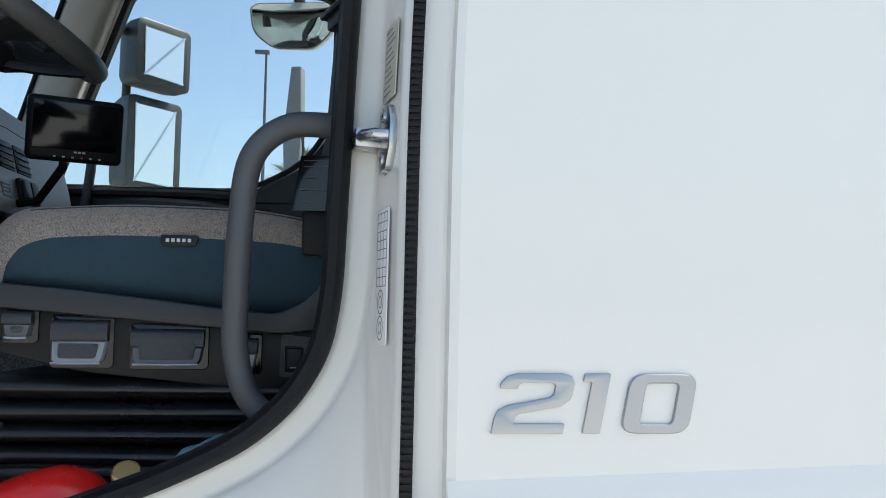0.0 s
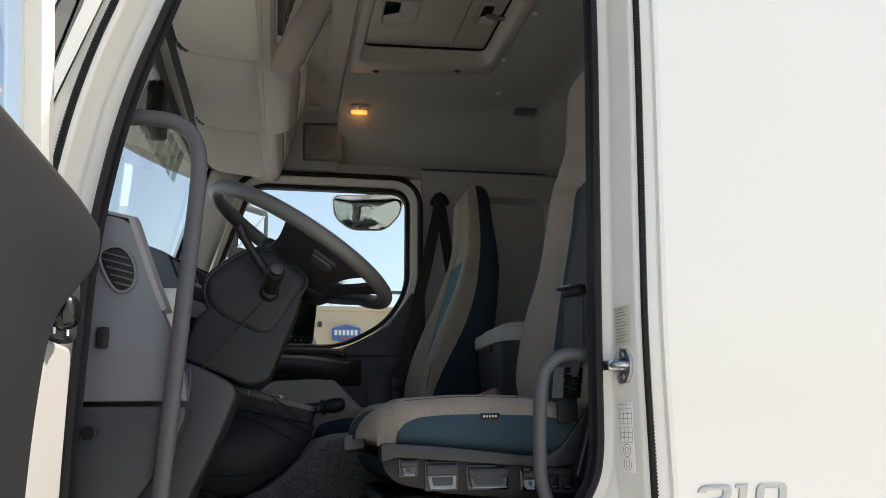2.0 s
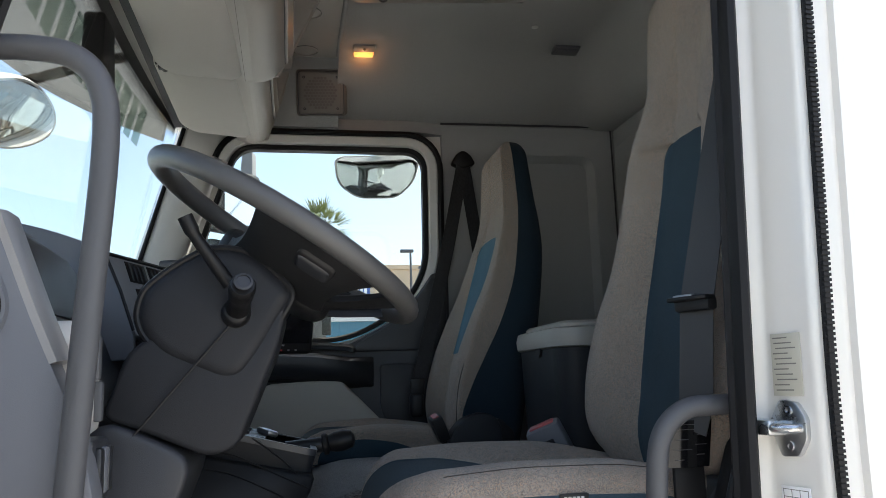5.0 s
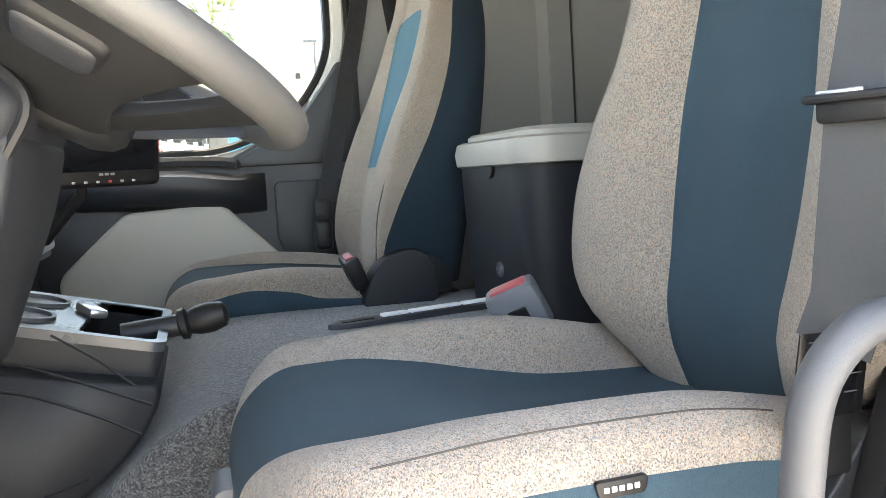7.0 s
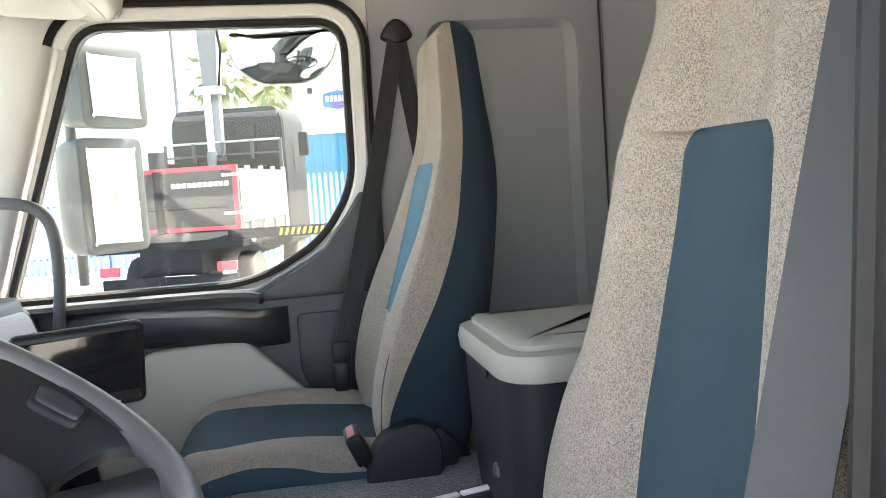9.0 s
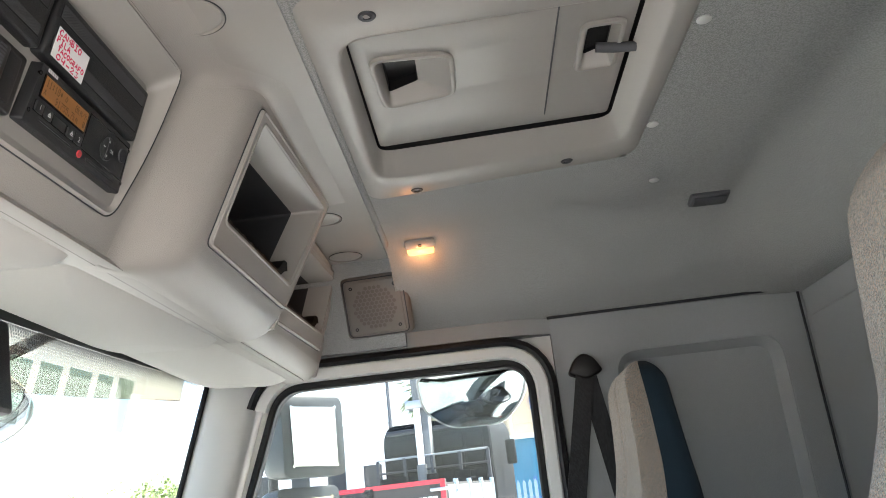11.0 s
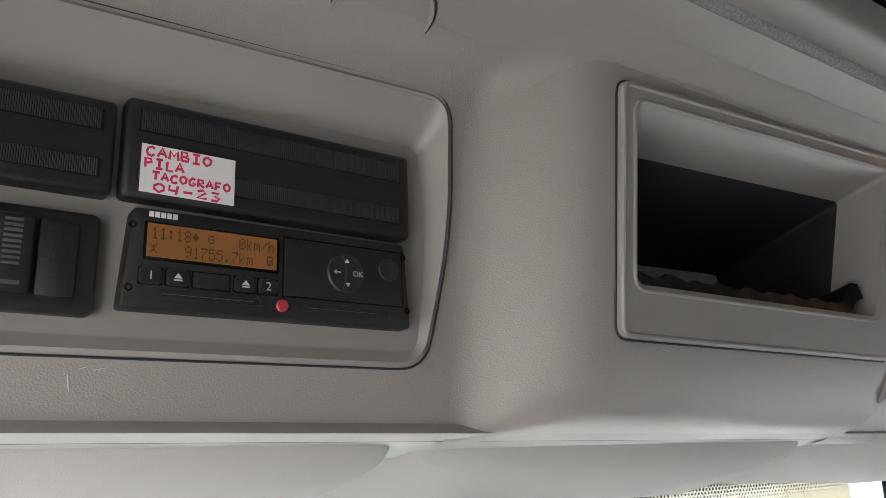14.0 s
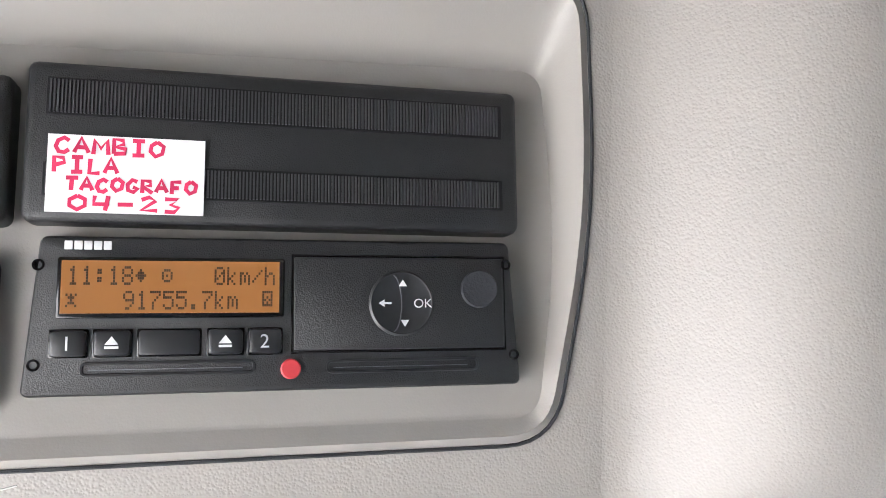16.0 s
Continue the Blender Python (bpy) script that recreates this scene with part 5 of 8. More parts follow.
# ---- centre console with handbrake ----
cc = thing("centre_console", (-0.60, 1.76, 1.20), "dark grey centre console with cup holders and a tray", "console")
CB = [(-0.90, 1.335), (-0.80, 1.335), (-0.69, 1.306), (-0.645, 1.314), (-0.600, 1.343), (-0.561, 1.369), (-0.530, 1.398), (-0.511, 1.422), (-0.496, 1.446), (-0.489, 1.470), (-0.495, 1.478), (-0.60, 1.500), (-0.90, 1.57)]
part("body", loft([[(-0.70 + (x + 0.70) * f, y0, 1.44 + (z0 - 1.44) * g) for x, z0 in CB] for y0, f, g in ((1.617, 0.965, 0.93), (1.622, 0.985, 0.97), (1.632, 1.0, 1.0), (1.88, 1.0, 1.0), (1.90, 0.985, 0.97), (1.91, 0.94, 0.93))]), COWL, cc, "tapered dark moulding", angle=60)
for line in ([(-0.600, 1.6225, 1.548), (-0.555, 1.6215, 1.514), (-0.512, 1.620, 1.474)], [(-0.72, 1.6165, 1.538), (-0.651, 1.6165, 1.524), (-0.608, 1.6165, 1.508), (-0.500, 1.6165, 1.455)], [(-0.72, 1.6165, 1.503), (-0.640, 1.6165, 1.488), (-0.56, 1.6165, 1.450), (-0.515, 1.6165, 1.422)], [(-0.82, 1.6165, 1.366), (-0.72, 1.6165, 1.358), (-0.64, 1.6165, 1.362), (-0.575, 1.6165, 1.378)]):
    part("joint", tube(spline(line, 4), 0.0018, 6), BLACK, cc, "dark joint line along the side")
M_T = Matrix.Translation((-0.581, 1.790, 1.531)) @ pose(0, 0, 0, 0, 14, 0)
tray = part("tray", plate(rounded([(-0.14, -0.14), (0.10, -0.14), (0.10, 0.14), (-0.14, 0.14)], 0.02), [rounded([(0.0, -0.125), (0.088, -0.125), (0.088, 0.12), (0.0, 0.12)], 0.012), [(-0.075 + 0.04 * math.cos(a * math.pi / 8), -0.07 + 0.04 * math.sin(a * math.pi / 8)) for a in range(16)], [(-0.075 + 0.04 * math.cos(a * math.pi / 8), 0.05 + 0.04 * math.sin(a * math.pi / 8)) for a in range(16)]], "z", 0.0, 0.012), TRAY_GREY, cc, "grey tray top with two cup holders")
bmesh_ = tray.data
for v in bmesh_.vertices:
    v.co = M_T.to_3x3() @ v.co + (M_T.translation - BASE["centre_console"]) + M_T.to_3x3() @ BASE["centre_console"]
TR_ = rounded([(-0.14, -0.14), (0.10, -0.14), (0.10, 0.14), (-0.14, 0.14)], 0.02)
part("tray_side", moved(loft([[(u, v, q) for u, v in outset(TR_, o)] for o, q in ((-0.0005, 0.010), (-0.0015, -0.01), (-0.001, -0.045), (-0.004, -0.075))], caps=False), M_T), COWL, cc, "dark skirt of the tray", angle=60)
part("tray_bowl", box((-0.135, -0.135, -0.052), (0.095, 0.135, -0.046), 0.0, m=M_T), CASE, cc, "dark bottom of the tray")
for hole in (rounded([(0.0, -0.125), (0.088, -0.125), (0.088, 0.12), (0.0, 0.12)], 0.012), [(-0.075 + 0.04 * math.cos(a * math.pi / 8), -0.07 + 0.04 * math.sin(a * math.pi / 8)) for a in range(16)], [(-0.075 + 0.04 * math.cos(a * math.pi / 8), 0.05 + 0.04 * math.sin(a * math.pi / 8)) for a in range(16)]):
    part("well", moved(loft([[(u, v, q) for u, v in hole] for q in (0.010, -0.046)], caps=False), M_T), CASE, cc, "dark wall of a well")
for y in (-0.07, 0.05):
    part("cup_ring", lathe([(0.043, 0.012), (0.043, 0.017), (0.038, 0.017), (0.038, 0.0)], M_T @ Vector((-0.075, y, 0)), M_T.to_3x3() @ Vector((0, 0, 1)), 24), MID_GREY, cc)
part("clip", box((-0.012, -0.03, 0.012), (0.012, 0.03, 0.024), 0.004, m=M_T @ pose(0, 0, 0, 0, 0, 25)), SILVER, cc, "bright metal clip")
hb = thing("parking_brake_lever", (-0.47, 1.765, 1.53), "dark grey parking brake handle beside the console tray", "lever")
part("arm", tube([(-0.54, 1.765, 1.515), (-0.462, 1.765, 1.521)], 0.015, 12), DARK, hb)
part("grip", lathe([(0.012, 0), (0.021, 0.004), (0.022, 0.012), (0.016, 0.016), (0.020, 0.028), (0.021, 0.045), (0.017, 0.062), (0.008, 0.068), (0, 0.068)], (-0.470, 1.765, 1.520), (1, -0.05, 0.16), 18), BLACK, hb, "ribbed grey grip with a worn bright edge")

# rail on the tunnel
rl = thing("floor_rail", (-0.05, 2.0, 1.45), "long dark plastic strip with pale metal rails on the tunnel carpet", "rail")
M_R = axes((-0.245, 1.965, 1.4525), (0.39, 0.10, -0.004), (-0.10, 0.39, 0.0))
part("strip", prism(rounded([(0.0, 0.0), (0.03, -0.022), (0.42, -0.026), (0.42, 0.026), (0.03, 0.022)], [0.012, 0.03, 0.005, 0.005, 0.03], 5), "z", -0.006, 0.008, 0.003, m=M_R), DARK_GREY, rl, "dark tapered base strip")
for a, b in ((0.105, 0.155), (0.16, 0.265), (0.27, 0.385)):
    part("pale_rail", box((a, -0.008, 0.006), (b, 0.008, 0.013), 0.002, m=M_R), PAPER, rl, "pale rail segment")
part("slot", prism(rounded([(0.03, -0.01), (0.09, -0.01), (0.09, 0.01), (0.03, 0.01)], 0.009), "z", 0.006, 0.0095, 0, m=M_R), BLACK, rl)

# storage bin behind the tunnel
bn = thing("storage_bin", (0.22, 1.97, 1.44), "dark grey storage bin with a pale grey lid between the seats", "storage bin")
BB = rounded([(0.060, 1.80), (0.42, 1.80), (0.42, 2.13), (0.060, 2.13)], [0.06, 0.02, 0.02, 0.03], 6)
part("body", loft([[(x + dx, y, z) for x, y in BB] for z, dx in ((1.44, 0.012), (1.50, 0.006), (1.60, 0.0), (1.715, -0.004))]), COWL, bn, "dark grained body")
part("lid_rim", loft([[(x, y, z) for x, y in outset(BB, d)] for z, d in ((1.705, 0.004), (1.708, 0.012), (1.73, 0.015), (1.748, 0.010), (1.752, 0.0))]), BIN_LID, bn, "pale grey rim")
part("lid", loft([[(x, y, z) for x, y in outset(BB, d)] for z, d in ((1.750, -0.012), (1.760, -0.012), (1.766, -0.020), (1.768, -0.05))]), BIN_LID, bn, "pale grey flat lid")
part("finger_notch", lathe([(0.020, 0), (0.020, 0.006), (0, 0.006)], (0.057, 1.950, 1.705), (-1, 0, 0), 18), BLACK, bn, "dark finger notch")
part("screw", lathe([(0.014, 0), (0.012, 0.005), (0.007, 0.006), (0.006, 0.002), (0, 0.002)], (0.064, 1.945, 1.527), (-1, 0, 0), 14), MID_GREY, bn, "grey fixing cap")

# passenger door card
pd = thing("door_card", (-0.4, 2.76, 1.1), "dark plastic passenger door card with a beige pocket", "door card")
CARD = [(-1.0, 1.05), (0.0, 1.05), (0.0, 2.0), (-0.055, 2.0), (-0.085, 1.955), (-0.155, 1.865), (-0.20, 1.838), (-0.335, 1.77), (-0.93, 1.77), (-1.0, 1.77)]
part("board", prism(CARD, "y", 2.745, 2.80, 0.008, 2), DARK_GREY, pd, "dark grained board")
part("top_rail", sweep(spline([(-0.95, 2.735, 1.765), (-0.5, 2.735, 1.765), (-0.345, 2.735, 1.757), (-0.33, 2.735, 1.74)], 4), [(-0.03, -0.012), (0.02, -0.012), (0.024, 0.0), (0.015, 0.010), (-0.03, 0.012)]), DARK, pd, "dark window ledge")
arm = [[(x, 2.75 - d * f, z0 + dz) for f, dz in ((0, 0.03), (0.6, 0.034), (0.95, 0.02), (1.0, 0.0), (0.9, -0.03), (0.4, -0.06), (0, -0.065))] for x, d, z0 in ((-0.80, 0.02, 1.72), (-0.62, 0.07, 1.715), (-0.45, 0.085, 1.705), (-0.34, 0.075, 1.69), (-0.29, 0.04, 1.69), (-0.26, 0.012, 1.69))]
part("armrest", loft(arm), DARK, pd, "dark moulded armrest")
part("grip_recess", box((-0.60, 2.70, 1.655), (-0.38, 2.746, 1.685), 0.012), BLACK, pd, "dark grip recess")
BG = rounded([(-0.76, 1.50), (-0.60, 1.645), (-0.372, 1.655), (-0.245, 1.525), (-0.13, 1.38), (-0.17, 1.15), (-0.72, 1.15)], [0.03, 0.02, 0.012, 0.02, 0.03, 0.03, 0.03], 4)
part("pocket", prism(BG, "y", 2.700, 2.746, 0.012, 3), BEIGE, pd, "beige map pocket")
part("rear_panel", prism([(-0.325, 1.742), (-0.012, 1.742), (-0.012, 1.985), (-0.06, 1.985), (-0.09, 1.945), (-0.16, 1.855), (-0.22, 1.82), (-0.318, 1.765)], "y", 2.735, 2.746, 0.004), DARK, pd, "raised triangular panel")
part("rear_lower", prism(rounded([(-0.24, 1.70), (-0.012, 1.70), (-0.012, 1.45), (-0.20, 1.45), (-0.24, 1.56)], 0.02), "y", 2.737, 2.748, 0.004), DARK, pd)

# ---- grab handles at the driver's doorway ----
gh = thing("grab_bar", (-0.07, 1.03, 1.28), "dark grey coated grab handle bent from tube beside the seat", "grab handle")
part("tube", tube(spline([(0.045, 1.045, 1.598), (-0.01, 1.034, 1.599), (-0.055, 1.03, 1.594), (-0.087, 1.03, 1.562), (-0.096, 1.033, 1.50), (-0.099, 1.036, 1.42), (-0.098, 1.038, 1.37), (-0.085, 1.04, 1.325), (-0.055, 1.04, 1.295), (-0.035, 1.04, 1.27)], 6), 0.0130, 16), BAR_GREY, gh)
part("lower_foot", box((-0.075, 1.03, 1.24), (-0.005, 1.06, 1.278), 0.005), BLACK, gh, "black foot of the handle")
gb = thing("grab_bar", (-0.80, 1.06, 1.3), "long dark grey grab bar at the windscreen pillar", "grab bar")
part("tube", tube(spline([(-0.895, 1.03, 2.028), (-0.825, 1.020, 2.027), (-0.772, 1.008, 2.013), (-0.741, 1.002, 1.975), (-0.734, 0.999, 1.90), (-0.746, 0.995, 1.70), (-0.758, 0.991, 1.50), (-0.770, 0.987, 1.30), (-0.779, 0.985, 1.15)], 6), 0.0145, 16), BAR_GREY, gb)
part("mount", lathe([(0.022, 0), (0.022, 0.008), (0.014, 0.012)], (-0.897, 1.03, 2.028), (1, 0, 0), 16), BLACK, gb)
# the same bar on the passenger side
gp = thing("grab_bar", (-0.86, 2.74, 1.8), "dark grey grab bar at the passenger's windscreen pillar", "grab bar")
part("tube", tube(spline([(-0.93, 2.74, 2.03), (-0.88, 2.72, 2.028), (-0.82, 2.715, 2.01), (-0.79, 2.715, 1.96), (-0.785, 2.715, 1.85), (-0.80, 2.715, 1.70)], 6), 0.0145, 14), BAR_GREY, gp)

# ---- small things on the doorway ----
JAMB = [(1.35, 0.0447), (1.45, 0.0455), (1.50, 0.0459), (1.55, 0.0467), (1.60, 0.0490), (1.65, 0.0507), (1.70, 0.0528), (1.80, 0.0574)]
def jamb_x(z):
    for (a, p), (b, q) in zip(JAMB, JAMB[1:]):
        if z <= b:
            return p + (q - p) * (z - a) / (b - a)
def jamb(z, u=0.0, w=0.0):
    """A pose on the slanting door jamb: u across it, its normal outwards."""
    return axes((jamb_x(z) - 0.0012, 0.9635, z), (0.012, -0.058, 0), ((jamb_x(z + 0.045) - jamb_x(z - 0.045)) / 0.09, 0, 1)) @ Matrix.Translation((u, 0, w))
sk = thing("door_striker", (0.035, 0.95, 1.53), "zinc-plated door striker with a square-ended pin on a six-sided plate", "door striker")
PL = rounded([(-0.030, 0.004), (-0.012, 0.033), (0.014, 0.030), (0.027, 0.012), (0.027, -0.012), (0.014, -0.032), (-0.012, -0.034)], 0.005, 3)
MJ = jamb(1.572)
part("plate", prism(PL, "z", -0.003, 0.005, 0.0015, m=MJ), STEEL, sk, "many-sided steel plate")
part("pin", tube([MJ @ Vector((0.018, 0, 0.003)), MJ @ Vector((0.016, 0, 0.016)), MJ @ Vector((0.004, 0, 0.024)), MJ @ Vector((-0.008, 0, 0.024))], 0.0055, 12), STEEL, sk, "worn round steel pin")
part("pin_block", box((-0.034, -0.009, 0.002), (-0.004, 0.009, 0.030), 0.0025, 2, m=MJ), STEEL, sk, "square steel block that holds the pin")
for v in (-0.021, 0.020):
    part("bolt", lathe([(0.006, 0), (0.006, 0.002), (0.003, 0.002), (0.003, 0.0)], MJ @ Vector((0.002, v, 0.005)), MJ.to_3x3() @ Vector((0, 0, 1)), 12), STEEL, sk, "sunk bolt head")
rp = thing("rating_plate", (0.04, 0.95, 1.61), "aged foil rating plate with rows of print on the door frame", "label")
MJ = jamb(1.646)
part("foil", box((-0.022, -0.037, 0.0004), (0.023, 0.037, 0.0018), 0.0003, m=MJ), FOIL, rp)
bm = bmesh.new()
for k in range(11):
    box((-0.019 + 0.002 * (k % 3), 0.0310 - k * 0.0062, 0.0018), (0.004 + 0.006 * ((k * 7) % 3), 0.0325 - k * 0.0062, 0.0020), 0, m=MJ, bm=bm)
part("print", bm, PRINT, rp, "rows of small print", smooth=False)
tl = thing("table_label", (0.04, 0.95, 1.38), "white sticker with a table and round diagram on the door frame", "label")
MJ = jamb(1.455)
part("sticker", box((-0.020, -0.075, 0.0004), (0.023, 0.050, 0.0018), 0.0003, m=MJ), PAPER, tl)
bm = bmesh.new()
for k in range(9):
    box((-0.017, 0.046 - k * 0.0085, 0.0018), (0.020, 0.0468 - k * 0.0085, 0.0020), 0, m=MJ, bm=bm)
for k in range(4):
    box((-0.017 + k * 0.0122, -0.022, 0.0018), (-0.0162 + k * 0.0122, 0.047, 0.0020), 0, m=MJ, bm=bm)
for v in (-0.036, -0.060):
    for r in (0.0115, 0.006):
        lathe([(r, 0), (r, 0.0004), (r - 0.001, 0.0004), (r - 0.001, 0)], MJ @ Vector((0.001, v, 0.0017)), MJ.to_3x3() @ Vector((0, 0, 1)), 20, bm=bm)
part("print", bm, PRINT, tl, "table lines and round diagrams", smooth=False)

# model number on the side panel: digits 2 1 0
bg_ = thing("model_badge", (0.23, 0.90, 1.309), "raised satin silver number 210 on the white side panel", "badge")
def digit(strokes, x0, w, holes=()):
    h, sh = 0.0515, 0.20
    def pt(u, v):
        return (x0 + u * w + sh * v * h, 1.3075 + v * h)
    return [[pt(u, v) for u, v in s] for s in strokes]
TWO = [(0, 0), (0.95, 0), (0.95, 0.17), (0.27, 0.17), (0.27, 0.26), (0.32, 0.33), (0.85, 0.45), (0.96, 0.56), (0.98, 0.66), (0.98, 0.84), (0.93, 0.95), (0.80, 1.0), (0.2, 1.0), (0.07, 0.95), (0.0, 0.84), (0.0, 0.74), (0.24, 0.74), (0.24, 0.80), (0.29, 0.84), (0.68, 0.84), (0.73, 0.80), (0.73, 0.66), (0.68, 0.60), (0.14, 0.47), (0.03, 0.39), (0, 0.27)]
ONE = [(0.25, 0), (0.78, 0), (0.78, 1.0), (0.0, 1.0), (0.0, 0.86), (0.25, 0.86)]
part("digit", prism(digit([TWO], 0.1365, 0.0660)[0], "y", 0.9015, 0.9065, 0.0012), SILVER, bg_, "silver figure two")
part("digit", prism(digit([ONE], 0.2085, 0.0300)[0], "y", 0.9015, 0.9065, 0.0012), SILVER, bg_, "silver figure one")
z0 = digit([rounded([(0, 0), (1, 0), (1, 1), (0, 1)], 0.24, 4)], 0.2495, 0.0610)[0]
z1 = digit([rounded([(0.26, 0.16), (0.74, 0.16), (0.74, 0.84), (0.26, 0.84)], 0.08, 4)], 0.2495, 0.0610)[0]
part("digit", soften(plate(z0, [z1], "y", 0.9015, 0.9065), 0.001, 1), SILVER, bg_, "silver figure nought")

# fire extinguisher lying on the step by the seat
fx = thing("fire_extinguisher", (-0.24, 1.12, 1.17), "red fire extinguisher with a brass gauge lying beside the seat", "fire extinguisher")
ax = Vector((0.93, -0.05, 0.36))
part("cylinder", lathe([(0.03, 0), (0.05, 0.006), (0.055, 0.02), (0.055, 0.30), (0.050, 0.33), (0.034, 0.352), (0.018, 0.362), (0.016, 0.375)], Vector((-0.215, 1.045, 1.222)) - ax * 0.36, ax, 28), RED, fx, "red painted cylinder")
p0 = Vector((-0.205, 1.045, 1.229))
vb = part("valve", lathe([(0.014, 0), (0.014, 0.02), (0.010, 0.022), (0.010, 0.04)], p0, ax, 14), BRASS, fx, "brass valve")
part("gauge", lathe([(0.012, 0), (0.014, 0.003), (0.014, 0.012), (0.012, 0.014), (0, 0.014)], p0 + Vector((0.012, -0.02, 0.018)), (0.1, -0.6, 0.8), 18), BRASS, vb, "round pressure gauge")
part("handle", prism([(-0.190, 1.236), (-0.165, 1.258), (-0.148, 1.268), (-0.142, 1.256), (-0.160, 1.244), (-0.184, 1.224)], "y", 1.035, 1.058, 0.003), RED, fx, "red trigger handle")
# a crumpled cloth tucked behind the extinguisher
CLOTH = fabric("teal_wiping_cloth", [(0.03, 0.14, 0.19), (0.05, 0.19, 0.25)], [0.2, 0.8], 500, 0.6)
wc = thing("wiping_cloth", (-0.115, 1.050, 1.262), "small crumpled teal wiping cloth beside the extinguisher", "cloth")
rings = []
for i in range(13):
    a = i / 12
    rings.append([(-0.150 + 0.070 * a, 1.050 + 0.022 * math.cos(b) * (0.6 + 0.4 * math.sin(3 * a + 1)) + 0.004 * math.sin(7 * a + 3 * b), 1.268 + 0.014 * a + 0.007 * math.sin(b) * (1 + 0.5 * math.sin(9 * a + 2 * b)) * math.sin(math.pi * (0.08 + 0.84 * a))) for b in [math.pi * k / 8 for k in range(16)]])
part("fold", loft(rings), CLOTH, wc, angle=70)

# ---- overhead console ----
oc = thing("overhead_console", (-0.60, YC, 2.45), "warm grey moulded overhead console with shelves and instrument slots", "overhead console")
A0, A1 = Vector((-0.633, 2.456)), Vector((-0.517, 2.711))      # face over the driver: foot and head (x, z)
B0, B1 = Vector((-0.559, 2.464)), Vector((-0.443, 2.731))      # face of the middle box
C0, C1 = Vector((-0.600, 2.458)), Vector((-0.523, 2.712))      # face over the passenger
def face_pose(p0, p1):
    d = p1 - p0
    return axes((p0.x, 0, p0.y), (0, 1, 0), (d.x, 0, d.y))
M_A, M_B, M_C = face_pose(A0, A1), face_pose(B0, B1), face_pose(C0, C1)
LA, LB_, LC = (A1 - A0).length, (B1 - B0).length, (C1 - C0).length
HA = rounded([(1.198, 0.038), (1.647, 0.043), (1.664, 0.15), (1.656, 0.260), (1.198, 0.250)], [0.022, 0.024, 0.2, 0.024, 0.022], 7)
part("driver_face", moved(plate([(1.0, 0), (1.684, 0), (1.684, LA), (1.0, LA)], [HA], "z", -0.004, 0.0), M_A), WARM_GREY, oc, "grained face over the driver", smooth=False)
# recess for the instruments: sloping walls to an inner plate
def inner(p):
    return Vector((-0.6065 + 0.28 * (p[1] - 2.532), p[0], p[1]))
for a, b in (((1.3985, 0.0285), (1.4000, 0.0190)), ((1.4040, 0.0325), (1.4075, 0.0335)), ((1.4120, 0.0320), (1.4185, 0.0335))):
    part("scuff", tube([M_A @ Vector((*a, 0.0)), M_A @ Vector((*b, 0.0))], 0.0005, 5), LIGHT_GREY, oc, "pale scuff mark")
HI = rounded([(1.203, 2.503), (1.641, 2.507), (1.652, 2.585), (1.646, 2.669), (1.203, 2.659)], [0.010, 0.012, 0.2, 0.012, 0.010], 7)
face_loop = [M_A @ Vector((u, v, 0)) for u, v in HA]
lip_loop = [M_A @ Vector((u, v, 0.0025)) for u, v in outset(HA, -0.004)]
in_loop = [inner(p) for p in HI]
part("recess", loft([face_loop, lip_loop, [a.lerp(b, 0.25) for a, b in zip(lip_loop, in_loop)], [a.lerp(b, 0.9) for a, b in zip(lip_loop, in_loop)], in_loop], caps="end"), WARM_SMOOTH, oc, "smooth sloping frame of the instrument recess", angle=32)
part("recess_groove", sweep([M_A @ Vector((u, v, 0.0004)) for u, v in outset(HA, 0.0010)], circle(0.0009, 6), loop=True, up=(1, 0, 0)), DARK_GREY, oc, "fine dark joint")
# flank between the driver's face and the box, with its rolled lower edge
def roll(y, p0, p1, v, reach, low=2.4475, n=7):
    """A row of points from the underside, round a soft lower edge, up to the face at v along it."""
    d = (p1 - p0).normalized()
    f = p0 + d * v
    c = p0 - d * ((p0.y - low) / d.y)
    u = Vector((c.x - reach, low))
    return [(-0.70, y, low + 0.008)] + [tuple(((1 - t) ** 2 * u + 2 * t * (1 - t) * c + t * t * f).to_tuple()[:1]) + (y,) + (((1 - t) ** 2 * u + 2 * t * (1 - t) * c + t * t * f).y,) for t in [k / (n - 1) for k in range(n)]]
rings = []
for y, t in ((1.672, 0), (1.680, 0.015), (1.688, 0.07), (1.697, 0.17), (1.708, 0.33), (1.722, 0.55), (1.737, 0.76), (1.751, 0.90), (1.766, 0.975), (1.782, 1.0)):
    p, q = A0.lerp(B0, t), A1.lerp(B1, t)
    k0 = (0.006 + 0.028 * t) / (q - p).length
    rings.append(roll(y, p, q, 0.006 + 0.028 * t, 0.008 + 0.042 * t) + [(p.lerp(q, k).x, y, p.lerp(q, k).y) for k in (k0 + 0.05, 0.3, 0.6, 0.92, 0.98)] + [(q.x - 0.012, y, q.y), (-0.62, y, 2.735)])
part("flank", loft(rings, False, False), WARM_GREY, oc, "grained rounded flank", angle=70)
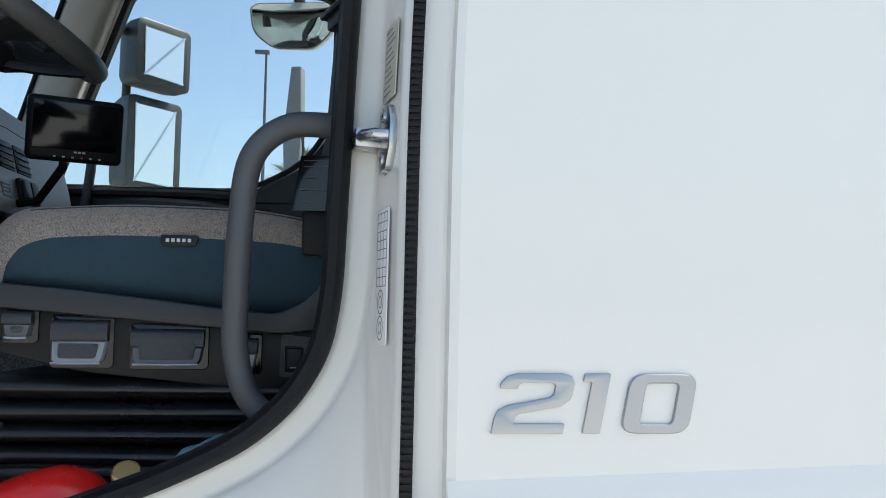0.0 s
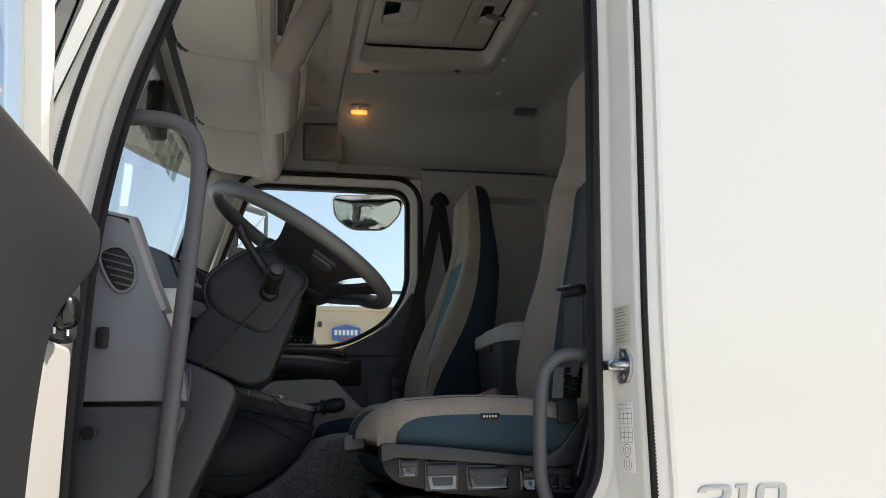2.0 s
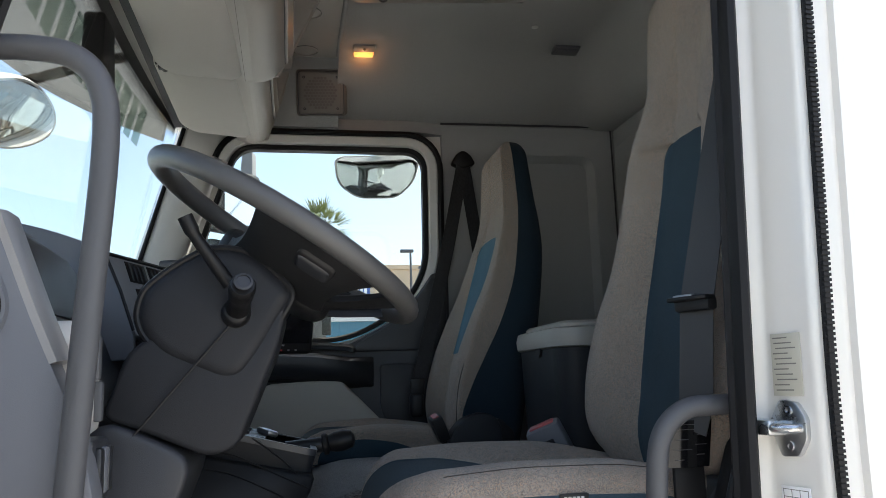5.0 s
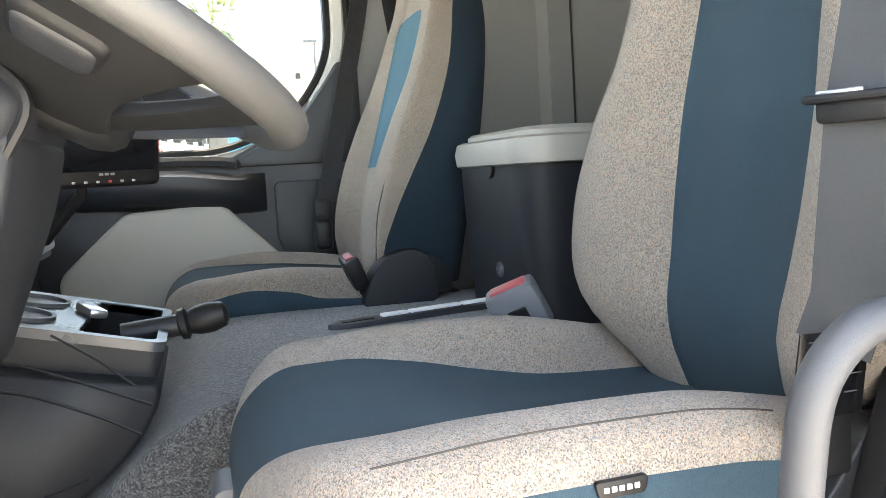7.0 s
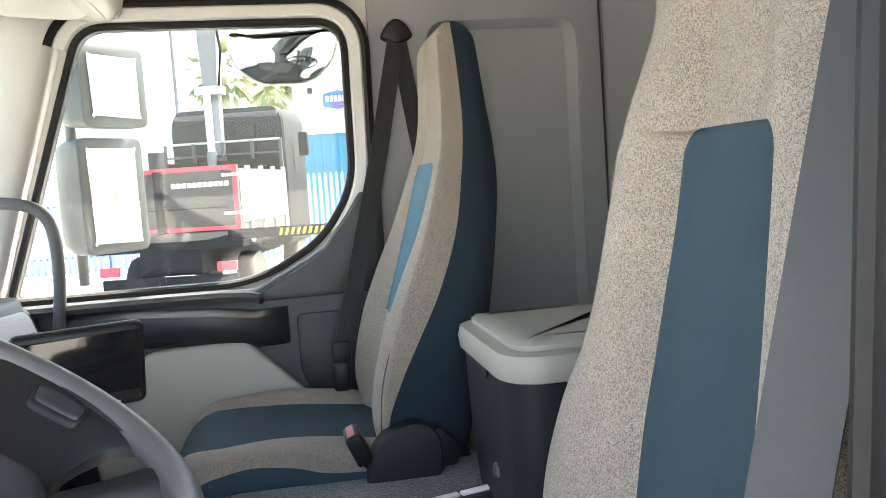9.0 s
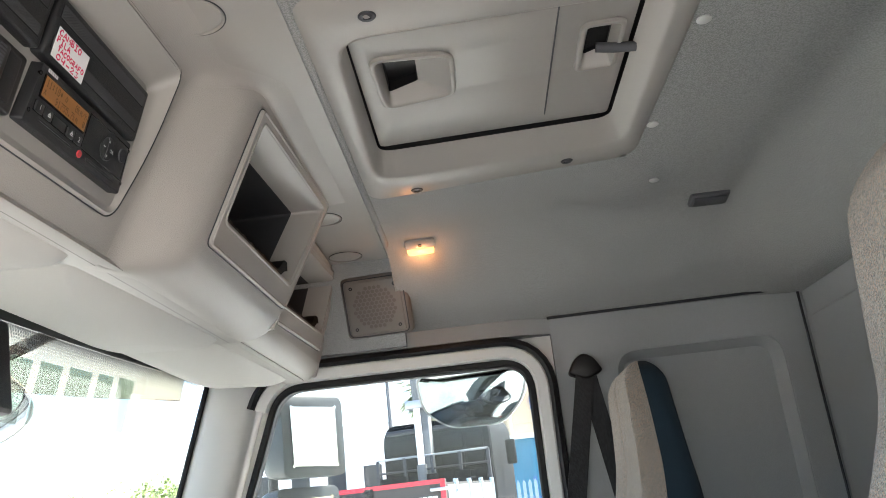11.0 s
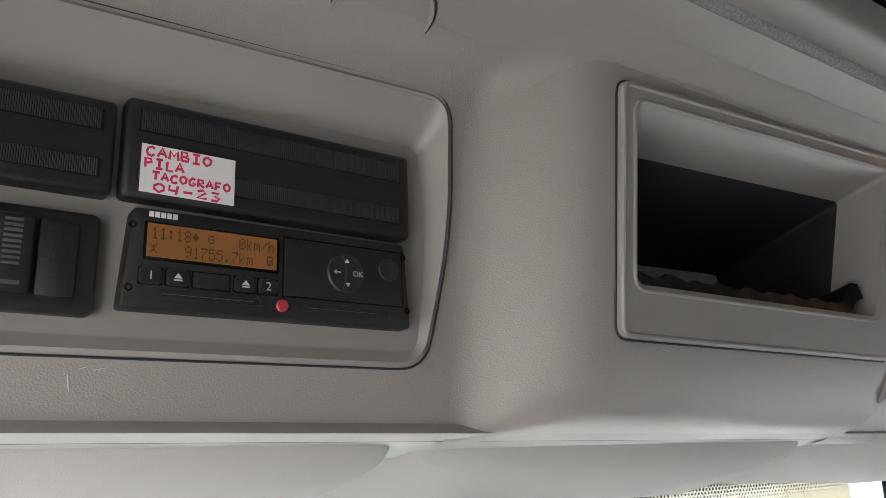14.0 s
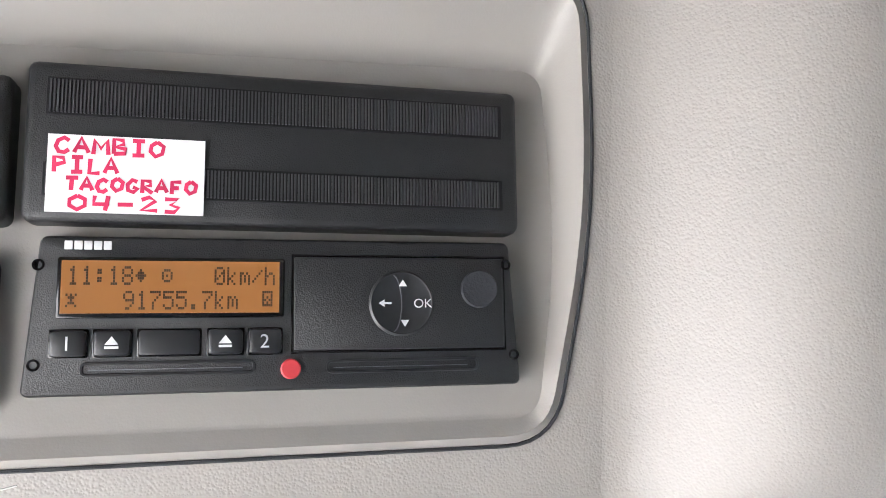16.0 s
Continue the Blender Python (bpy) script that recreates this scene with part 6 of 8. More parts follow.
def shelf(name, M, L, y0, y1, hole, rim, depth, label, slant=0.0):
    H, F = rounded(hole, 0.012, 5), rounded(rim, 0.012, 5)
    part(name, moved(plate([(y0, 0.034), (y1 + 0.12 * slant, 0.034), (y1 + slant, L), (y0, L)], [H], "z", -0.004, 0.0), M), WARM_GREY, oc, label, smooth=False)
    fr = part("shelf_frame", moved(soften(plate(F, [H], "z", 0.0005, 0.006), 0.0015, 1, 50), M), WARM_SMOOTH, oc, "smooth frame round an open shelf")
    part("frame_groove", sweep([M @ Vector((u, v, 0.0008)) for u, v in outset(F, 0.0012)], circle(0.0010, 6), loop=True, up=(1, 0, 0)), DARK_GREY, fr, "fine dark joint")
    part("frame_rim", sweep([M @ Vector((u, v, 0.0055)) for u, v in outset(F, -0.0028)], circle(0.0024, 8), loop=True, up=(1, 0, 0)), WARM_SMOOTH, fr, "raised outer rim")
    part("inner_rim", sweep([M @ Vector((u, v, 0.0058)) for u, v in outset(H, 0.0022)], circle(0.0020, 8), loop=True, up=(1, 0, 0)), WARM_SMOOTH, fr, "raised inner rim")
    front = [M @ Vector((u, v, 0.006)) for u, v in H]
    lip = [M @ Vector((u, v, 0.004)) for u, v in outset(H, -0.003)]
    deep = [q + Vector((-0.060, 0, 0)) for q in lip]
    sp = part("shelf_pocket", loft([front, lip, deep], caps=False), WARM_SMOOTH, oc, "shelf lining", angle=50)
    # behind the pale front 60 mm, depth shade is painted as dark grey
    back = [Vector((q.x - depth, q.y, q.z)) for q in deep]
    part("shelf_back", loft([deep, back], caps="end"), SHELF_DARK, oc, "inside of the shelf, painted dark as the shade of its depth")
    rnd = random.Random(name)
    rows_ = []
    (ya, va), (yb, vb) = hole[0], hole[1]
    for k in range(49):
        t = k / 48
        y = ya + 0.010 + (yb - ya - 0.016) * t
        v = va + (vb - va) * t + 0.004
        w = 0.003 * math.sin(k * 1.05) * math.sin(k * 0.23) + rnd.uniform(0, 0.003)
        up = 0.024 * ease((t - 0.90) / 0.10)
        p0, p1 = M @ Vector((y, v + up * 0.8, -0.006 - 0.5 * w)), M @ Vector((y, v + 0.010 + w + up, -0.012 - w))
        p2, p3 = p1 + Vector((-0.16, 0, 0.002)), p0 + Vector((-0.16, 0, -0.004))
        rows_.append([p0, p1, p2, p3])
    part("mat", loft(rows_), RUBBER, sp, "rumpled black rubber mat")
shelf("middle_face", M_B, LB_, 1.7815, 2.203, [(1.802, 0.080), (2.177, 0.083), (2.208, 0.252), (1.800, 0.236)], [(1.785, 0.038), (2.199, 0.040), (2.234, 0.270), (1.782, 0.252)], 0.2, "grained face of the middle box", 0.042)
shelf("passenger_face", M_C, LC, 2.226, 2.762, [(2.270, 0.086), (2.690, 0.100), (2.690, 0.238), (2.262, 0.222)], [(2.252, 0.046), (2.716, 0.060), (2.716, 0.258), (2.246, 0.240)], 0.14, "grained face over the passenger")
part("box_side", loft([[(x, yy, z) for x, z, yy in ((B0.x, B0.y, 2.203 + o), (B1.x, B1.y, 2.245 + o), (-0.62, 2.735, 2.245 + o), (-0.66, 2.458, 2.203 + o))] for o in (-0.008, 0.002)]), WARM_SMOOTH, oc, "end wall of the middle box")
RUN = [(1.0, 0), (1.3, 0), (1.60, 0), (1.676, 0), (1.683, 0.02), (1.692, 0.12), (1.706, 0.34), (1.728, 0.66), (1.750, 0.90), (1.765, 0.98), (1.782, 1.0), (2.0, 1.0), (2.243, 1.0)]
fil = []
for y, w in RUN:
    p, q = A0.lerp(B0, w), A1.lerp(B1, w)
    f = 0.90 if w < 0.5 else 0.90 + 0.04 * (w - 0.5)
    m_, k_ = p.lerp(q, f), (2.7135 - p.y) / (q.y - p.y)
    a, b, c = Vector((m_.x + 0.001, y, m_.y)), Vector((p.x + (q.x - p.x) * k_, y, 2.7135)), Vector((p.x + (q.x - p.x) * k_ + 0.036, y, 2.7132))
    fil.append([(1 - t) ** 2 * a + 2 * t * (1 - t) * b + t * t * c for t in [k / 7 for k in range(8)]] + [Vector((b.x + 0.012, y, 2.722)), Vector((b.x - 0.02, y, 2.70))])
part("top_fillet", loft(fil), WARM_GREY, oc, "rounded inner corner above the driver's face", angle=60)
part("underside", prism([(-0.70, 2.452), (-0.625, 2.448), (-0.633, 2.46), (-0.70, 2.464)], "y", 1.0, 2.74, 0.003), WARM_SMOOTH, oc, "lower edge of the console")
part("box_underside", loft([roll(y, B0, B1, 0.034, 0.050 + 0.02 * ease((y - 2.19) / 0.02)) for y in (1.782, 1.9, 2.05, 2.15, 2.19, 2.2075)], False, False), WARM_GREY, oc, "rounded lower edge of the middle box", angle=70)
part("passenger_underside", loft([roll(y, C0, C1, 0.034, 0.050) for y in (2.20, 2.3, 2.5, 2.65, 2.765)], False, False), WARM_GREY, oc, "rounded lower edge over the passenger", angle=70)
part("driver_end", prism([(A0.x, A0.y), (A1.x, A1.y), (-0.70, 2.735), (-0.70, 2.458)], "y", 0.985, 1.005, 0.004), WARM_SMOOTH, oc, "end wall of the console")
part("passenger_end", prism([(C0.x, C0.y), (C1.x, C1.y), (-0.70, 2.735), (-0.70, 2.458)], "y", 2.756, 2.770, 0.004), WARM_SMOOTH, oc, "end wall of the console")
trim = part("top_trim", box((-0.56, 1.0, 2.714), (-0.366, 2.70, 2.728), 0.006, 2), WARM_SMOOTH, oc, "smooth strip between console and headliner")
part("top_bead", tube([(-0.372, 1.0, 2.716), (-0.372, 1.9, 2.717), (-0.372, 2.62, 2.712)], 0.008, 10), HEADLINER, oc, "rounded cloth bead")
for x, y in ((-0.485, 1.574), (-0.478, 2.325), (-0.478, 2.600)):
    part("plug", lathe([(0.0392, -0.001), (0.0392, 0.0010), (0.0378, 0.0030), (0.0360, 0.0010), (0.0355, 0.0002), (0.033, 0.0012), (0, 0.0012)], (x, y, 2.7145), (0, 0, -1), 36), WARM_SMOOTH, trim, "round flush plug")
    part("plug_joint", sweep([(x + 0.0398 * math.cos(a), y + 0.0398 * math.sin(a), 2.7135) for a in [math.pi * k / 18 for k in range(36)]], circle(0.0009, 6), loop=True), DARK_GREY, trim, "fine round joint")

# cove beside the console, between window and headliner
rings = []
for x in (-0.70, -0.56, -0.48, -0.40, -0.365):
    rings.append([(x, 2.62, 2.733), (x, 2.655, 2.712), (x, 2.685, 2.675), (x, 2.715, 2.62), (x, 2.745, 2.56), (x, 2.770, 2.512), (x, 2.84, 2.505), (x, 2.88, 2.80)])
solo("side_cove", loft(rings), HEADLINER, "smooth grey cove above the passenger window", "trim", kind="structure")

# sun visors folded flat below the console
def visor(y0, y1, skew):
    """A padded visor: y0 and y1 along its rear edge, its ends slanting by skew towards the windscreen."""
    v = thing("sun_visor", (-0.75, (y0 + y1) / 2, 2.45), "pale grey padded sun visor folded up under the overhead console", "sun visor", group="sun visors")
    xa, xb = -0.650, -0.878
    O = rounded([(xa, y0), (xa, y1), (xb + 0.012, y1 + skew), (xb, y0 + skew)], [0.016, 0.022, 0.050, 0.026], 7)
    def lift(x):
        t = (x - xa) / (xb - xa)
        return 2.4590 + 0.006 * t - 0.020 * math.sin(math.pi * min(1.0, max(0.0, t)) ** 0.85)
    rings = []
    cx, cy = (xa + xb) / 2, (y0 + y1 + skew) / 2
    for fx_, fy_, h in ((0.95, 0.98, 0.026), (0.995, 0.998, 0.021), (1.0, 1.0, 0.012), (0.995, 0.9985, 0.005), (0.98, 0.994, 0.0005), (0.95, 0.984, -0.003), (0.90, 0.965, -0.0055), (0.75, 0.88, -0.0085), (0.40, 0.50, -0.0100)):
        rings.append([(cx + (x - cx) * fx_, cy + (y - cy) * fy_, lift(cx + (x - cx) * fx_) + h + 0.006 - 0.012 * (y - y0) / (y1 - y0)) for x, y in O])
    part("panel", loft(rings), VISOR_GREY, v, angle=70)
    hx = xb + 0.030
    part("hinge", lathe([(0.009, 0), (0.009, 0.030), (0.006, 0.034), (0, 0.034)], (hx, y1 + skew - 0.012, lift(hx) + 0.003), (0, 1, 0), 12), BLACK, v, "dark hinge pin")
    part("hinge_block", box((hx - 0.016, y1 + skew - 0.004, lift(hx) - 0.004), (hx + 0.018, y1 + skew + 0.016, lift(hx) + 0.016), 0.005, 2), DARK_GREY, v, "dark hinge block")
    part("clip", box((hx - 0.010, y0 + skew - 0.002, lift(hx)), (hx + 0.012, y0 + skew + 0.022, lift(hx) + 0.014), 0.004), VISOR_GREY, v, "pale hinge clip")
visor(1.03, 1.640, -0.030)
visor(1.656, 2.178, -0.030)
visor(2.194, 2.690, -0.060)
# black tube added to paint the shadow line between visors and console
part("visor_shadow_line", tube([(-0.6470, 1.03, 2.4530), (-0.6470, 1.9, 2.4530), (-0.6470, 2.70, 2.4530)], 0.0040, 8), BLACK, oc, "black strip that paints the shadow line behind the visors")
# black strips put the shadow between neighbouring visors into colour
for y in (1.648, 2.186):
    part("visor_gap_shade", prism([(-0.650, y - 0.014), (-0.650, y + 0.014), (-0.870, y - 0.016), (-0.870, y - 0.044)], "z", 2.4655, 2.4685), BLACK, oc, "black strip that paints the shadow between two visors", smooth=False)
# dark slab added above the visors so their gaps look shaded
part("visor_shade_slab", box((-0.90, 1.0, 2.487), (-0.64, 2.74, 2.493), 0.0), DARK_GREY, oc, "dark slab added as shade above the visors")

# instruments in the recess: two blank boxes, switch panel, tachograph
def slot_pose(y, z, proud):
    p = inner((y, z))
    return axes(p, (0, 1, 0), (0.28, 0, 1)) @ Matrix.Translation((0, 0, proud))
def din_box(name, y0, y1, z0, z1, label):
    ob = thing(name, inner(((y0 + y1) / 2, z0)), label, "storage box")
    M = slot_pose(y0, z0, 0)
    w, h = y1 - y0, (z1 - z0) * 1.038
    part("face", box((0, 0, -0.02), (w, h, 0.014), 0.004, 3, m=M), INSTR_BLACK, ob, "black moulded front")
    for v0, v1 in ((0.17, 0.345), (0.67, 0.875)):
        bed = part("band_bed", box((0.008, h * v0 - 0.0012, 0.0136), (w - 0.008, h * v1 + 0.0012, 0.01425), 0.0006, 1, m=M), BLACK, ob, "sunk dark bed of a band", smooth=False)
        bm = bmesh.new()
        n = 132
        for k in range(n):
            u = 0.0095 + (w - 0.019) * k / n
            box((u, h * v0, 0.0138), (u + 0.00075, h * v1, 0.0153), 0, m=M, bm=bm)
        tagged(part("rib_band", bm, INSTR_RIB, bed, "band of fine upright ribs", smooth=False), "band of fine upright ribs", kind="stuff")
    return ob, M, w, h
din_box("blank_box", 1.213, 1.4115, 2.5870, 2.6470, "empty black slot box with ribbed bands")
ob, M, w, h = din_box("blank_box", 1.4165, 1.6290, 2.5882, 2.6535, "black slot box with ribbed bands and a handwritten note")
nt_ = thing("note", M @ Vector((0.011, 0.003, 0.015)), "white paper note handwritten in red ink on the slot box", "note")
part("paper", box((0.0100, 0.0035, 0.0155), (0.0715, 0.0358, 0.0159), 0, m=M), PAPER, nt_, smooth=False)
def pen(strokes, u, v, w_, h_, bm):
    """Marker strokes in a box of width w_ and height h_."""
    for st in strokes:
        pts = [M @ Vector((u + a * w_, v + b * h_, 0.0160)) for a, b in st]
        sweep(pts, [(-0.00085, -0.00004), (0.00085, -0.00004), (0.00085, 0.00006), (-0.00085, 0.00006)], bm, up=M.to_3x3() @ Vector((0, 0, 1)))
LET = {
    "C": [[(0.9, 0.8), (0.6, 1), (0.2, 0.8), (0.05, 0.4), (0.25, 0.05), (0.6, 0.0), (0.9, 0.2)]],
    "A": [[(0, 0), (0.45, 1), (0.95, 0)], [(0.15, 0.35), (0.8, 0.35)]],
    "M": [[(0, 0), (0.1, 1), (0.5, 0.4), (0.9, 1), (1, 0)]],
    "B": [[(0.1, 0), (0.1, 1), (0.7, 0.95), (0.75, 0.65), (0.15, 0.5), (0.9, 0.35), (0.85, 0.05), (0.1, 0)]],
    "I": [[(0.1, 1), (0.9, 1)], [(0.5, 1), (0.5, 0)], [(0.1, 0), (0.9, 0.02)]],
    "O": [[(0.5, 1), (0.12, 0.75), (0.05, 0.35), (0.4, 0), (0.85, 0.2), (0.95, 0.7), (0.5, 1)]],
    "P": [[(0.12, 0), (0.1, 1), (0.75, 0.95), (0.85, 0.65), (0.15, 0.45)]],
    "L": [[(0.2, 1), (0.15, 0.03), (0.9, 0.05)]],
    "T": [[(0, 0.98), (1, 1)], [(0.5, 1), (0.45, 0)]],
    "G": [[(0.9, 0.85), (0.5, 1), (0.1, 0.6), (0.15, 0.15), (0.6, 0), (0.95, 0.3), (0.55, 0.4)]],
    "R": [[(0.1, 0), (0.1, 1), (0.75, 0.95), (0.8, 0.6), (0.15, 0.5), (0.95, 0)]],
    "F": [[(0.9, 1), (0.12, 0.98), (0.1, 0)], [(0.12, 0.5), (0.7, 0.5)]],
    "0": [[(0.5, 1), (0.1, 0.7), (0.1, 0.3), (0.5, 0), (0.9, 0.3), (0.9, 0.75), (0.5, 1)]],
    "4": [[(0.15, 1), (0.1, 0.4), (0.9, 0.4)], [(0.85, 1), (0.7, -0.05)]],
    "2": [[(0.1, 0.8), (0.5, 1), (0.85, 0.75), (0.1, 0.05), (0.95, 0.05)]],
    "3": [[(0.1, 0.95), (0.8, 0.95), (0.4, 0.55), (0.85, 0.35), (0.6, 0.02), (0.1, 0.05)]],
    "-": [[(0.1, 0.5), (0.9, 0.52)]],
}
for txt, u, v, pitch, hh in (("CAMBIO", 0.0128, 0.0282, 0.0073, 0.0062), ("PILA", 0.0122, 0.0200, 0.0066, 0.0062), ("TACOGRAFO", 0.0175, 0.0126, 0.0058, 0.0052), ("04-23", 0.0185, 0.0046, 0.0092, 0.0058)):
    bm = bmesh.new()
    for k, ch in enumerate(txt):
        pen(LET[ch], u + k * pitch, v + 0.0003 * math.sin(k * 2.4), pitch * 0.80, hh, bm)
    part("handwriting", bm, RED_INK, nt_, "red handwritten letters", smooth=False)

tc_ = thing("tachograph", inner((1.50, 2.519)), "black digital tachograph with an amber display and red button", "tachograph")
M = axes(inner((1.4212, 2.5203)), (0, 1, 0.008), (0.28, -0.008, 1)) @ Matrix.Diagonal((1.033, 1.01, 1, 1))
W, H = 0.2005, 0.0640
OUTL = rounded([(-0.001, 0.0), (W, 0.0), (W - 0.004, H), (0.004, H)], 0.0035, 4)
part("face", moved(loft([[(u, v, q) for u, v in outset(OUTL, o)] for o, q in ((0, -0.02), (0, 0.0115), (-0.0008, 0.0130), (-0.0022, 0.0136))]), M), INSTR_BLACK, tc_, "black moulded front")
dp_ = part("display_frame", box((0.0108, 0.0305, 0.012), (0.0980, 0.0555, 0.0146), 0.002, 2, m=M), BLACK_GLOSS, tc_, "glossy display frame")
part("display", box((0.0126, 0.0326, 0.0140), (0.0958, 0.0539, 0.01505), 0.0, m=M), LCD, dp_, "amber liquid crystal display", smooth=False)
# dot-matrix figures, five by seven dots
DOT = {"0": "0e11131519110e", "1": "040c040404040e", "2": "0e11010204081f", "3": "1f02040201110e", "5": "1f101e0101110e", "7": "1f010204080808", "8": "0e11110e11110e", "9": "0e11110f01020c", ":": "000c0c000c0c00", ".": "00000000000c0c", "k": "10101214181412", "m": "00001a15151511", "/": "00010204081000", "h": "10101619111111", "o": "000e1115110e00", "*": "00150e040e1100", "q": "1f11151b151f00", "e": "00040e1f0e0400"}
MD = M @ Matrix.Translation((0, 0, 0.0152))
def dots(txt, u, v, bm, px_=0.00088):
    for k, ch in enumerate(txt):
        if ch == " ":
            continue
        g = DOT[ch]
        for r in range(7):
            bits = int(g[2 * r:2 * r + 2], 16)
            for c_ in range(5):
                if bits >> (4 - c_) & 1:
                    a, b_ = u + (k * 6 + c_) * px_ * 0.94, v + (6 - r) * px_ * 1.25
                    bm.faces.new([bm.verts.new(MD @ Vector(q)) for q in ((a, b_, 0), (a + px_ * 0.86, b_, 0), (a + px_ * 0.86, b_ + px_ * 1.15, 0), (a, b_ + px_ * 1.15, 0))])
for txt, u, v in (("11:18e o", 0.0150, 0.0440), ("0km/h", 0.0700, 0.0440), ("91755.7km", 0.0355, 0.0340), ("*", 0.0145, 0.0340), ("q", 0.0890, 0.0340)):
    bm = bmesh.new()
    dots(txt, u, v, bm)
    tagged(part("readout", bm, LCD_INK, dp_, "dark dot-matrix characters", smooth=False), "dark dot-matrix characters", kind="stuff")
for k in range(5):
    part("mark", box((0.0131 + k * 0.0036, 0.0584, 0.0134), (0.0161 + k * 0.0036, 0.0620, 0.0139), 0.0002, 1, m=M), WHITE_PRINT, tc_, "white maker's mark")
M0 = M @ Matrix.Translation((0, 0, 0.0164))
for u, wd, txt in ((0.0092, 0.0135, "1"), (0.0250, 0.0139, ""), (0.0414, 0.0236, None), (0.0678, 0.0138, ""), (0.0837, 0.0133, "2")):
    part("key_well", box((u - 0.0006, 0.0148, 0.012), (u + wd + 0.0006, 0.0266, 0.0142), 0.0018, 2, m=M), BLACK_GLOSS, tc_, "dark gap round a key")
    kb = part("key", box((u, 0.0155, 0.012), (u + wd, 0.0260, 0.0162 if txt is not None else 0.0146), 0.0018, 2, m=M), INSTR_EDGE, tc_, "black push key")
    if txt:
        part("figure", writing(txt, 0.0080, M0 @ Matrix.Translation((u + wd / 2 - 0.0022, 0.0180, 0)), 0.00005), WHITE_PRINT, kb, "white figure", smooth=False)
    elif txt == "":
        b = prism([(-0.0026, 0), (0.0026, 0), (0, 0.0034)], "z", 0, 0.0001, m=M0 @ Matrix.Translation((u + wd / 2, 0.0200, 0)))
        box((-0.0026, -0.0016, 0), (0.0026, -0.0006, 0.0001), 0, m=M0 @ Matrix.Translation((u + wd / 2, 0.0200, 0)), bm=b)
        part("eject_sign", b, WHITE_PRINT, kb, "white eject sign", smooth=False)
for u0, u1, v0, v1 in ((0.0208, 0.0861, 0.0081, 0.0127), (0.1157, 0.1804, 0.0072, 0.0119)):
    sl_ = part("card_slot", moved(loft([[(u, v, q) for u, v in outset(rounded([(u0, v0), (u1, v0), (u1, v1), (u0, v1)], 0.0022, 4), o)] for o, q in ((0.0008, 0.0130), (0.0004, 0.0142), (-0.0004, 0.0142), (-0.0010, 0.0128))], caps="end"), M), INSTR_EDGE, tc_, "slot for a driver card")
    # silver bar paints the highlight along the slot's lower side
    part("slot_highlight", box((u0 + 0.002, v0 + 0.0014, 0.0126), (u1 - 0.004, v0 + 0.0026, 0.0136), 0.0005, 1, m=M), SILVER, sl_)
part("red_button", lathe([(0.0043, 0), (0.0043, 0.0016), (0.0037, 0.0022), (0, 0.0022)], M @ Vector((0.1007, 0.0090, 0.013)), M.to_3x3() @ Vector((0, 0, 1)), 24), RED_PLASTIC, tc_, "round red button")
dr = part("paper_drawer", box((0.1017, 0.0165, 0.012), (0.1928, 0.0563, 0.0144), 0.0012, 2, m=M), INSTR_BLACK, tc_, "square drawer front")
part("drawer_gap", sweep([M @ Vector(q) for q in ((0.1010, 0.0570, 0.0136), (0.1935, 0.0570, 0.0136), (0.1935, 0.0158, 0.0136), (0.1010, 0.0158, 0.0136))], circle(0.0006, 6), loop=True, up=(1, 0, 0)), BLACK_GLOSS, dr, "dark gap round the drawer")
pad = part("menu_pad", lathe([(0.0145, 0), (0.0145, 0.0010), (0.0136, 0.0018), (0.0130, 0.0014), (0, 0.0016)], M @ Vector((0.147, 0.0363, 0.0142)), M.to_3x3() @ Vector((0, 0, 1)), 32), INSTR_EDGE, dr, "round menu pad")
MP = M @ Matrix.Translation((0.147, 0.0363, 0.0160))
part("ok_sign", writing("OK", 0.0056, MP @ Matrix.Translation((0.0050, -0.0020, 0)), 0.00004), WHITE_PRINT, pad, "white letters", smooth=False)
part("up_sign", prism([(-0.0018, 0), (0.0018, 0), (0, 0.0030)], "z", 0, 0.0001, m=MP @ Matrix.Translation((0.0005, 0.0073, 0))), WHITE_PRINT, pad, "white arrow head", smooth=False)
part("down_sign", prism([(-0.0018, 0), (0, -0.0030), (0.0018, 0)], "z", 0, 0.0001, m=MP @ Matrix.Translation((0.0012, -0.0073, 0))), WHITE_PRINT, pad, "white arrow head", smooth=False)
b = box((-0.0085, -0.0004, 0), (-0.0045, 0.0004, 0.0001), 0, m=MP)
prism([(-0.0100, 0), (-0.0075, 0.0016), (-0.0075, -0.0016)], "z", 0, 0.0001, m=MP, bm=b)
part("back_sign", b, WHITE_PRINT, pad, "white arrow", smooth=False)
part("arc", tube([MP @ Vector((-0.0040 + 0.0040 * math.cos(a), 0.0125 * math.sin(a), -0.0002)) for a in [-1.4 + 0.28 * k for k in range(11)]], 0.0003, 5), MID_GREY, pad)
part("round_button", lathe([(0.0086, 0), (0.0086, 0.001), (0.0080, 0.0018), (0.0074, 0.0016), (0, 0.0020)], M @ Vector((0.1817, 0.0426, 0.0142)), M.to_3x3() @ Vector((0, 0, 1)), 28), DARK_GREY, dr, "round blank button")
for u, v in ((0.0040, 0.0521), (0.0038, 0.0125), (0.1945, 0.0537), (0.1972, 0.0132)):
    part("screw_hole", lathe([(0.0024, 0), (0.0024, 0.0009), (0.0015, 0.0009), (0.0015, -0.002), (0, -0.002)], M @ Vector((u, v, 0.0130)), M.to_3x3() @ Vector((0, 0, 1)), 14), BLACK_GLOSS, tc_, "small round screw hole")

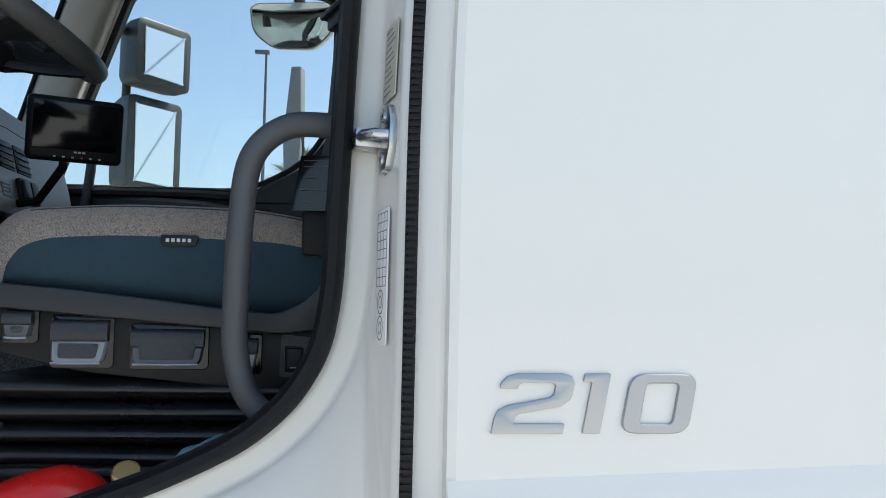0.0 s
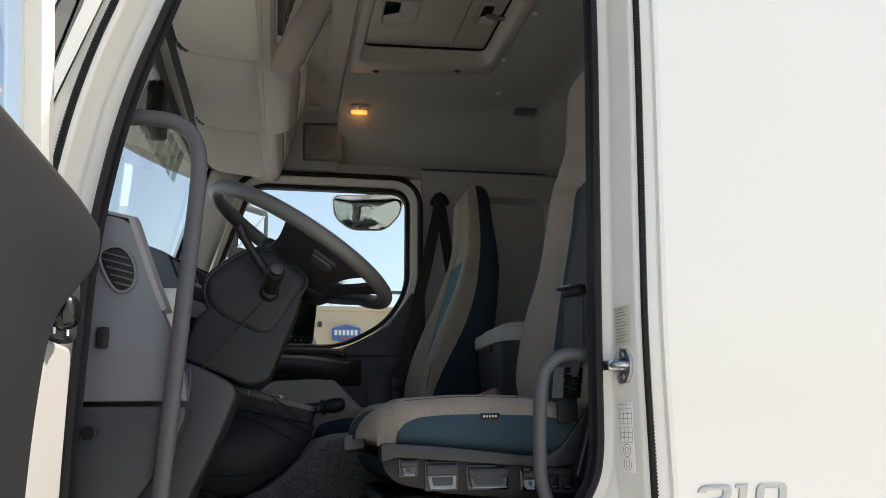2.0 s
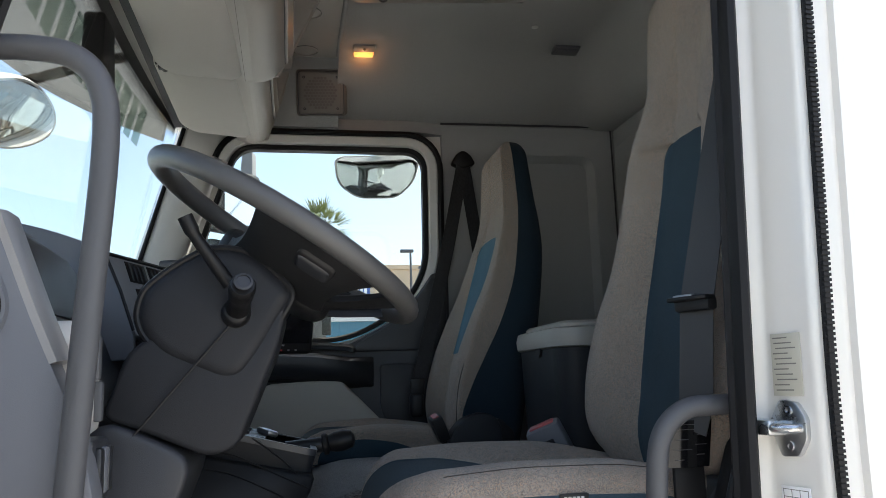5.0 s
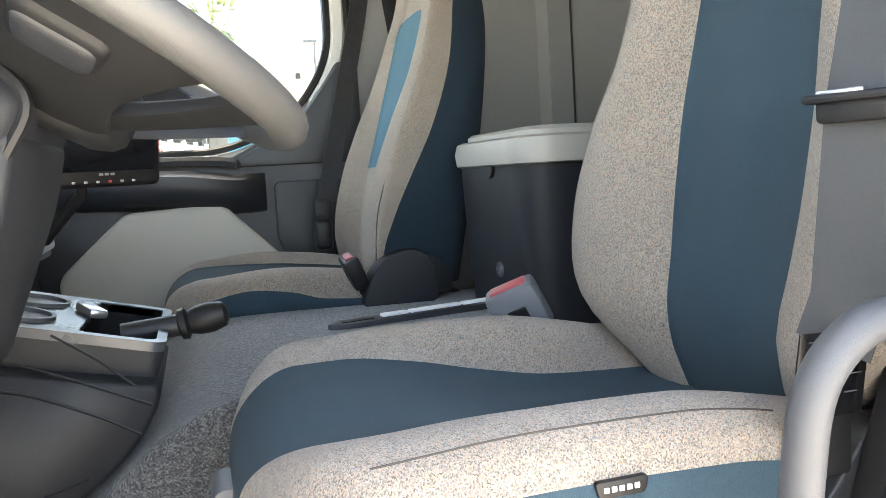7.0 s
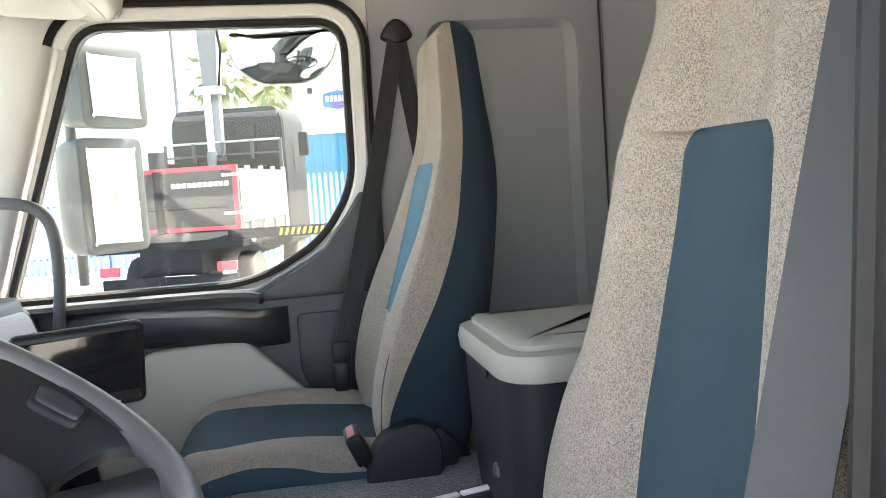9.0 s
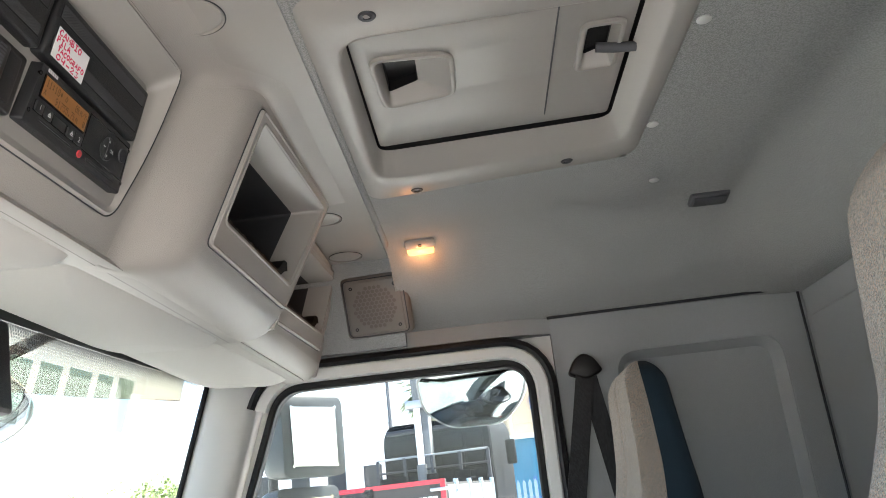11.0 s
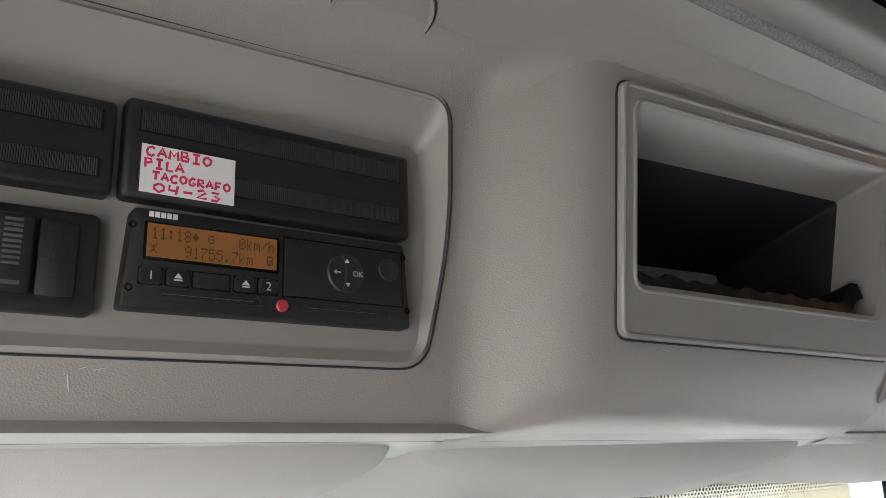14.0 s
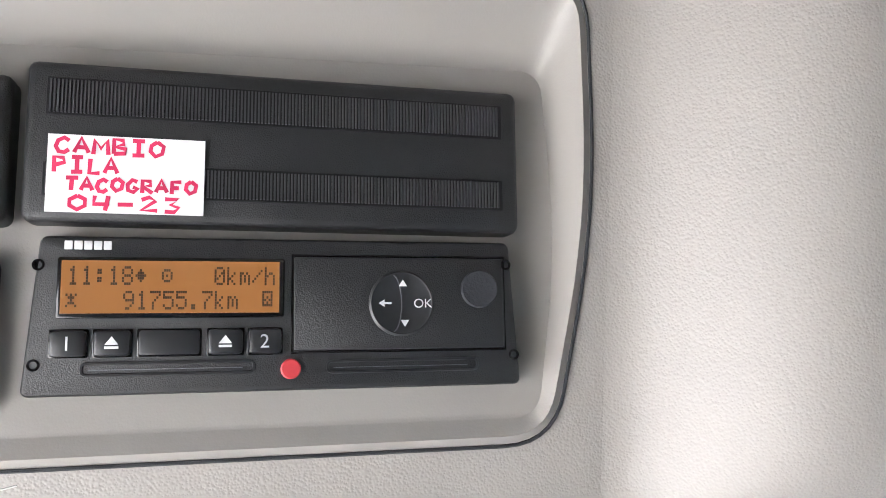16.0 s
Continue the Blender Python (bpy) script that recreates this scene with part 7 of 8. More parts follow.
spn = thing("switch_panel", inner((1.305, 2.519)), "black panel of rocker switches with pale symbols", "switch panel")
M = slot_pose(1.216, 2.5145, 0)
part("surround", box((0, 0, -0.02), (0.192, 0.063, 0.011), 0.005, 3, m=M), INSTR_BLACK, spn, "black surround")
for k in range(7):
    u = 0.012 + k * 0.0242
    r_ = part("rocker", box((u, 0.008, 0.008), (u + 0.0222, 0.055, 0.0150 if k not in (2, 3, 5) else 0.0185), 0.003, 2, m=M), INSTR_BLACK if k not in (2, 3, 5) else INSTR_EDGE, spn, "black rocker switch")
    ink = MID_GREY if k == 5 else LEVER_GREY
    def sign(lo, hi):
        part("sign", box((u + lo[0], lo[1], lo[2]), (u + hi[0], hi[1], hi[2]), 0, m=M), ink, r_, "pale sign on the switch", smooth=False)
    if k == 3:
        for v in (0.014, 0.038):
            sign((0.006, v, 0.0185), (0.0155, v + 0.008, 0.0188))
            part("sign", tube([M @ Vector((u + 0.0108 + 0.0036 * math.cos(a), v + 0.008 + 0.0042 * math.sin(a), 0.0187)) for a in [math.pi * j / 8 for j in range(9)]], 0.0005, 5), ink, r_, "pale bow of a padlock sign", smooth=False)
    elif k == 2:
        sign((0.004, 0.014, 0.0185), (0.011, 0.0165, 0.0187))
        sign((0.013, 0.0125, 0.0185), (0.0165, 0.018, 0.0187))
    elif k == 5:
        for j in range(9):
            sign((0.006, 0.024 + j * 0.0032, 0.0183), (0.0155, 0.0256 + j * 0.0032, 0.0189))
        sign((0.005, 0.0125, 0.0185), (0.0165, 0.0150, 0.0187))

# speaker on the cove, lamps, roof hatch
sp_ = thing("speaker_grille", (-0.425, 2.69, 2.53), "square perforated loudspeaker grille with four screws", "speaker")
M = axes((-0.427, 2.694, 2.606), (1, -0.10, 0), (0.02, -0.42, 1))
part("plate", box((-0.082, -0.078, -0.03), (0.088, 0.078, 0.004), 0.014, 3, m=M), SPEAKER_GREY, sp_, "rounded warm grey plate")
part("panel", box((-0.068, -0.066, 0.002), (0.070, 0.066, 0.0065), 0.010, 3, m=M), SPEAKER_GREY, sp_, "raised panel")
PERF = mat("speaker_holes", (0.125, 0.108, 0.096), 0.7)
bm = bmesh.new()
for i in range(-6, 7):
    for j in range(-6, 7):
        u, v = i * 0.0112 + (0.0056 if j % 2 else 0), j * 0.0097
        if math.hypot(u, v) < 0.053:
            c = [M @ Vector((u + 0.0052 * math.cos(a), v + 0.0052 * math.sin(a), 0.0069)) for a in [math.pi / 3 * k + math.pi / 6 for k in range(6)]]
            bm.faces.new([bm.verts.new(q) for q in c])
part("perforation", bm, PERF, sp_, "honeycomb of small dark cells", smooth=False)
part("panel_joint", sweep([M @ Vector((u, v, 0.0042)) for u, v in rounded([(-0.074, -0.072), (0.077, -0.072), (0.077, 0.072), (-0.074, 0.072)], 0.014, 5)], circle(0.0014, 6), loop=True, up=(0, 1, 0)), DARK_GREY, sp_, "dark joint round the panel")
for u in (-0.054, 0.056):
    for v in (-0.052, 0.052):
        part("screw", lathe([(0.0045, 0), (0.0045, 0.002), (0.002, 0.002), (0.002, 0)], M @ Vector((u, v, 0.006)), M.to_3x3() @ Vector((0, 0, 1)), 12), BLACK, sp_, "dark screw")
cl = thing("ceiling_lamp", (-0.295, 2.545, 2.70), "small lit ceiling lamp glowing orange", "lamp")
M = axes((-0.293, 2.555, roof_z(-0.29, 2.555) - 0.002), (1, 0, 0.02), (0, -1, 0.45))
part("housing", box((-0.036, 0.0, -0.012), (0.036, 0.030, 0.010), 0.006, 2, m=M), WARM_SMOOTH, cl, "pale housing with a switch")
part("lens", box((-0.032, -0.024, -0.012), (0.032, -0.001, 0.008), 0.006, 2, m=M), LAMP_ON, cl, "glowing orange lens")
part("switch", lathe([(0.005, 0), (0.004, 0.002), (0, 0.002)], M @ Vector((0, 0.015, 0.010)), M.to_3x3() @ Vector((0, 0, 1)), 10), BLACK, cl)
bulb = new("lamp_light", bpy.data.lights.new("lamp_light", "POINT"))
bulb.data.energy, bulb.data.color, bulb.data.shadow_soft_size = 0.034, (1.0, 0.40, 0.12), 0.012
bulb.location = M @ Vector((0.0, -0.022, 0.030))
cl2 = thing("ceiling_lamp", (0.39, 2.50, 2.72), "unlit grey ceiling lamp near the rear", "lamp")
M = axes((0.385, 2.525, roof_z(0.385, 2.525) - 0.003), (1, 0, 0), (0, -1, 0.2))
part("housing", box((-0.045, -0.026, -0.012), (0.045, 0.026, 0.008), 0.005, 2, m=M), MID_GREY, cl2)
part("lens", box((-0.038, -0.020, 0.004), (0.038, 0.016, 0.012), 0.006, 2, m=M), MID_GREY, cl2, "frosted lens")
for x, y in ((0.182, 1.756), (0.173, 2.089), (0.231, 2.376)):
    solo("headliner_button", lathe([(0.011, 0), (0.011, 0.003), (0.008, 0.005), (0, 0.005)], (x, y, roof_z(x, y) + 0.001), (0, 0, -1), 14), LIGHT_GREY, "round grey clip of the headliner", "clip", group="headliner clips")

rh = thing("roof_hatch", (-0.10, 1.905, 2.70), "grey plastic roof hatch with a frame and two recessed handles", "roof hatch")
OUT = rounded([(-0.368, 1.560), (0.166, 1.560), (0.160, 2.215), (-0.366, 2.246)], 0.045, 6)
INN = rounded([(-0.325, 1.664), (0.124, 1.664), (0.124, 2.140), (-0.335, 2.140)], 0.05, 6)
DEEP = rounded([(-0.322, 1.684), (0.100, 1.684), (0.100, 2.092), (-0.324, 2.092)], 0.03, 6)
def zr(x):
    return 2.7125 + 0.018 * (x + 0.37) / 0.54
rg = [[(x, y, zr(x) + o) for x, y in lp] for lp, o in ((OUT, 0.012), (OUT, 0.0), (outset(OUT, -0.006), -0.004), (outset(INN, 0.008), -0.006), (INN, -0.002), (DEEP, 0.030))]
part("frame", loft(rg, True, False), WARM_SMOOTH, rh, "rounded frame with sloping inner walls", angle=50)
LID = rounded([(-0.3205, 1.688), (0.0955, 1.688), (0.0955, 2.0845), (-0.3205, 2.0845)], 0.012, 4)
HANDLES = [(0.050, rounded([(-0.296, 1.782), (-0.178, 1.796), (-0.178, 1.918), (-0.290, 1.934)], 0.022, 5)), (0.036, rounded([(0.020, 1.778), (0.079, 1.778), (0.079, 1.905), (0.020, 1.905)], 0.012, 5))]
bm = plate(LID, [outset(h_, 0.001) for s_, h_ in HANDLES], "z", 0.0, 0.02)
for v in bm.verts:
    v.co.z += zr(v.co.x) + 0.036
part("lid", soften(bm, 0.003, 2, 60), WARM_SMOOTH, rh, "flat lid panel")
# black wall and sheet put the shade of the gap round the lid into colour
part("gap_shade_wall", loft([[(x, y, zr(x) + o) for x, y in outset(DEEP, d)] for d, o in ((0.0, 0.0302), (0.004, 0.034), (0.004, 0.075))], True, False), CASE, rh, "wall of the gap round the lid, blackened as its shade")
part("gap", box((-0.326, 1.68, 2.786), (0.104, 2.13, 2.790), 0), BLACK, rh, "black sheet that paints the gap's shade above the lid")
part("shaft_cover", box((-0.35, 1.58, 2.7915), (0.15, 2.24, 2.798), 0), WARM_SMOOTH, rh, "hatch cover above")
part("latch_bar", tube([(0.044, 1.842, zr(0.044) + 0.032), (0.070, 1.842, zr(0.07) + 0.027), (0.104, 1.842, zr(0.10) + 0.024)], 0.008, 10), MID_GREY, rh, "grey latch bar")
part("lid_line", box((-0.0225, 1.71, zr(-0.021) + 0.0338), (-0.0205, 2.05, zr(-0.021) + 0.0362), 0), MID_GREY, rh, "fine line across the lid")
for d, h_ in HANDLES:
    cx = sum(q[0] for q in h_) / len(h_)
    cy = sum(q[1] for q in h_) / len(h_)
    x0_ = min(q[0] for q in h_)
    hy = 0.42 * (max(q[1] for q in h_) - min(q[1] for q in h_))
    pit = rounded([(x0_ + 0.013, cy - hy), (x0_ + 0.013 + d, cy - 0.66 * hy), (x0_ + 0.013 + d, cy + 0.60 * hy), (x0_ + 0.013, cy + hy)], 0.006, 5)
    hd = part("handle", loft([[(a, b, zr(a) + q) for a, b in lp] for lp, q in ((outset(h_, 0.005), 0.038), (outset(h_, 0.004), 0.0305), (outset(h_, 0.001), 0.0290), (outset(h_, -0.003), 0.0300), (outset(h_, -0.0055), 0.0340), (pit, 0.054))], caps=False), WARM_SMOOTH, rh, "recessed finger handle", angle=45)
    # black lining stands in for the shade inside the finger hole
    part("hollow", loft([[(a, b, zr(a) + q) for a, b in lp] for lp, q in ((pit, 0.0535), (outset(pit, -0.001), 0.0720))], caps="end"), BLACK, hd, "finger hole with its shade painted black")
for x, y in ((-0.278, 1.614), (0.051, 1.610), (-0.269, 2.216), (0.024, 2.185)):
    part("screw", lathe([(0.012, 0), (0.010, 0.002), (0.006, 0.002), (0.005, -0.001), (0, -0.001)], (x, y, zr(x) - 0.005), (0, 0, -1), 16), DARK_GREY, rh, "sunk screw")
# driver-side roof rail trim and roller
solo("roof_rail_trim", tube(spline([(-0.50, 1.150, 2.526), (-0.46, 1.148, 2.520), (-0.39, 1.150, 2.524), (-0.25, 1.125, 2.530), (-0.05, 1.10, 2.530), (0.3, 1.10, 2.530)], 5), 0.016, 14), WARM_SMOOTH, "rounded pale grey trim roll above the driver's door", "trim", kind="structure")

# ---- outside ----
ASPHALT = mat("pale_yard_concrete", (0.40, 0.392, 0.375), 0.85, scale=3, var=0.18, fine=0.3, fine_scale=60, bump=0.3, bump_scale=80)
bm = bmesh.new()
bmesh.ops.create_grid(bm, x_segments=40, y_segments=40, size=900)
solo("ground", bm, ASPHALT, "pale dusty concrete yard", "ground", kind="structure", smooth=False)
# mirrors on the passenger side
def mirror_head(name, at, w, h, d, aim, label, r=0.03):
    t = thing(name, at, label, "mirror")
    M = axes(at, Vector((0, 0, 1)).cross(Vector(aim)), (0, 0, 1))
    O = rounded([(-w / 2, -h / 2), (w / 2, -h / 2), (w / 2, h / 2), (-w / 2, h / 2)], r, 5)
    part("housing", moved(loft([[(u * s, v * s, -d + d * k) for u, v in O] for s, k in ((0.75, 0), (0.93, 0.25), (1, 0.6), (1, 1.0), (0.95, 1.02))]), M), MIRROR_SHELL, t, "grey-green plastic housing")
    part("glass", moved(prism(outset(O, -0.034), "z", 0.0, 0.006), M), MIRROR, t, "mirror glass", smooth=False)
    return t
mirror_head("wide_angle_mirror", (-0.722, 3.28, 2.362), 0.235, 0.245, 0.15, (0.72, -0.62, -0.16), "small square exterior mirror in a dark housing")
mm = mirror_head("main_mirror", (-0.765, 3.36, 2.035), 0.24, 0.36, 0.15, (0.72, -0.62, -0.12), "tall main exterior mirror in a dark housing")
part("arm", tube([(-0.86, 3.30, 2.46), (-0.88, 3.36, 1.76)], 0.016, 10), DARK, mm, "mirror arm")
part("bracket", tube([(-0.86, 3.30, 2.44), (-0.87, 2.86, 2.46)], 0.016, 10), DARK, mm, "mirror bracket")
km = thing("kerb_mirror", (-0.21, 2.95, 2.32), "rounded kerb mirror in a pale housing above the passenger window", "mirror")
KM = rounded([(-0.14, 0.055), (-0.135, -0.01), (-0.07, -0.055), (0.06, -0.058), (0.12, -0.01), (0.14, 0.055), (0.12, 0.066), (-0.12, 0.066)], 0.03, 5)
Mk = axes((-0.211, 2.945, 2.378), (1, -0.18, 0), (0.05, -0.20, 1)) @ Matrix.Diagonal((1.12, 1.28, 1, 1))
part("housing", moved(loft([[(u * s, v * s, -k) for u, v in KM] for s, k in ((1, 0), (1.02, 0.012), (0.96, 0.05), (0.75, 0.085), (0.4, 0.10))]), Mk), LIGHT_GREY, km, "pale rounded shell")
rr = []
for s, k in ((0.95, 0.002), (0.8, 0.0045), (0.55, 0.0068), (0.25, 0.008), (0.02, 0.0083)):
    rr.append([(u * s, v * s, k) for u, v in KM])
part("glass", moved(loft(rr), Mk), MIRROR, km, "bulging mirror glass")
part("arm", tube([(-0.20, 2.97, 2.47), (-0.20, 2.92, 2.53), (-0.20, 2.86, 2.53)], 0.02, 10), BLACK, km, "black arm")
fm = thing("front_mirror", (-1.24, 2.42, 2.38), "rounded front mirror in a pale shell outside the windscreen", "mirror")
FM = [(0.10 * math.cos(a) * (1 + 0.12 * math.cos(2 * a)), 0.075 * math.sin(a)) for a in [math.pi * k / 14 for k in range(28)]]
Mf = axes((-1.295, 2.43, 2.415), (0.4, 0.8, 0.0), (0.5, -0.25, 0.9)) @ Matrix.Diagonal((1.4, 1.4, 1, 1))
part("housing", moved(loft([[(u * s_, v * s_, -q) for u, v in FM] for s_, q in ((1, 0), (1.03, 0.012), (0.95, 0.05), (0.7, 0.08), (0.3, 0.09))]), Mf), LIGHT_GREY, fm, "pale rounded shell")
part("glass", moved(loft([[(u * s_, v * s_, q) for u, v in FM] for s_, q in ((0.94, 0.002), (0.7, 0.010), (0.35, 0.015), (0.05, 0.016))]), Mf), MIRROR, fm, "bulging mirror glass")
part("arm", tube([Mf @ Vector((0, 0.06, -0.04)), (-1.12, 2.50, 2.60), (-0.95, 2.52, 2.66)], 0.016, 8), BLACK, fm, "black mirror arm")
# driver's door, standing open at a right angle to the cab
od = thing("open_door", (-0.93, 0.40, 0.95), "driver's door standing open with a pale inner panel and dark handle", "vehicle door")
part("skin", prism(rounded([(-0.20, 0.95), (0.86, 0.95), (0.86, 1.78), (-0.20, 1.78)], 0.05), "x", -0.99, -0.955, 0.006), WHITE_PAINT, od, "white outer skin")
part("inner_panel", prism(rounded([(-0.18, 0.97), (0.84, 0.97), (0.84, 1.50), (0.62, 1.605), (0.30, 1.62), (-0.18, 1.70)], 0.04), "x", -0.955, -0.885, 0.012, 3), PALE_TRIM, od, "pale grey inner panel")
part("pocket_panel", prism(rounded([(-0.18, 0.97), (0.640, 0.97), (0.640, 1.570), (0.20, 1.570), (-0.18, 1.56)], 0.02), "x", -0.90, -0.838, 0.008, 3), PALE_TRIM, od, "pale grey raised pocket panel")
part("upper_panel", prism(rounded([(-0.18, 1.60), (0.84, 1.60), (0.84, 1.77), (-0.18, 1.77)], 0.03), "x", -0.955, -0.90, 0.01, 2), DARK_GREY, od, "dark upper board")
DW = rounded([(-0.16, 1.77), (0.80, 1.77), (0.72, 2.05), (0.56, 2.44), (-0.16, 2.44)], 0.06, 5)
part("window_frame", moved(frame_strip([(a, b) for a, b in DW], [(0.0, 0.012), (0.0, -0.02), (0.012, -0.028), (0.05, -0.024), (0.055, 0.012)]), Matrix(((0, -1, 0, -0.955), (1, 0, 0, 0), (0, 0, 1, 0), (0, 0, 0, 1)))), WHITE_PAINT, od, "white window frame")
gp_ = part("pane", prism(DW, "x", -0.962, -0.958), TINT, od, "tinted door glass", smooth=False)
gp_.visible_shadow = False
PH = rounded([(-0.12, 1.700), (0.40, 1.702), (0.485, 1.694), (0.500, 1.668), (0.475, 1.635), (0.40, 1.597), (0.322, 1.555), (0.300, 1.47), (0.285, 1.22), (-0.12, 1.22)], [0.02, 0.1, 0.02, 0.02, 0.03, 0.05, 0.05, 0.05, 0.02, 0.02], 5)
part("pull_handle", prism(PH, "x", -0.90, -0.782, 0.022, 4), DOOR_DARK, od, "dark padded pull handle and armrest", angle=60)
kp = part("mirror_switch_plate", box((-0.90, 0.45, 1.574), (-0.834, 0.645, 1.655), 0.010, 3), DARK, od, "dark switch plate")
part("knob_ring", lathe([(0.030, 0), (0.030, 0.003), (0.026, 0.004), (0, 0.004)], (-0.834, 0.536, 1.600), (1, -0.35, 0.05), 24), DARK_GREY, kp, "dark dial with pale marks")
part("knob", lathe([(0.021, 0), (0.020, 0.012), (0.017, 0.018), (0.011, 0.021), (0, 0.021)], (-0.831, 0.535, 1.600), (1, -0.35, 0.05), 20), BLACK_GLOSS, kp, "round mirror knob")
for a in (-120, -60, 60):
    part("mark", box((0.0, -0.002, -0.0035), (0.0008, 0.002, 0.0035), 0, m=Matrix.Translation((-0.8290, 0.5345, 1.600)) @ Vector((1, 0, 0)).rotation_difference(Vector((1, -0.35, 0.05))).to_matrix().to_4x4() @ Matrix.Translation((0.0, 0.0255 * math.cos(radians(a)), 0.0255 * math.sin(radians(a))))), WHITE_PRINT, kp, "white mark", smooth=False)

# lettering and dotted band on the windscreen, black camera box
def ws_p(y, z, o=0.003):
    return Vector((ws_x(z) + 0.05 * ((y - YC) / 0.9) ** 2 + o, y, z))
CERAMIC = mat("black_ceramic_print", (0.010, 0.010, 0.011), 0.35)
part("ceramic_band", loft([[ws_p(y, z, o) for z, o in ((2.482, 0.0015), (2.57, 0.0015), (2.57, 0.0025), (2.482, 0.0025))] for y in [1.02 + 0.06 * k for k in range(30)]]), CERAMIC, ws, "black printed edge of the glass", smooth=False)
bm = bmesh.new()
for r in range(7):
    rad = 0.0034 - 0.0004 * r
    for k in range(240):
        y, z = 1.04 + 0.0072 * (k + 0.5 * (r % 2)), 2.4785 - 0.0052 * r
        bm.faces.new([bm.verts.new(ws_p(y + rad * math.cos(a), z + rad * math.sin(a), 0.002)) for a in [math.pi / 3 * j for j in range(6)]])
o_ = part("printed_dots", bm, CERAMIC, ws, "rows of small black printed dots", smooth=False)
tagged(o_, "rows of small black printed dots", kind="stuff")
LETTER = clear_glass("pale_green_film", (0.38, 0.47, 0.41), 1.04)
y = 2.475
for k, w in enumerate([0.062, 0.056, 0.078, 0.070, 0.060, 0.062, 0.060, 0.062, 0.062, 0.062, 0.062, 0.058, 0.064]):
    part("letter_bar", loft([[ws_p(yy, z, o) for z, o in ((2.342 - 0.03 * (2.47 - y), -0.009), (2.450 - 0.03 * (2.47 - y), -0.009), (2.450 - 0.03 * (2.47 - y), -0.0075), (2.342 - 0.03 * (2.47 - y), -0.0075))] for yy in (y - w, y)]), LETTER, ws, "plain green bar in place of a letter", smooth=False)
    y -= w + 0.026
ov = thing("outer_sun_visor", (-1.05, YC, 2.46), "smoked brown plastic sun visor mounted outside above the windscreen", "sun visor")
part("shade", loft([[(ws_x(2.55) + 0.05 * ((y - YC) / 0.9) ** 2 - 0.02, y, 2.565), (-1.225 + 0.17 * ((y - YC) / 0.62) ** 2, y, 2.432), (-1.231 + 0.17 * ((y - YC) / 0.62) ** 2, y, 2.436), (ws_x(2.55) + 0.05 * ((y - YC) / 0.9) ** 2 - 0.02, y, 2.575)] for y in [1.04 + 0.06 * k for k in range(29)]]), SMOKED, ov, "curved smoked shade")
dc = thing("windscreen_camera", (-0.98, 1.93, 2.33), "black camera box hanging at the top of the windscreen", "camera")
part("body", prism(rounded([(1.86, 2.33), (2.01, 2.33), (1.985, 2.478), (1.875, 2.478)], 0.014), "x", -0.985, -0.935, 0.010), BLACK, dc)
for y_ in (1.925, 1.940):
    part("cable", tube([(-0.955, y_, 2.47), (-0.945, y_, 2.51)], 0.004, 6), BLACK, dc, "black cable")

# ---- the yard beyond ----
STEEL_BLACK = mat("black_truck_paint", (0.010, 0.011, 0.013), 0.7, spec=0.15, scale=3, var=0.3)
TAIL_GREY = mat("grey_tail_panel", (0.055, 0.052, 0.050), 0.7, spec=0.2, scale=2, var=0.15)
TAIL_RED = mat("red_tape", (0.55, 0.03, 0.05), 0.5)
TYRE = mat("tyre", (0.02, 0.02, 0.02), 0.8)
pk = thing("parked_truck", (-1.5, 16.0, 0.0), "parked dark truck with a red-edged tail board and a crane", "truck")
MT = Matrix.Translation((-2.08, 14.0, 0)) @ pose(0, 0, 0, 0, 0, -14)
tail = part("tail_board", box((-1.22, 0, 1.45), (1.22, 0.08, 2.46), 0.01, m=MT), TAIL_GREY, pk, "grey tail board")
for a, b_ in (((-1.22, 2.39), (1.22, 2.46)), ((-1.22, 1.45), (1.22, 1.51)), ((1.14, 1.45), (1.22, 2.46)), ((-1.22, 1.45), (-1.14, 2.46))):
    part("edging", box((a[0], -0.012, a[1]), (b_[0], -0.002, b_[1]), 0, m=MT), TAIL_RED, tail, "red edging strip")
part("centre_post", box((-0.12, -0.03, 1.45), (0.02, 0.0, 2.42), 0, m=MT), STEEL_BLACK, tail, "dark upright post")
for k in range(11):
    part("letter_bar", box((0.16 + 0.085 * k, -0.012, 2.14), (0.225 + 0.085 * k, -0.002, 2.21), 0, m=MT), PAPER, tail, "white letter bar")
part("bed_side", box((1.16, 0.08, 1.25), (1.22, 3.2, 2.40), 0.01, m=MT), TAIL_GREY, pk, "grey bed side with posts")
for k in range(4):
    part("side_post", box((1.20, 0.5 + 0.8 * k, 1.2), (1.27, 0.58 + 0.8 * k, 2.45), 0.01, m=MT), STEEL, pk, "pale side post")
part("bed_side", box((-1.22, 0.08, 1.25), (-1.16, 3.2, 2.40), 0.01, m=MT), TAIL_GREY, pk)
part("bed_floor", box((-1.2, 0.08, 1.15), (1.2, 3.3, 1.3), 0.01, m=MT), STEEL_BLACK, pk)
CHROME = mat("pale_alloy", (0.42, 0.43, 0.44), 0.35, metal=0.6, scale=4, var=0.2)
CRANE = mat("crane_grey", (0.16, 0.165, 0.17), 0.65, spec=0.2, scale=4, var=0.2)
STRIPE = mat("yellow_marking", (0.55, 0.40, 0.02), 0.6)
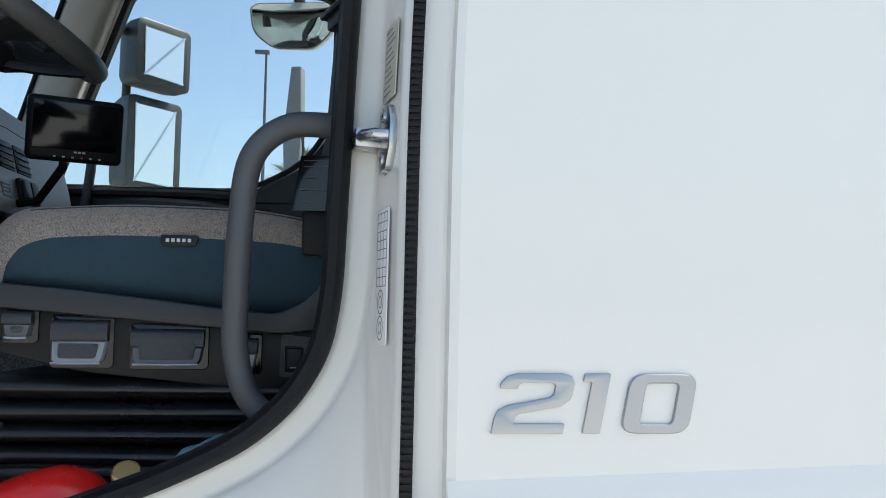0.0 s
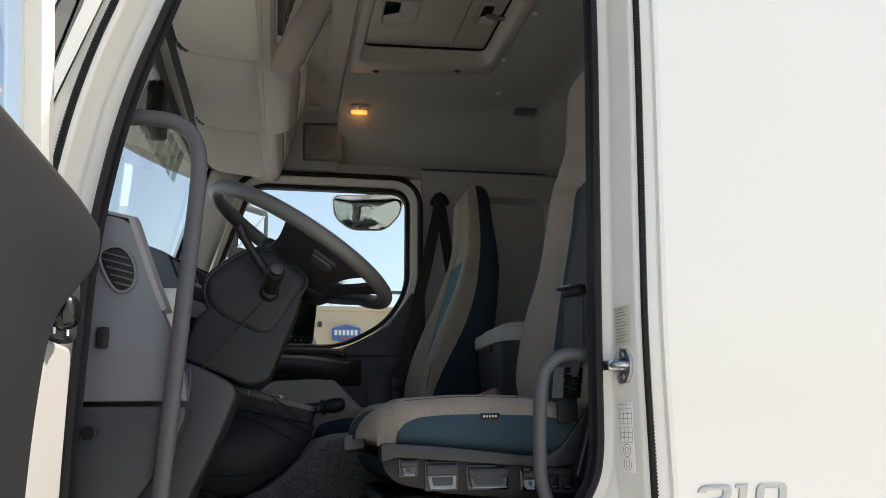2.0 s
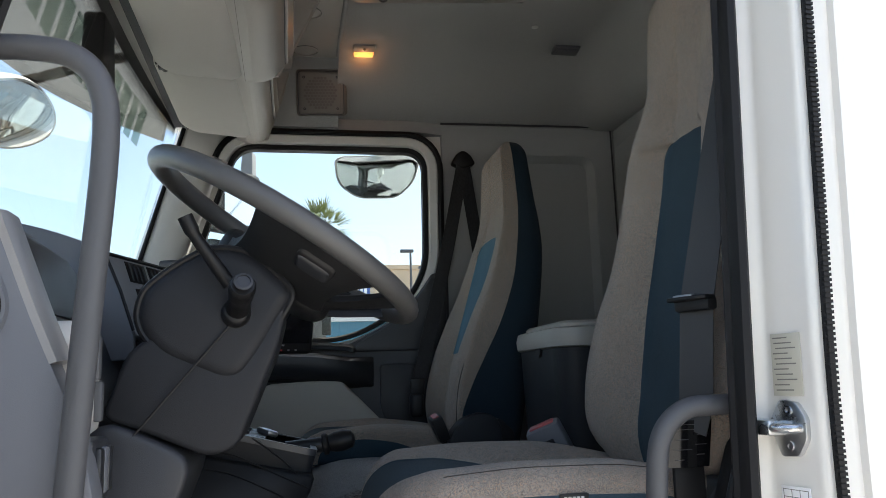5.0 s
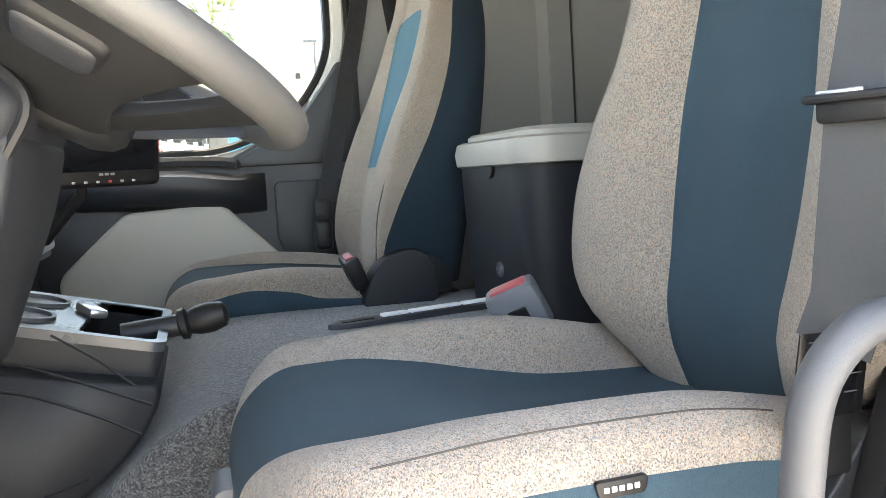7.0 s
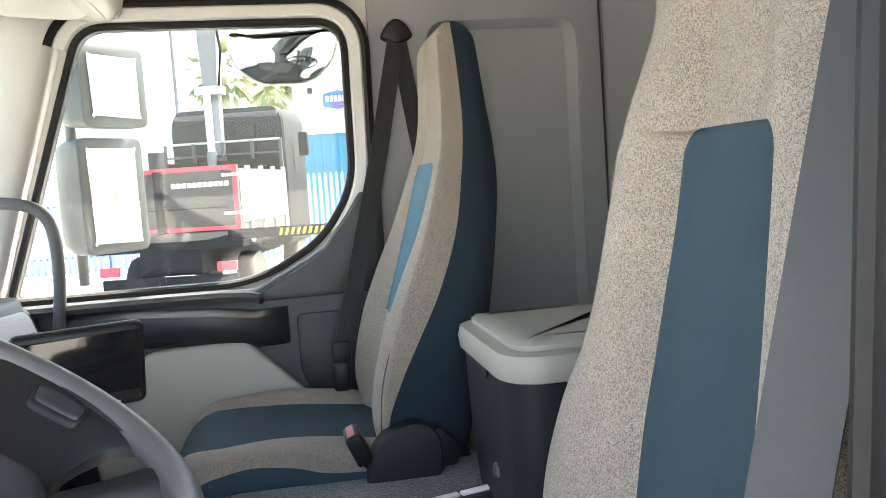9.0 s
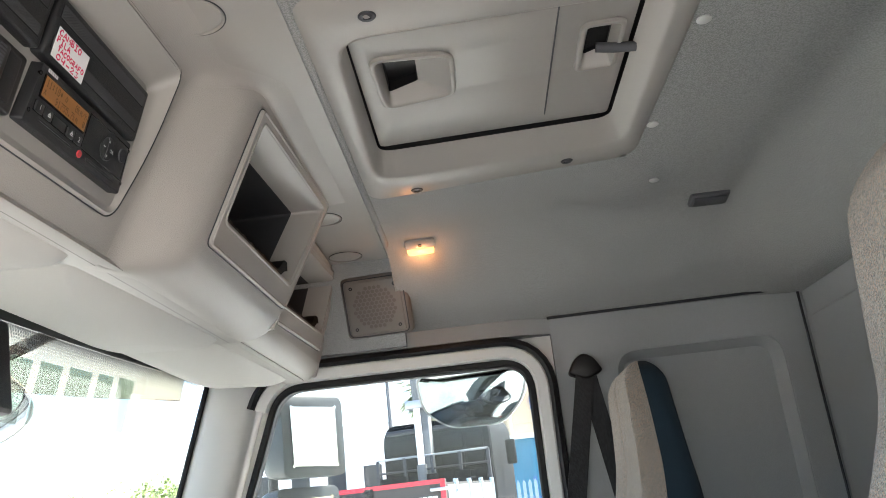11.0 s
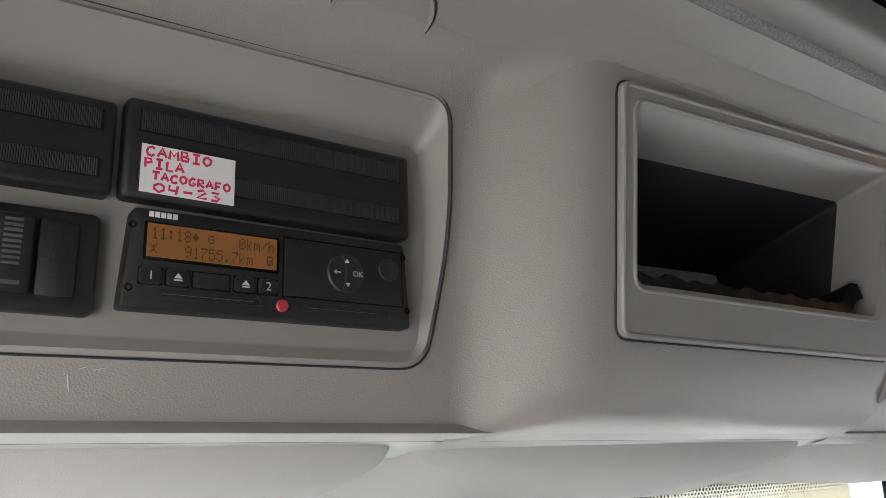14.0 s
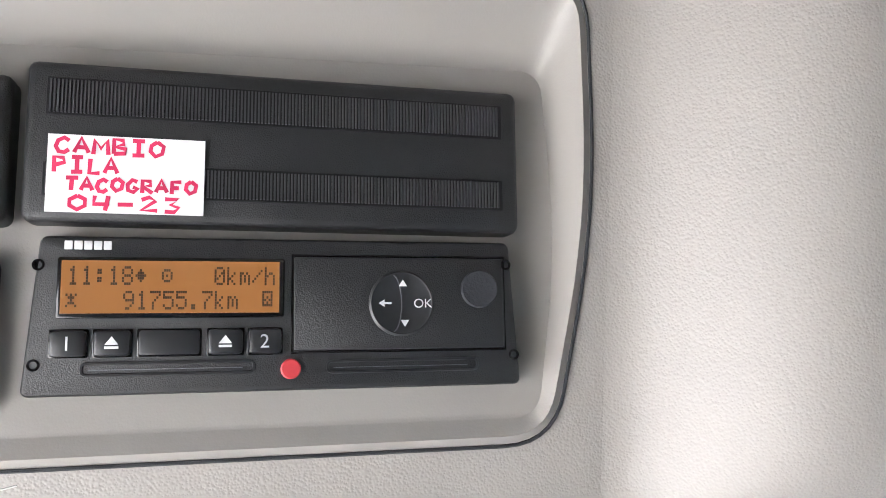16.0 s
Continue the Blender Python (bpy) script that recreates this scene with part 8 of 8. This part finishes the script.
part("cab", loft([[MT @ Vector((u * s_, v, w)) for u, w in rounded([(-1.15, 0.9), (1.15, 0.9), (1.15, 3.45), (1.02, 3.70), (-1.02, 3.70), (-1.15, 3.45)], 0.12, 4)] for v, s_ in ((3.62, 0.97), (3.66, 1.0), (5.4, 1.0))]), STEEL_BLACK, pk, "black rear wall of the cab")
for u0, u1 in ((-0.98, -0.38), (0.10, 0.58), (0.64, 1.0)):
    for v in (2.35, 2.72, 3.09):
        part("cab_panel", box((u0, 3.575, v), (u1, 3.63, v + 0.31), 0.03, m=MT), STEEL_BLACK, pk, "pressed cab panel")
part("cab_roof_edge", box((-1.05, 3.56, 3.50), (1.05, 3.64, 3.60), 0.03, m=MT), DARK_GREY, pk, "grey roof edge of the cab")
for w in (2.50, 2.76, 3.02):
    part("headboard_rail", tube([MT @ Vector((-1.15, 3.25, w)), MT @ Vector((1.15, 3.25, w))], 0.022, 8), CHROME if w > 3 else DARK_GREY, pk, "rail of the headboard")
for u in (-1.15, -0.58, 0.0, 0.58, 1.15):
    part("headboard_post", box((u - 0.03, 3.22, 1.3), (u + 0.03, 3.28, 3.02), 0.006, m=MT), DARK_GREY, pk, "post of the headboard")
for k in range(7):
    part("headboard_slat", box((-1.12 + 0.33 * k, 3.20, 2.40), (-0.88 + 0.33 * k, 3.23, 2.66), 0.01, m=MT), STEEL_BLACK, pk, "dark slat of the headboard")
part("crane_post", box((-0.30, 3.32, 1.3), (-0.02, 3.54, 4.0), 0.02, m=MT), CRANE, pk, "grey crane post")
part("crane_ram", tube([MT @ Vector((-0.22, 3.24, 2.75)), MT @ Vector((-0.22, 3.24, 3.95))], 0.07, 12), PAPER, pk, "pale hydraulic ram")
part("ram_sleeve", tube([MT @ Vector((-0.22, 3.24, 2.3)), MT @ Vector((-0.22, 3.24, 2.85))], 0.10, 12), CRANE, pk, "grey ram sleeve")
part("crane_bracket", box((-0.45, 3.18, 3.95), (0.10, 3.5, 4.12), 0.03, m=MT), CHROME, pk, "pale crane bracket")
part("crane_boom", prism([(-0.30, 4.1), (0.0, 4.1), (0.06, 5.1), (0.02, 6.6), (-0.20, 6.6), (-0.34, 5.1)], "y", 3.25, 3.55, 0.03, m=MT), CRANE, pk, "folded crane boom")
part("boom_hose", tube([MT @ Vector((0.05, 3.2, 4.1)), MT @ Vector((0.14, 3.2, 4.8)), MT @ Vector((0.05, 3.2, 5.6))], 0.03, 6), STEEL_BLACK, pk, "black hose")
part("side_sheet", box((1.225, 0.10, 1.55), (1.235, 3.1, 2.36), 0.0, m=MT), CHROME, pk, "bright side sheet", smooth=False)
part("marker_bar", box((1.10, -0.35, 1.30), (3.4, -0.28, 1.46), 0.01, m=MT), STEEL_BLACK, pk, "black marker bar")
for k in range(12):
    part("marker_stripe", prism([(1.9 + 0.09 * k, 1.33), (1.94 + 0.09 * k, 1.33), (1.97 + 0.09 * k, 1.43), (1.93 + 0.09 * k, 1.43)], "y", -0.358, -0.352, m=MT), STRIPE, pk, "yellow stripe", smooth=False)
for u0 in (0.05, -1.1):
    part("tail_line", box((u0, -0.008, 1.80), (u0 + 1.0, -0.001, 1.812), 0, m=MT), STEEL_BLACK, tail, "fine board joint", smooth=False)
for v in (1.68, 2.28):
    part("latch", box((0.98, -0.05, v), (1.28, -0.01, v + 0.05), 0.01, m=MT), CHROME, tail, "bright latch")
part("mirror", box((1.25, 4.4, 2.7), (1.45, 4.5, 3.2), 0.03, m=MT), STEEL_BLACK, pk, "cab mirror")
part("chassis", box((-0.5, 0.1, 0.75), (0.5, 5.2, 1.15), 0.01, m=MT), STEEL_BLACK, pk, "chassis")
for u in (-0.95, 0.95):
    for v in (1.3, 4.6):
        wh = part("wheel", lathe([(0.2, -0.15), (0.48, -0.15), (0.5, -0.12), (0.5, 0.12), (0.48, 0.15), (0.2, 0.15)], MT @ Vector((u, v, 0.5)), MT.to_3x3() @ Vector((1, 0, 0)), 24), TYRE, pk, "black tyre")
part("bumper", box((-1.1, -0.02, 0.55), (1.1, 0.08, 0.75), 0.02, m=MT), STEEL_BLACK, pk, "rear bumper bar")
for u in (-0.95, 0.95):
    part("tail_light", box((u - 0.16, -0.05, 0.80), (u + 0.16, 0.0, 0.95), 0.01, m=MT), TAIL_RED, pk, "red tail light")

# white palisade fence, teal shed, beige warehouse with a sign, pale hall
FENCE = mat("blue_fence_paint", (0.04, 0.12, 0.28), 0.5)
FENCE_W = mat("pale_fence", (0.20, 0.30, 0.42), 0.5)
fn = thing("fence", (-4.0, 24.0, 0.0), "long blue and white palisade fence round the yard", "fence")
pale = prism([(-0.045, 0.1), (0.045, 0.1), (0.045, 2.35), (0, 2.45), (-0.045, 2.35)], "y", -0.02, 0.02)
first = part("pale", moved(pale, Matrix.Translation((-14.0, 24.0, 0))), FENCE_W, fn, smooth=False)
for k in range(1, 150):
    o = first.copy()
    scene.collection.objects.link(o)
    o.location = (0.16 * k, 0, 0)
for z in (0.5, 1.9):
    part("rail", box((-14.1, 24.02, z), (10.2, 24.06, z + 0.07), 0), FENCE, fn, "blue rail", smooth=False)
for k in range(9):
    part("post", box((-14 + 3 * k, 24.06, 0), (-13.9 + 3 * k, 24.16, 2.5), 0), FENCE, fn, "blue post", smooth=False)
TEAL = mat("teal_cladding", (0.025, 0.16, 0.25), 0.55, scale=2, var=0.08)
tsd = thing("teal_shed", (9.0, 33.0, 0.0), "low shed clad in ribbed teal sheet", "building")
part("wall", box((0.4, 30.0, 0), (22, 36, 3.9), 0), TEAL, tsd, smooth=False)
for k in range(60):
    part("rib", box((0.45 + 0.3 * k, 29.95, 0), (0.55 + 0.3 * k, 30.0, 3.85), 0), TEAL, tsd, smooth=False)
part("roof", box((0.2, 29.8, 3.9), (22.2, 36.2, 4.05), 0), LIGHT_GREY, tsd, "pale roof edge", smooth=False)
SAND = mat("sand_render", (0.62, 0.47, 0.33), 0.85, scale=1.5, var=0.06, bump=0.2, bump_scale=20)
wh_ = thing("warehouse", (8.0, 50.0, 0.0), "sand-coloured warehouse with a blue sign high on its wall", "building")
part("wall", box((-1.6, 45, 0), (26, 58, 8.0), 0), SAND, wh_, smooth=False)
part("parapet", box((-1.7, 44.9, 7.95), (26.1, 58.1, 8.2), 0), SAND, wh_, "parapet", smooth=False)
part("string_course", box((-1.6, 44.93, 5.6), (26, 45, 5.72), 0), SAND, wh_, "string course", smooth=False)
SIGN = mat("sign_blue", (0.03, 0.10, 0.36), 0.5)
sg = part("sign", prism([(2.4, 6.3), (3.2, 6.15), (4.0, 6.3), (4.0, 6.95), (3.2, 7.15), (2.4, 6.95)], "y", 44.80, 44.9), SIGN, wh_, "blue six-sided sign with white bars", smooth=False)
for k in range(6):
    part("letter_bar", box((2.55 + 0.225 * k, 44.77, 6.55), (2.70 + 0.225 * k, 44.8, 6.85), 0), PAPER, sg, smooth=False)
part("swoosh", box((2.9, 44.77, 6.36), (3.6, 44.8, 6.44), 0), TAIL_RED, sg, smooth=False)
for x in (1.6, 5.2):
    part("wall_lamp", box((x, 44.6, 7.0), (x + 0.25, 44.9, 7.3), 0.02), DARK, wh_, "wall lamp")
hall = thing("pale_hall", (-9.0, 50.0, 0.0), "long pale hall at the edge of the yard", "building")
part("wall", box((-16, 46, 0), (-2.4, 56, 6.4), 0), PAPER, hall, smooth=False)
part("roof", box((-16.2, 45.8, 6.4), (-2.2, 56.2, 6.6), 0), LIGHT_GREY, hall, smooth=False)
for k in range(6):
    part("window", box((-15 + 2 * k, 45.95, 3.2), (-14 + 2 * k, 46, 4.4), 0), DARK, hall, "dark window", smooth=False)
for x, y, h in ((-3.0, 25.5, 9.5), (3.6, 27.0, 6.0), (4.3, 27.5, 5.5)):
    pl = thing("yard_pole", (x, y, 0), "slim grey pole in the yard", "pole", group="yard poles")
    part("shaft", tube([(x, y, 0), (x, y, h * 0.5), (x, y, h)], 0.06, 8, scales=[1.3, 1.0, 0.6]), MID_GREY, pl)
    part("lamp_head", box((x - 0.35, y - 0.1, h), (x + 0.1, y + 0.1, h + 0.1), 0.02), MID_GREY, pl)

# palms
FROND = mat("palm_frond", (0.19, 0.22, 0.095), 0.7, scale=8, var=0.3)
BARK = mat("palm_bark", (0.36, 0.29, 0.21), 0.9, scale=12, var=0.3, bump=1.0, bump_scale=30)
def palm(x, y, h, seed):
    rnd = random.Random(seed)
    t = thing("palm_tree", (x, y, 0), "tall fan palm with a rough trunk and drooping fronds", "palm tree", group="palms")
    part("trunk", tube([(x + 0.05 * math.sin(k), y, h * k / 8) for k in range(9)], 0.26, 12, scales=[1.2, 1.05, 1, 0.95, 0.92, 0.9, 0.95, 1.1, 1.0]), BARK, t)
    bm = bmesh.new()
    for k in range(74):
        a, e = rnd.uniform(0, 6.283), rnd.uniform(-1.0, 1.25)
        L = rnd.uniform(1.0, 1.5)
        base = Vector((x, y, h + 0.1))
        d = Vector((math.cos(a) * math.cos(e), math.sin(a) * math.cos(e), math.sin(e)))
        s = d.cross(Vector((0, 0, 1))).normalized()
        tip = base + d * L * 0.75
        for j in range(11):
            f = (j - 5) / 5
            q = (d * (1 - 0.35 * abs(f)) + s * f * 0.85).normalized()
            end = tip + q * L * 0.62 + Vector((0, 0, -0.28 * rnd.random()))
            n_ = q.cross(Vector((0, 0, 1))).normalized() * 0.035
            bm.faces.new([bm.verts.new(p) for p in (tip - n_, tip + n_, tip.lerp(end, 0.7) + n_ * 0.8, end, tip.lerp(end, 0.7) - n_ * 0.8)])
        n_ = s * 0.02
        bm.faces.new([bm.verts.new(p) for p in (base - n_, base + n_, tip + n_, tip - n_)])
    part("crown", bm, FROND, t, "fan of split green fronds", smooth=False)
palm(0.9, 38.0, 8.6, 3)
palm(-0.4, 41.0, 7.2, 5)
palm(-2.2, 34.0, 6.6, 8)

# broad trees far off, seen through the windscreen, and a dry hill
LEAF = mat("tree_leaf", (0.11, 0.16, 0.035), 0.6, scale=3, var=0.4)
TRUNK = mat("tree_bark", (0.12, 0.09, 0.065), 0.9)
def tree(x, y, h, w, seed):
    rnd = random.Random(seed)
    t = thing("tree", (x, y, 0), "leafy green tree at the far edge of the yard", "tree", group="far trees")
    bm = tube([(x, y, 0), (x + 0.1, y, h * 0.3), (x, y, h * 0.6)], 0.2, 8, scales=[1.2, 0.9, 0.5])
    for k in range(5):
        a = k * 1.26 + seed
        tube([(x, y, h * 0.35), (x + math.cos(a) * w * 0.35, y + math.sin(a) * w * 0.35, h * 0.7)], 0.07, 6, bm=bm)
    part("trunk", bm, TRUNK, t)
    vs, fs = [], []
    blobs = [(x + rnd.gauss(0, w * 0.28), y + rnd.gauss(0, w * 0.28), h * rnd.uniform(0.35, 0.9), w * rnd.uniform(0.16, 0.30)) for k in range(16)]
    for k in range(1500):
        bx, by, bz, br = blobs[rnd.randrange(len(blobs))]
        v = Vector((rnd.gauss(0, 1), rnd.gauss(0, 1), rnd.gauss(0, 1))).normalized() * br * rnd.uniform(0.75, 1.1)
        c = Vector((bx, by, bz)) + v
        u = Vector((rnd.gauss(0, 1), rnd.gauss(0, 1), rnd.gauss(0, 1))).normalized()
        q = u.orthogonal().normalized()
        s = rnd.uniform(0.10, 0.2)
        i = len(vs)
        vs += [c - u * s, c + q * s * 0.5, c + u * s, c - q * s * 0.5]
        fs.append((i, i + 1, i + 2, i + 3))
    me = bpy.data.meshes.new("crown")
    me.from_pydata([tuple(v - Vector((x, y, 0))) for v in vs], [], fs)
    me.materials.append(LEAF)
    o = new("crown", me)
    o.parent = t
for k in range(16):
    r_ = random.Random(k)
    tree(-40 + 2.6 * k + r_.uniform(-1, 1), 62 + r_.uniform(-6, 6), r_.uniform(4.2, 6.2), r_.uniform(3.5, 5), k)
DRY = mat("dry_hill", (0.30, 0.26, 0.15), 0.95, scale=0.4, var=0.3, fine=0.5, fine_scale=0.6)
bm = bmesh.new()
N = 40
gv = [[bm.verts.new((-80 + 6 * i, 130 + 5 * j, 20 * math.exp(-((i - 17) / 9) ** 2) * math.sin(math.pi * j / 12) ** 0.8 * (1 + 0.12 * math.sin(i * 1.7) + 0.1 * math.sin(j * 2.3 + i)) if j else 0)) for j in range(13)] for i in range(N)]
for i in range(N - 1):
    for j in range(12):
        bm.faces.new((gv[i][j], gv[i + 1][j], gv[i + 1][j + 1], gv[i][j + 1]))
solo("hill", bm, DRY, "dry grassy hill behind the warehouse", "hill", kind="structure")
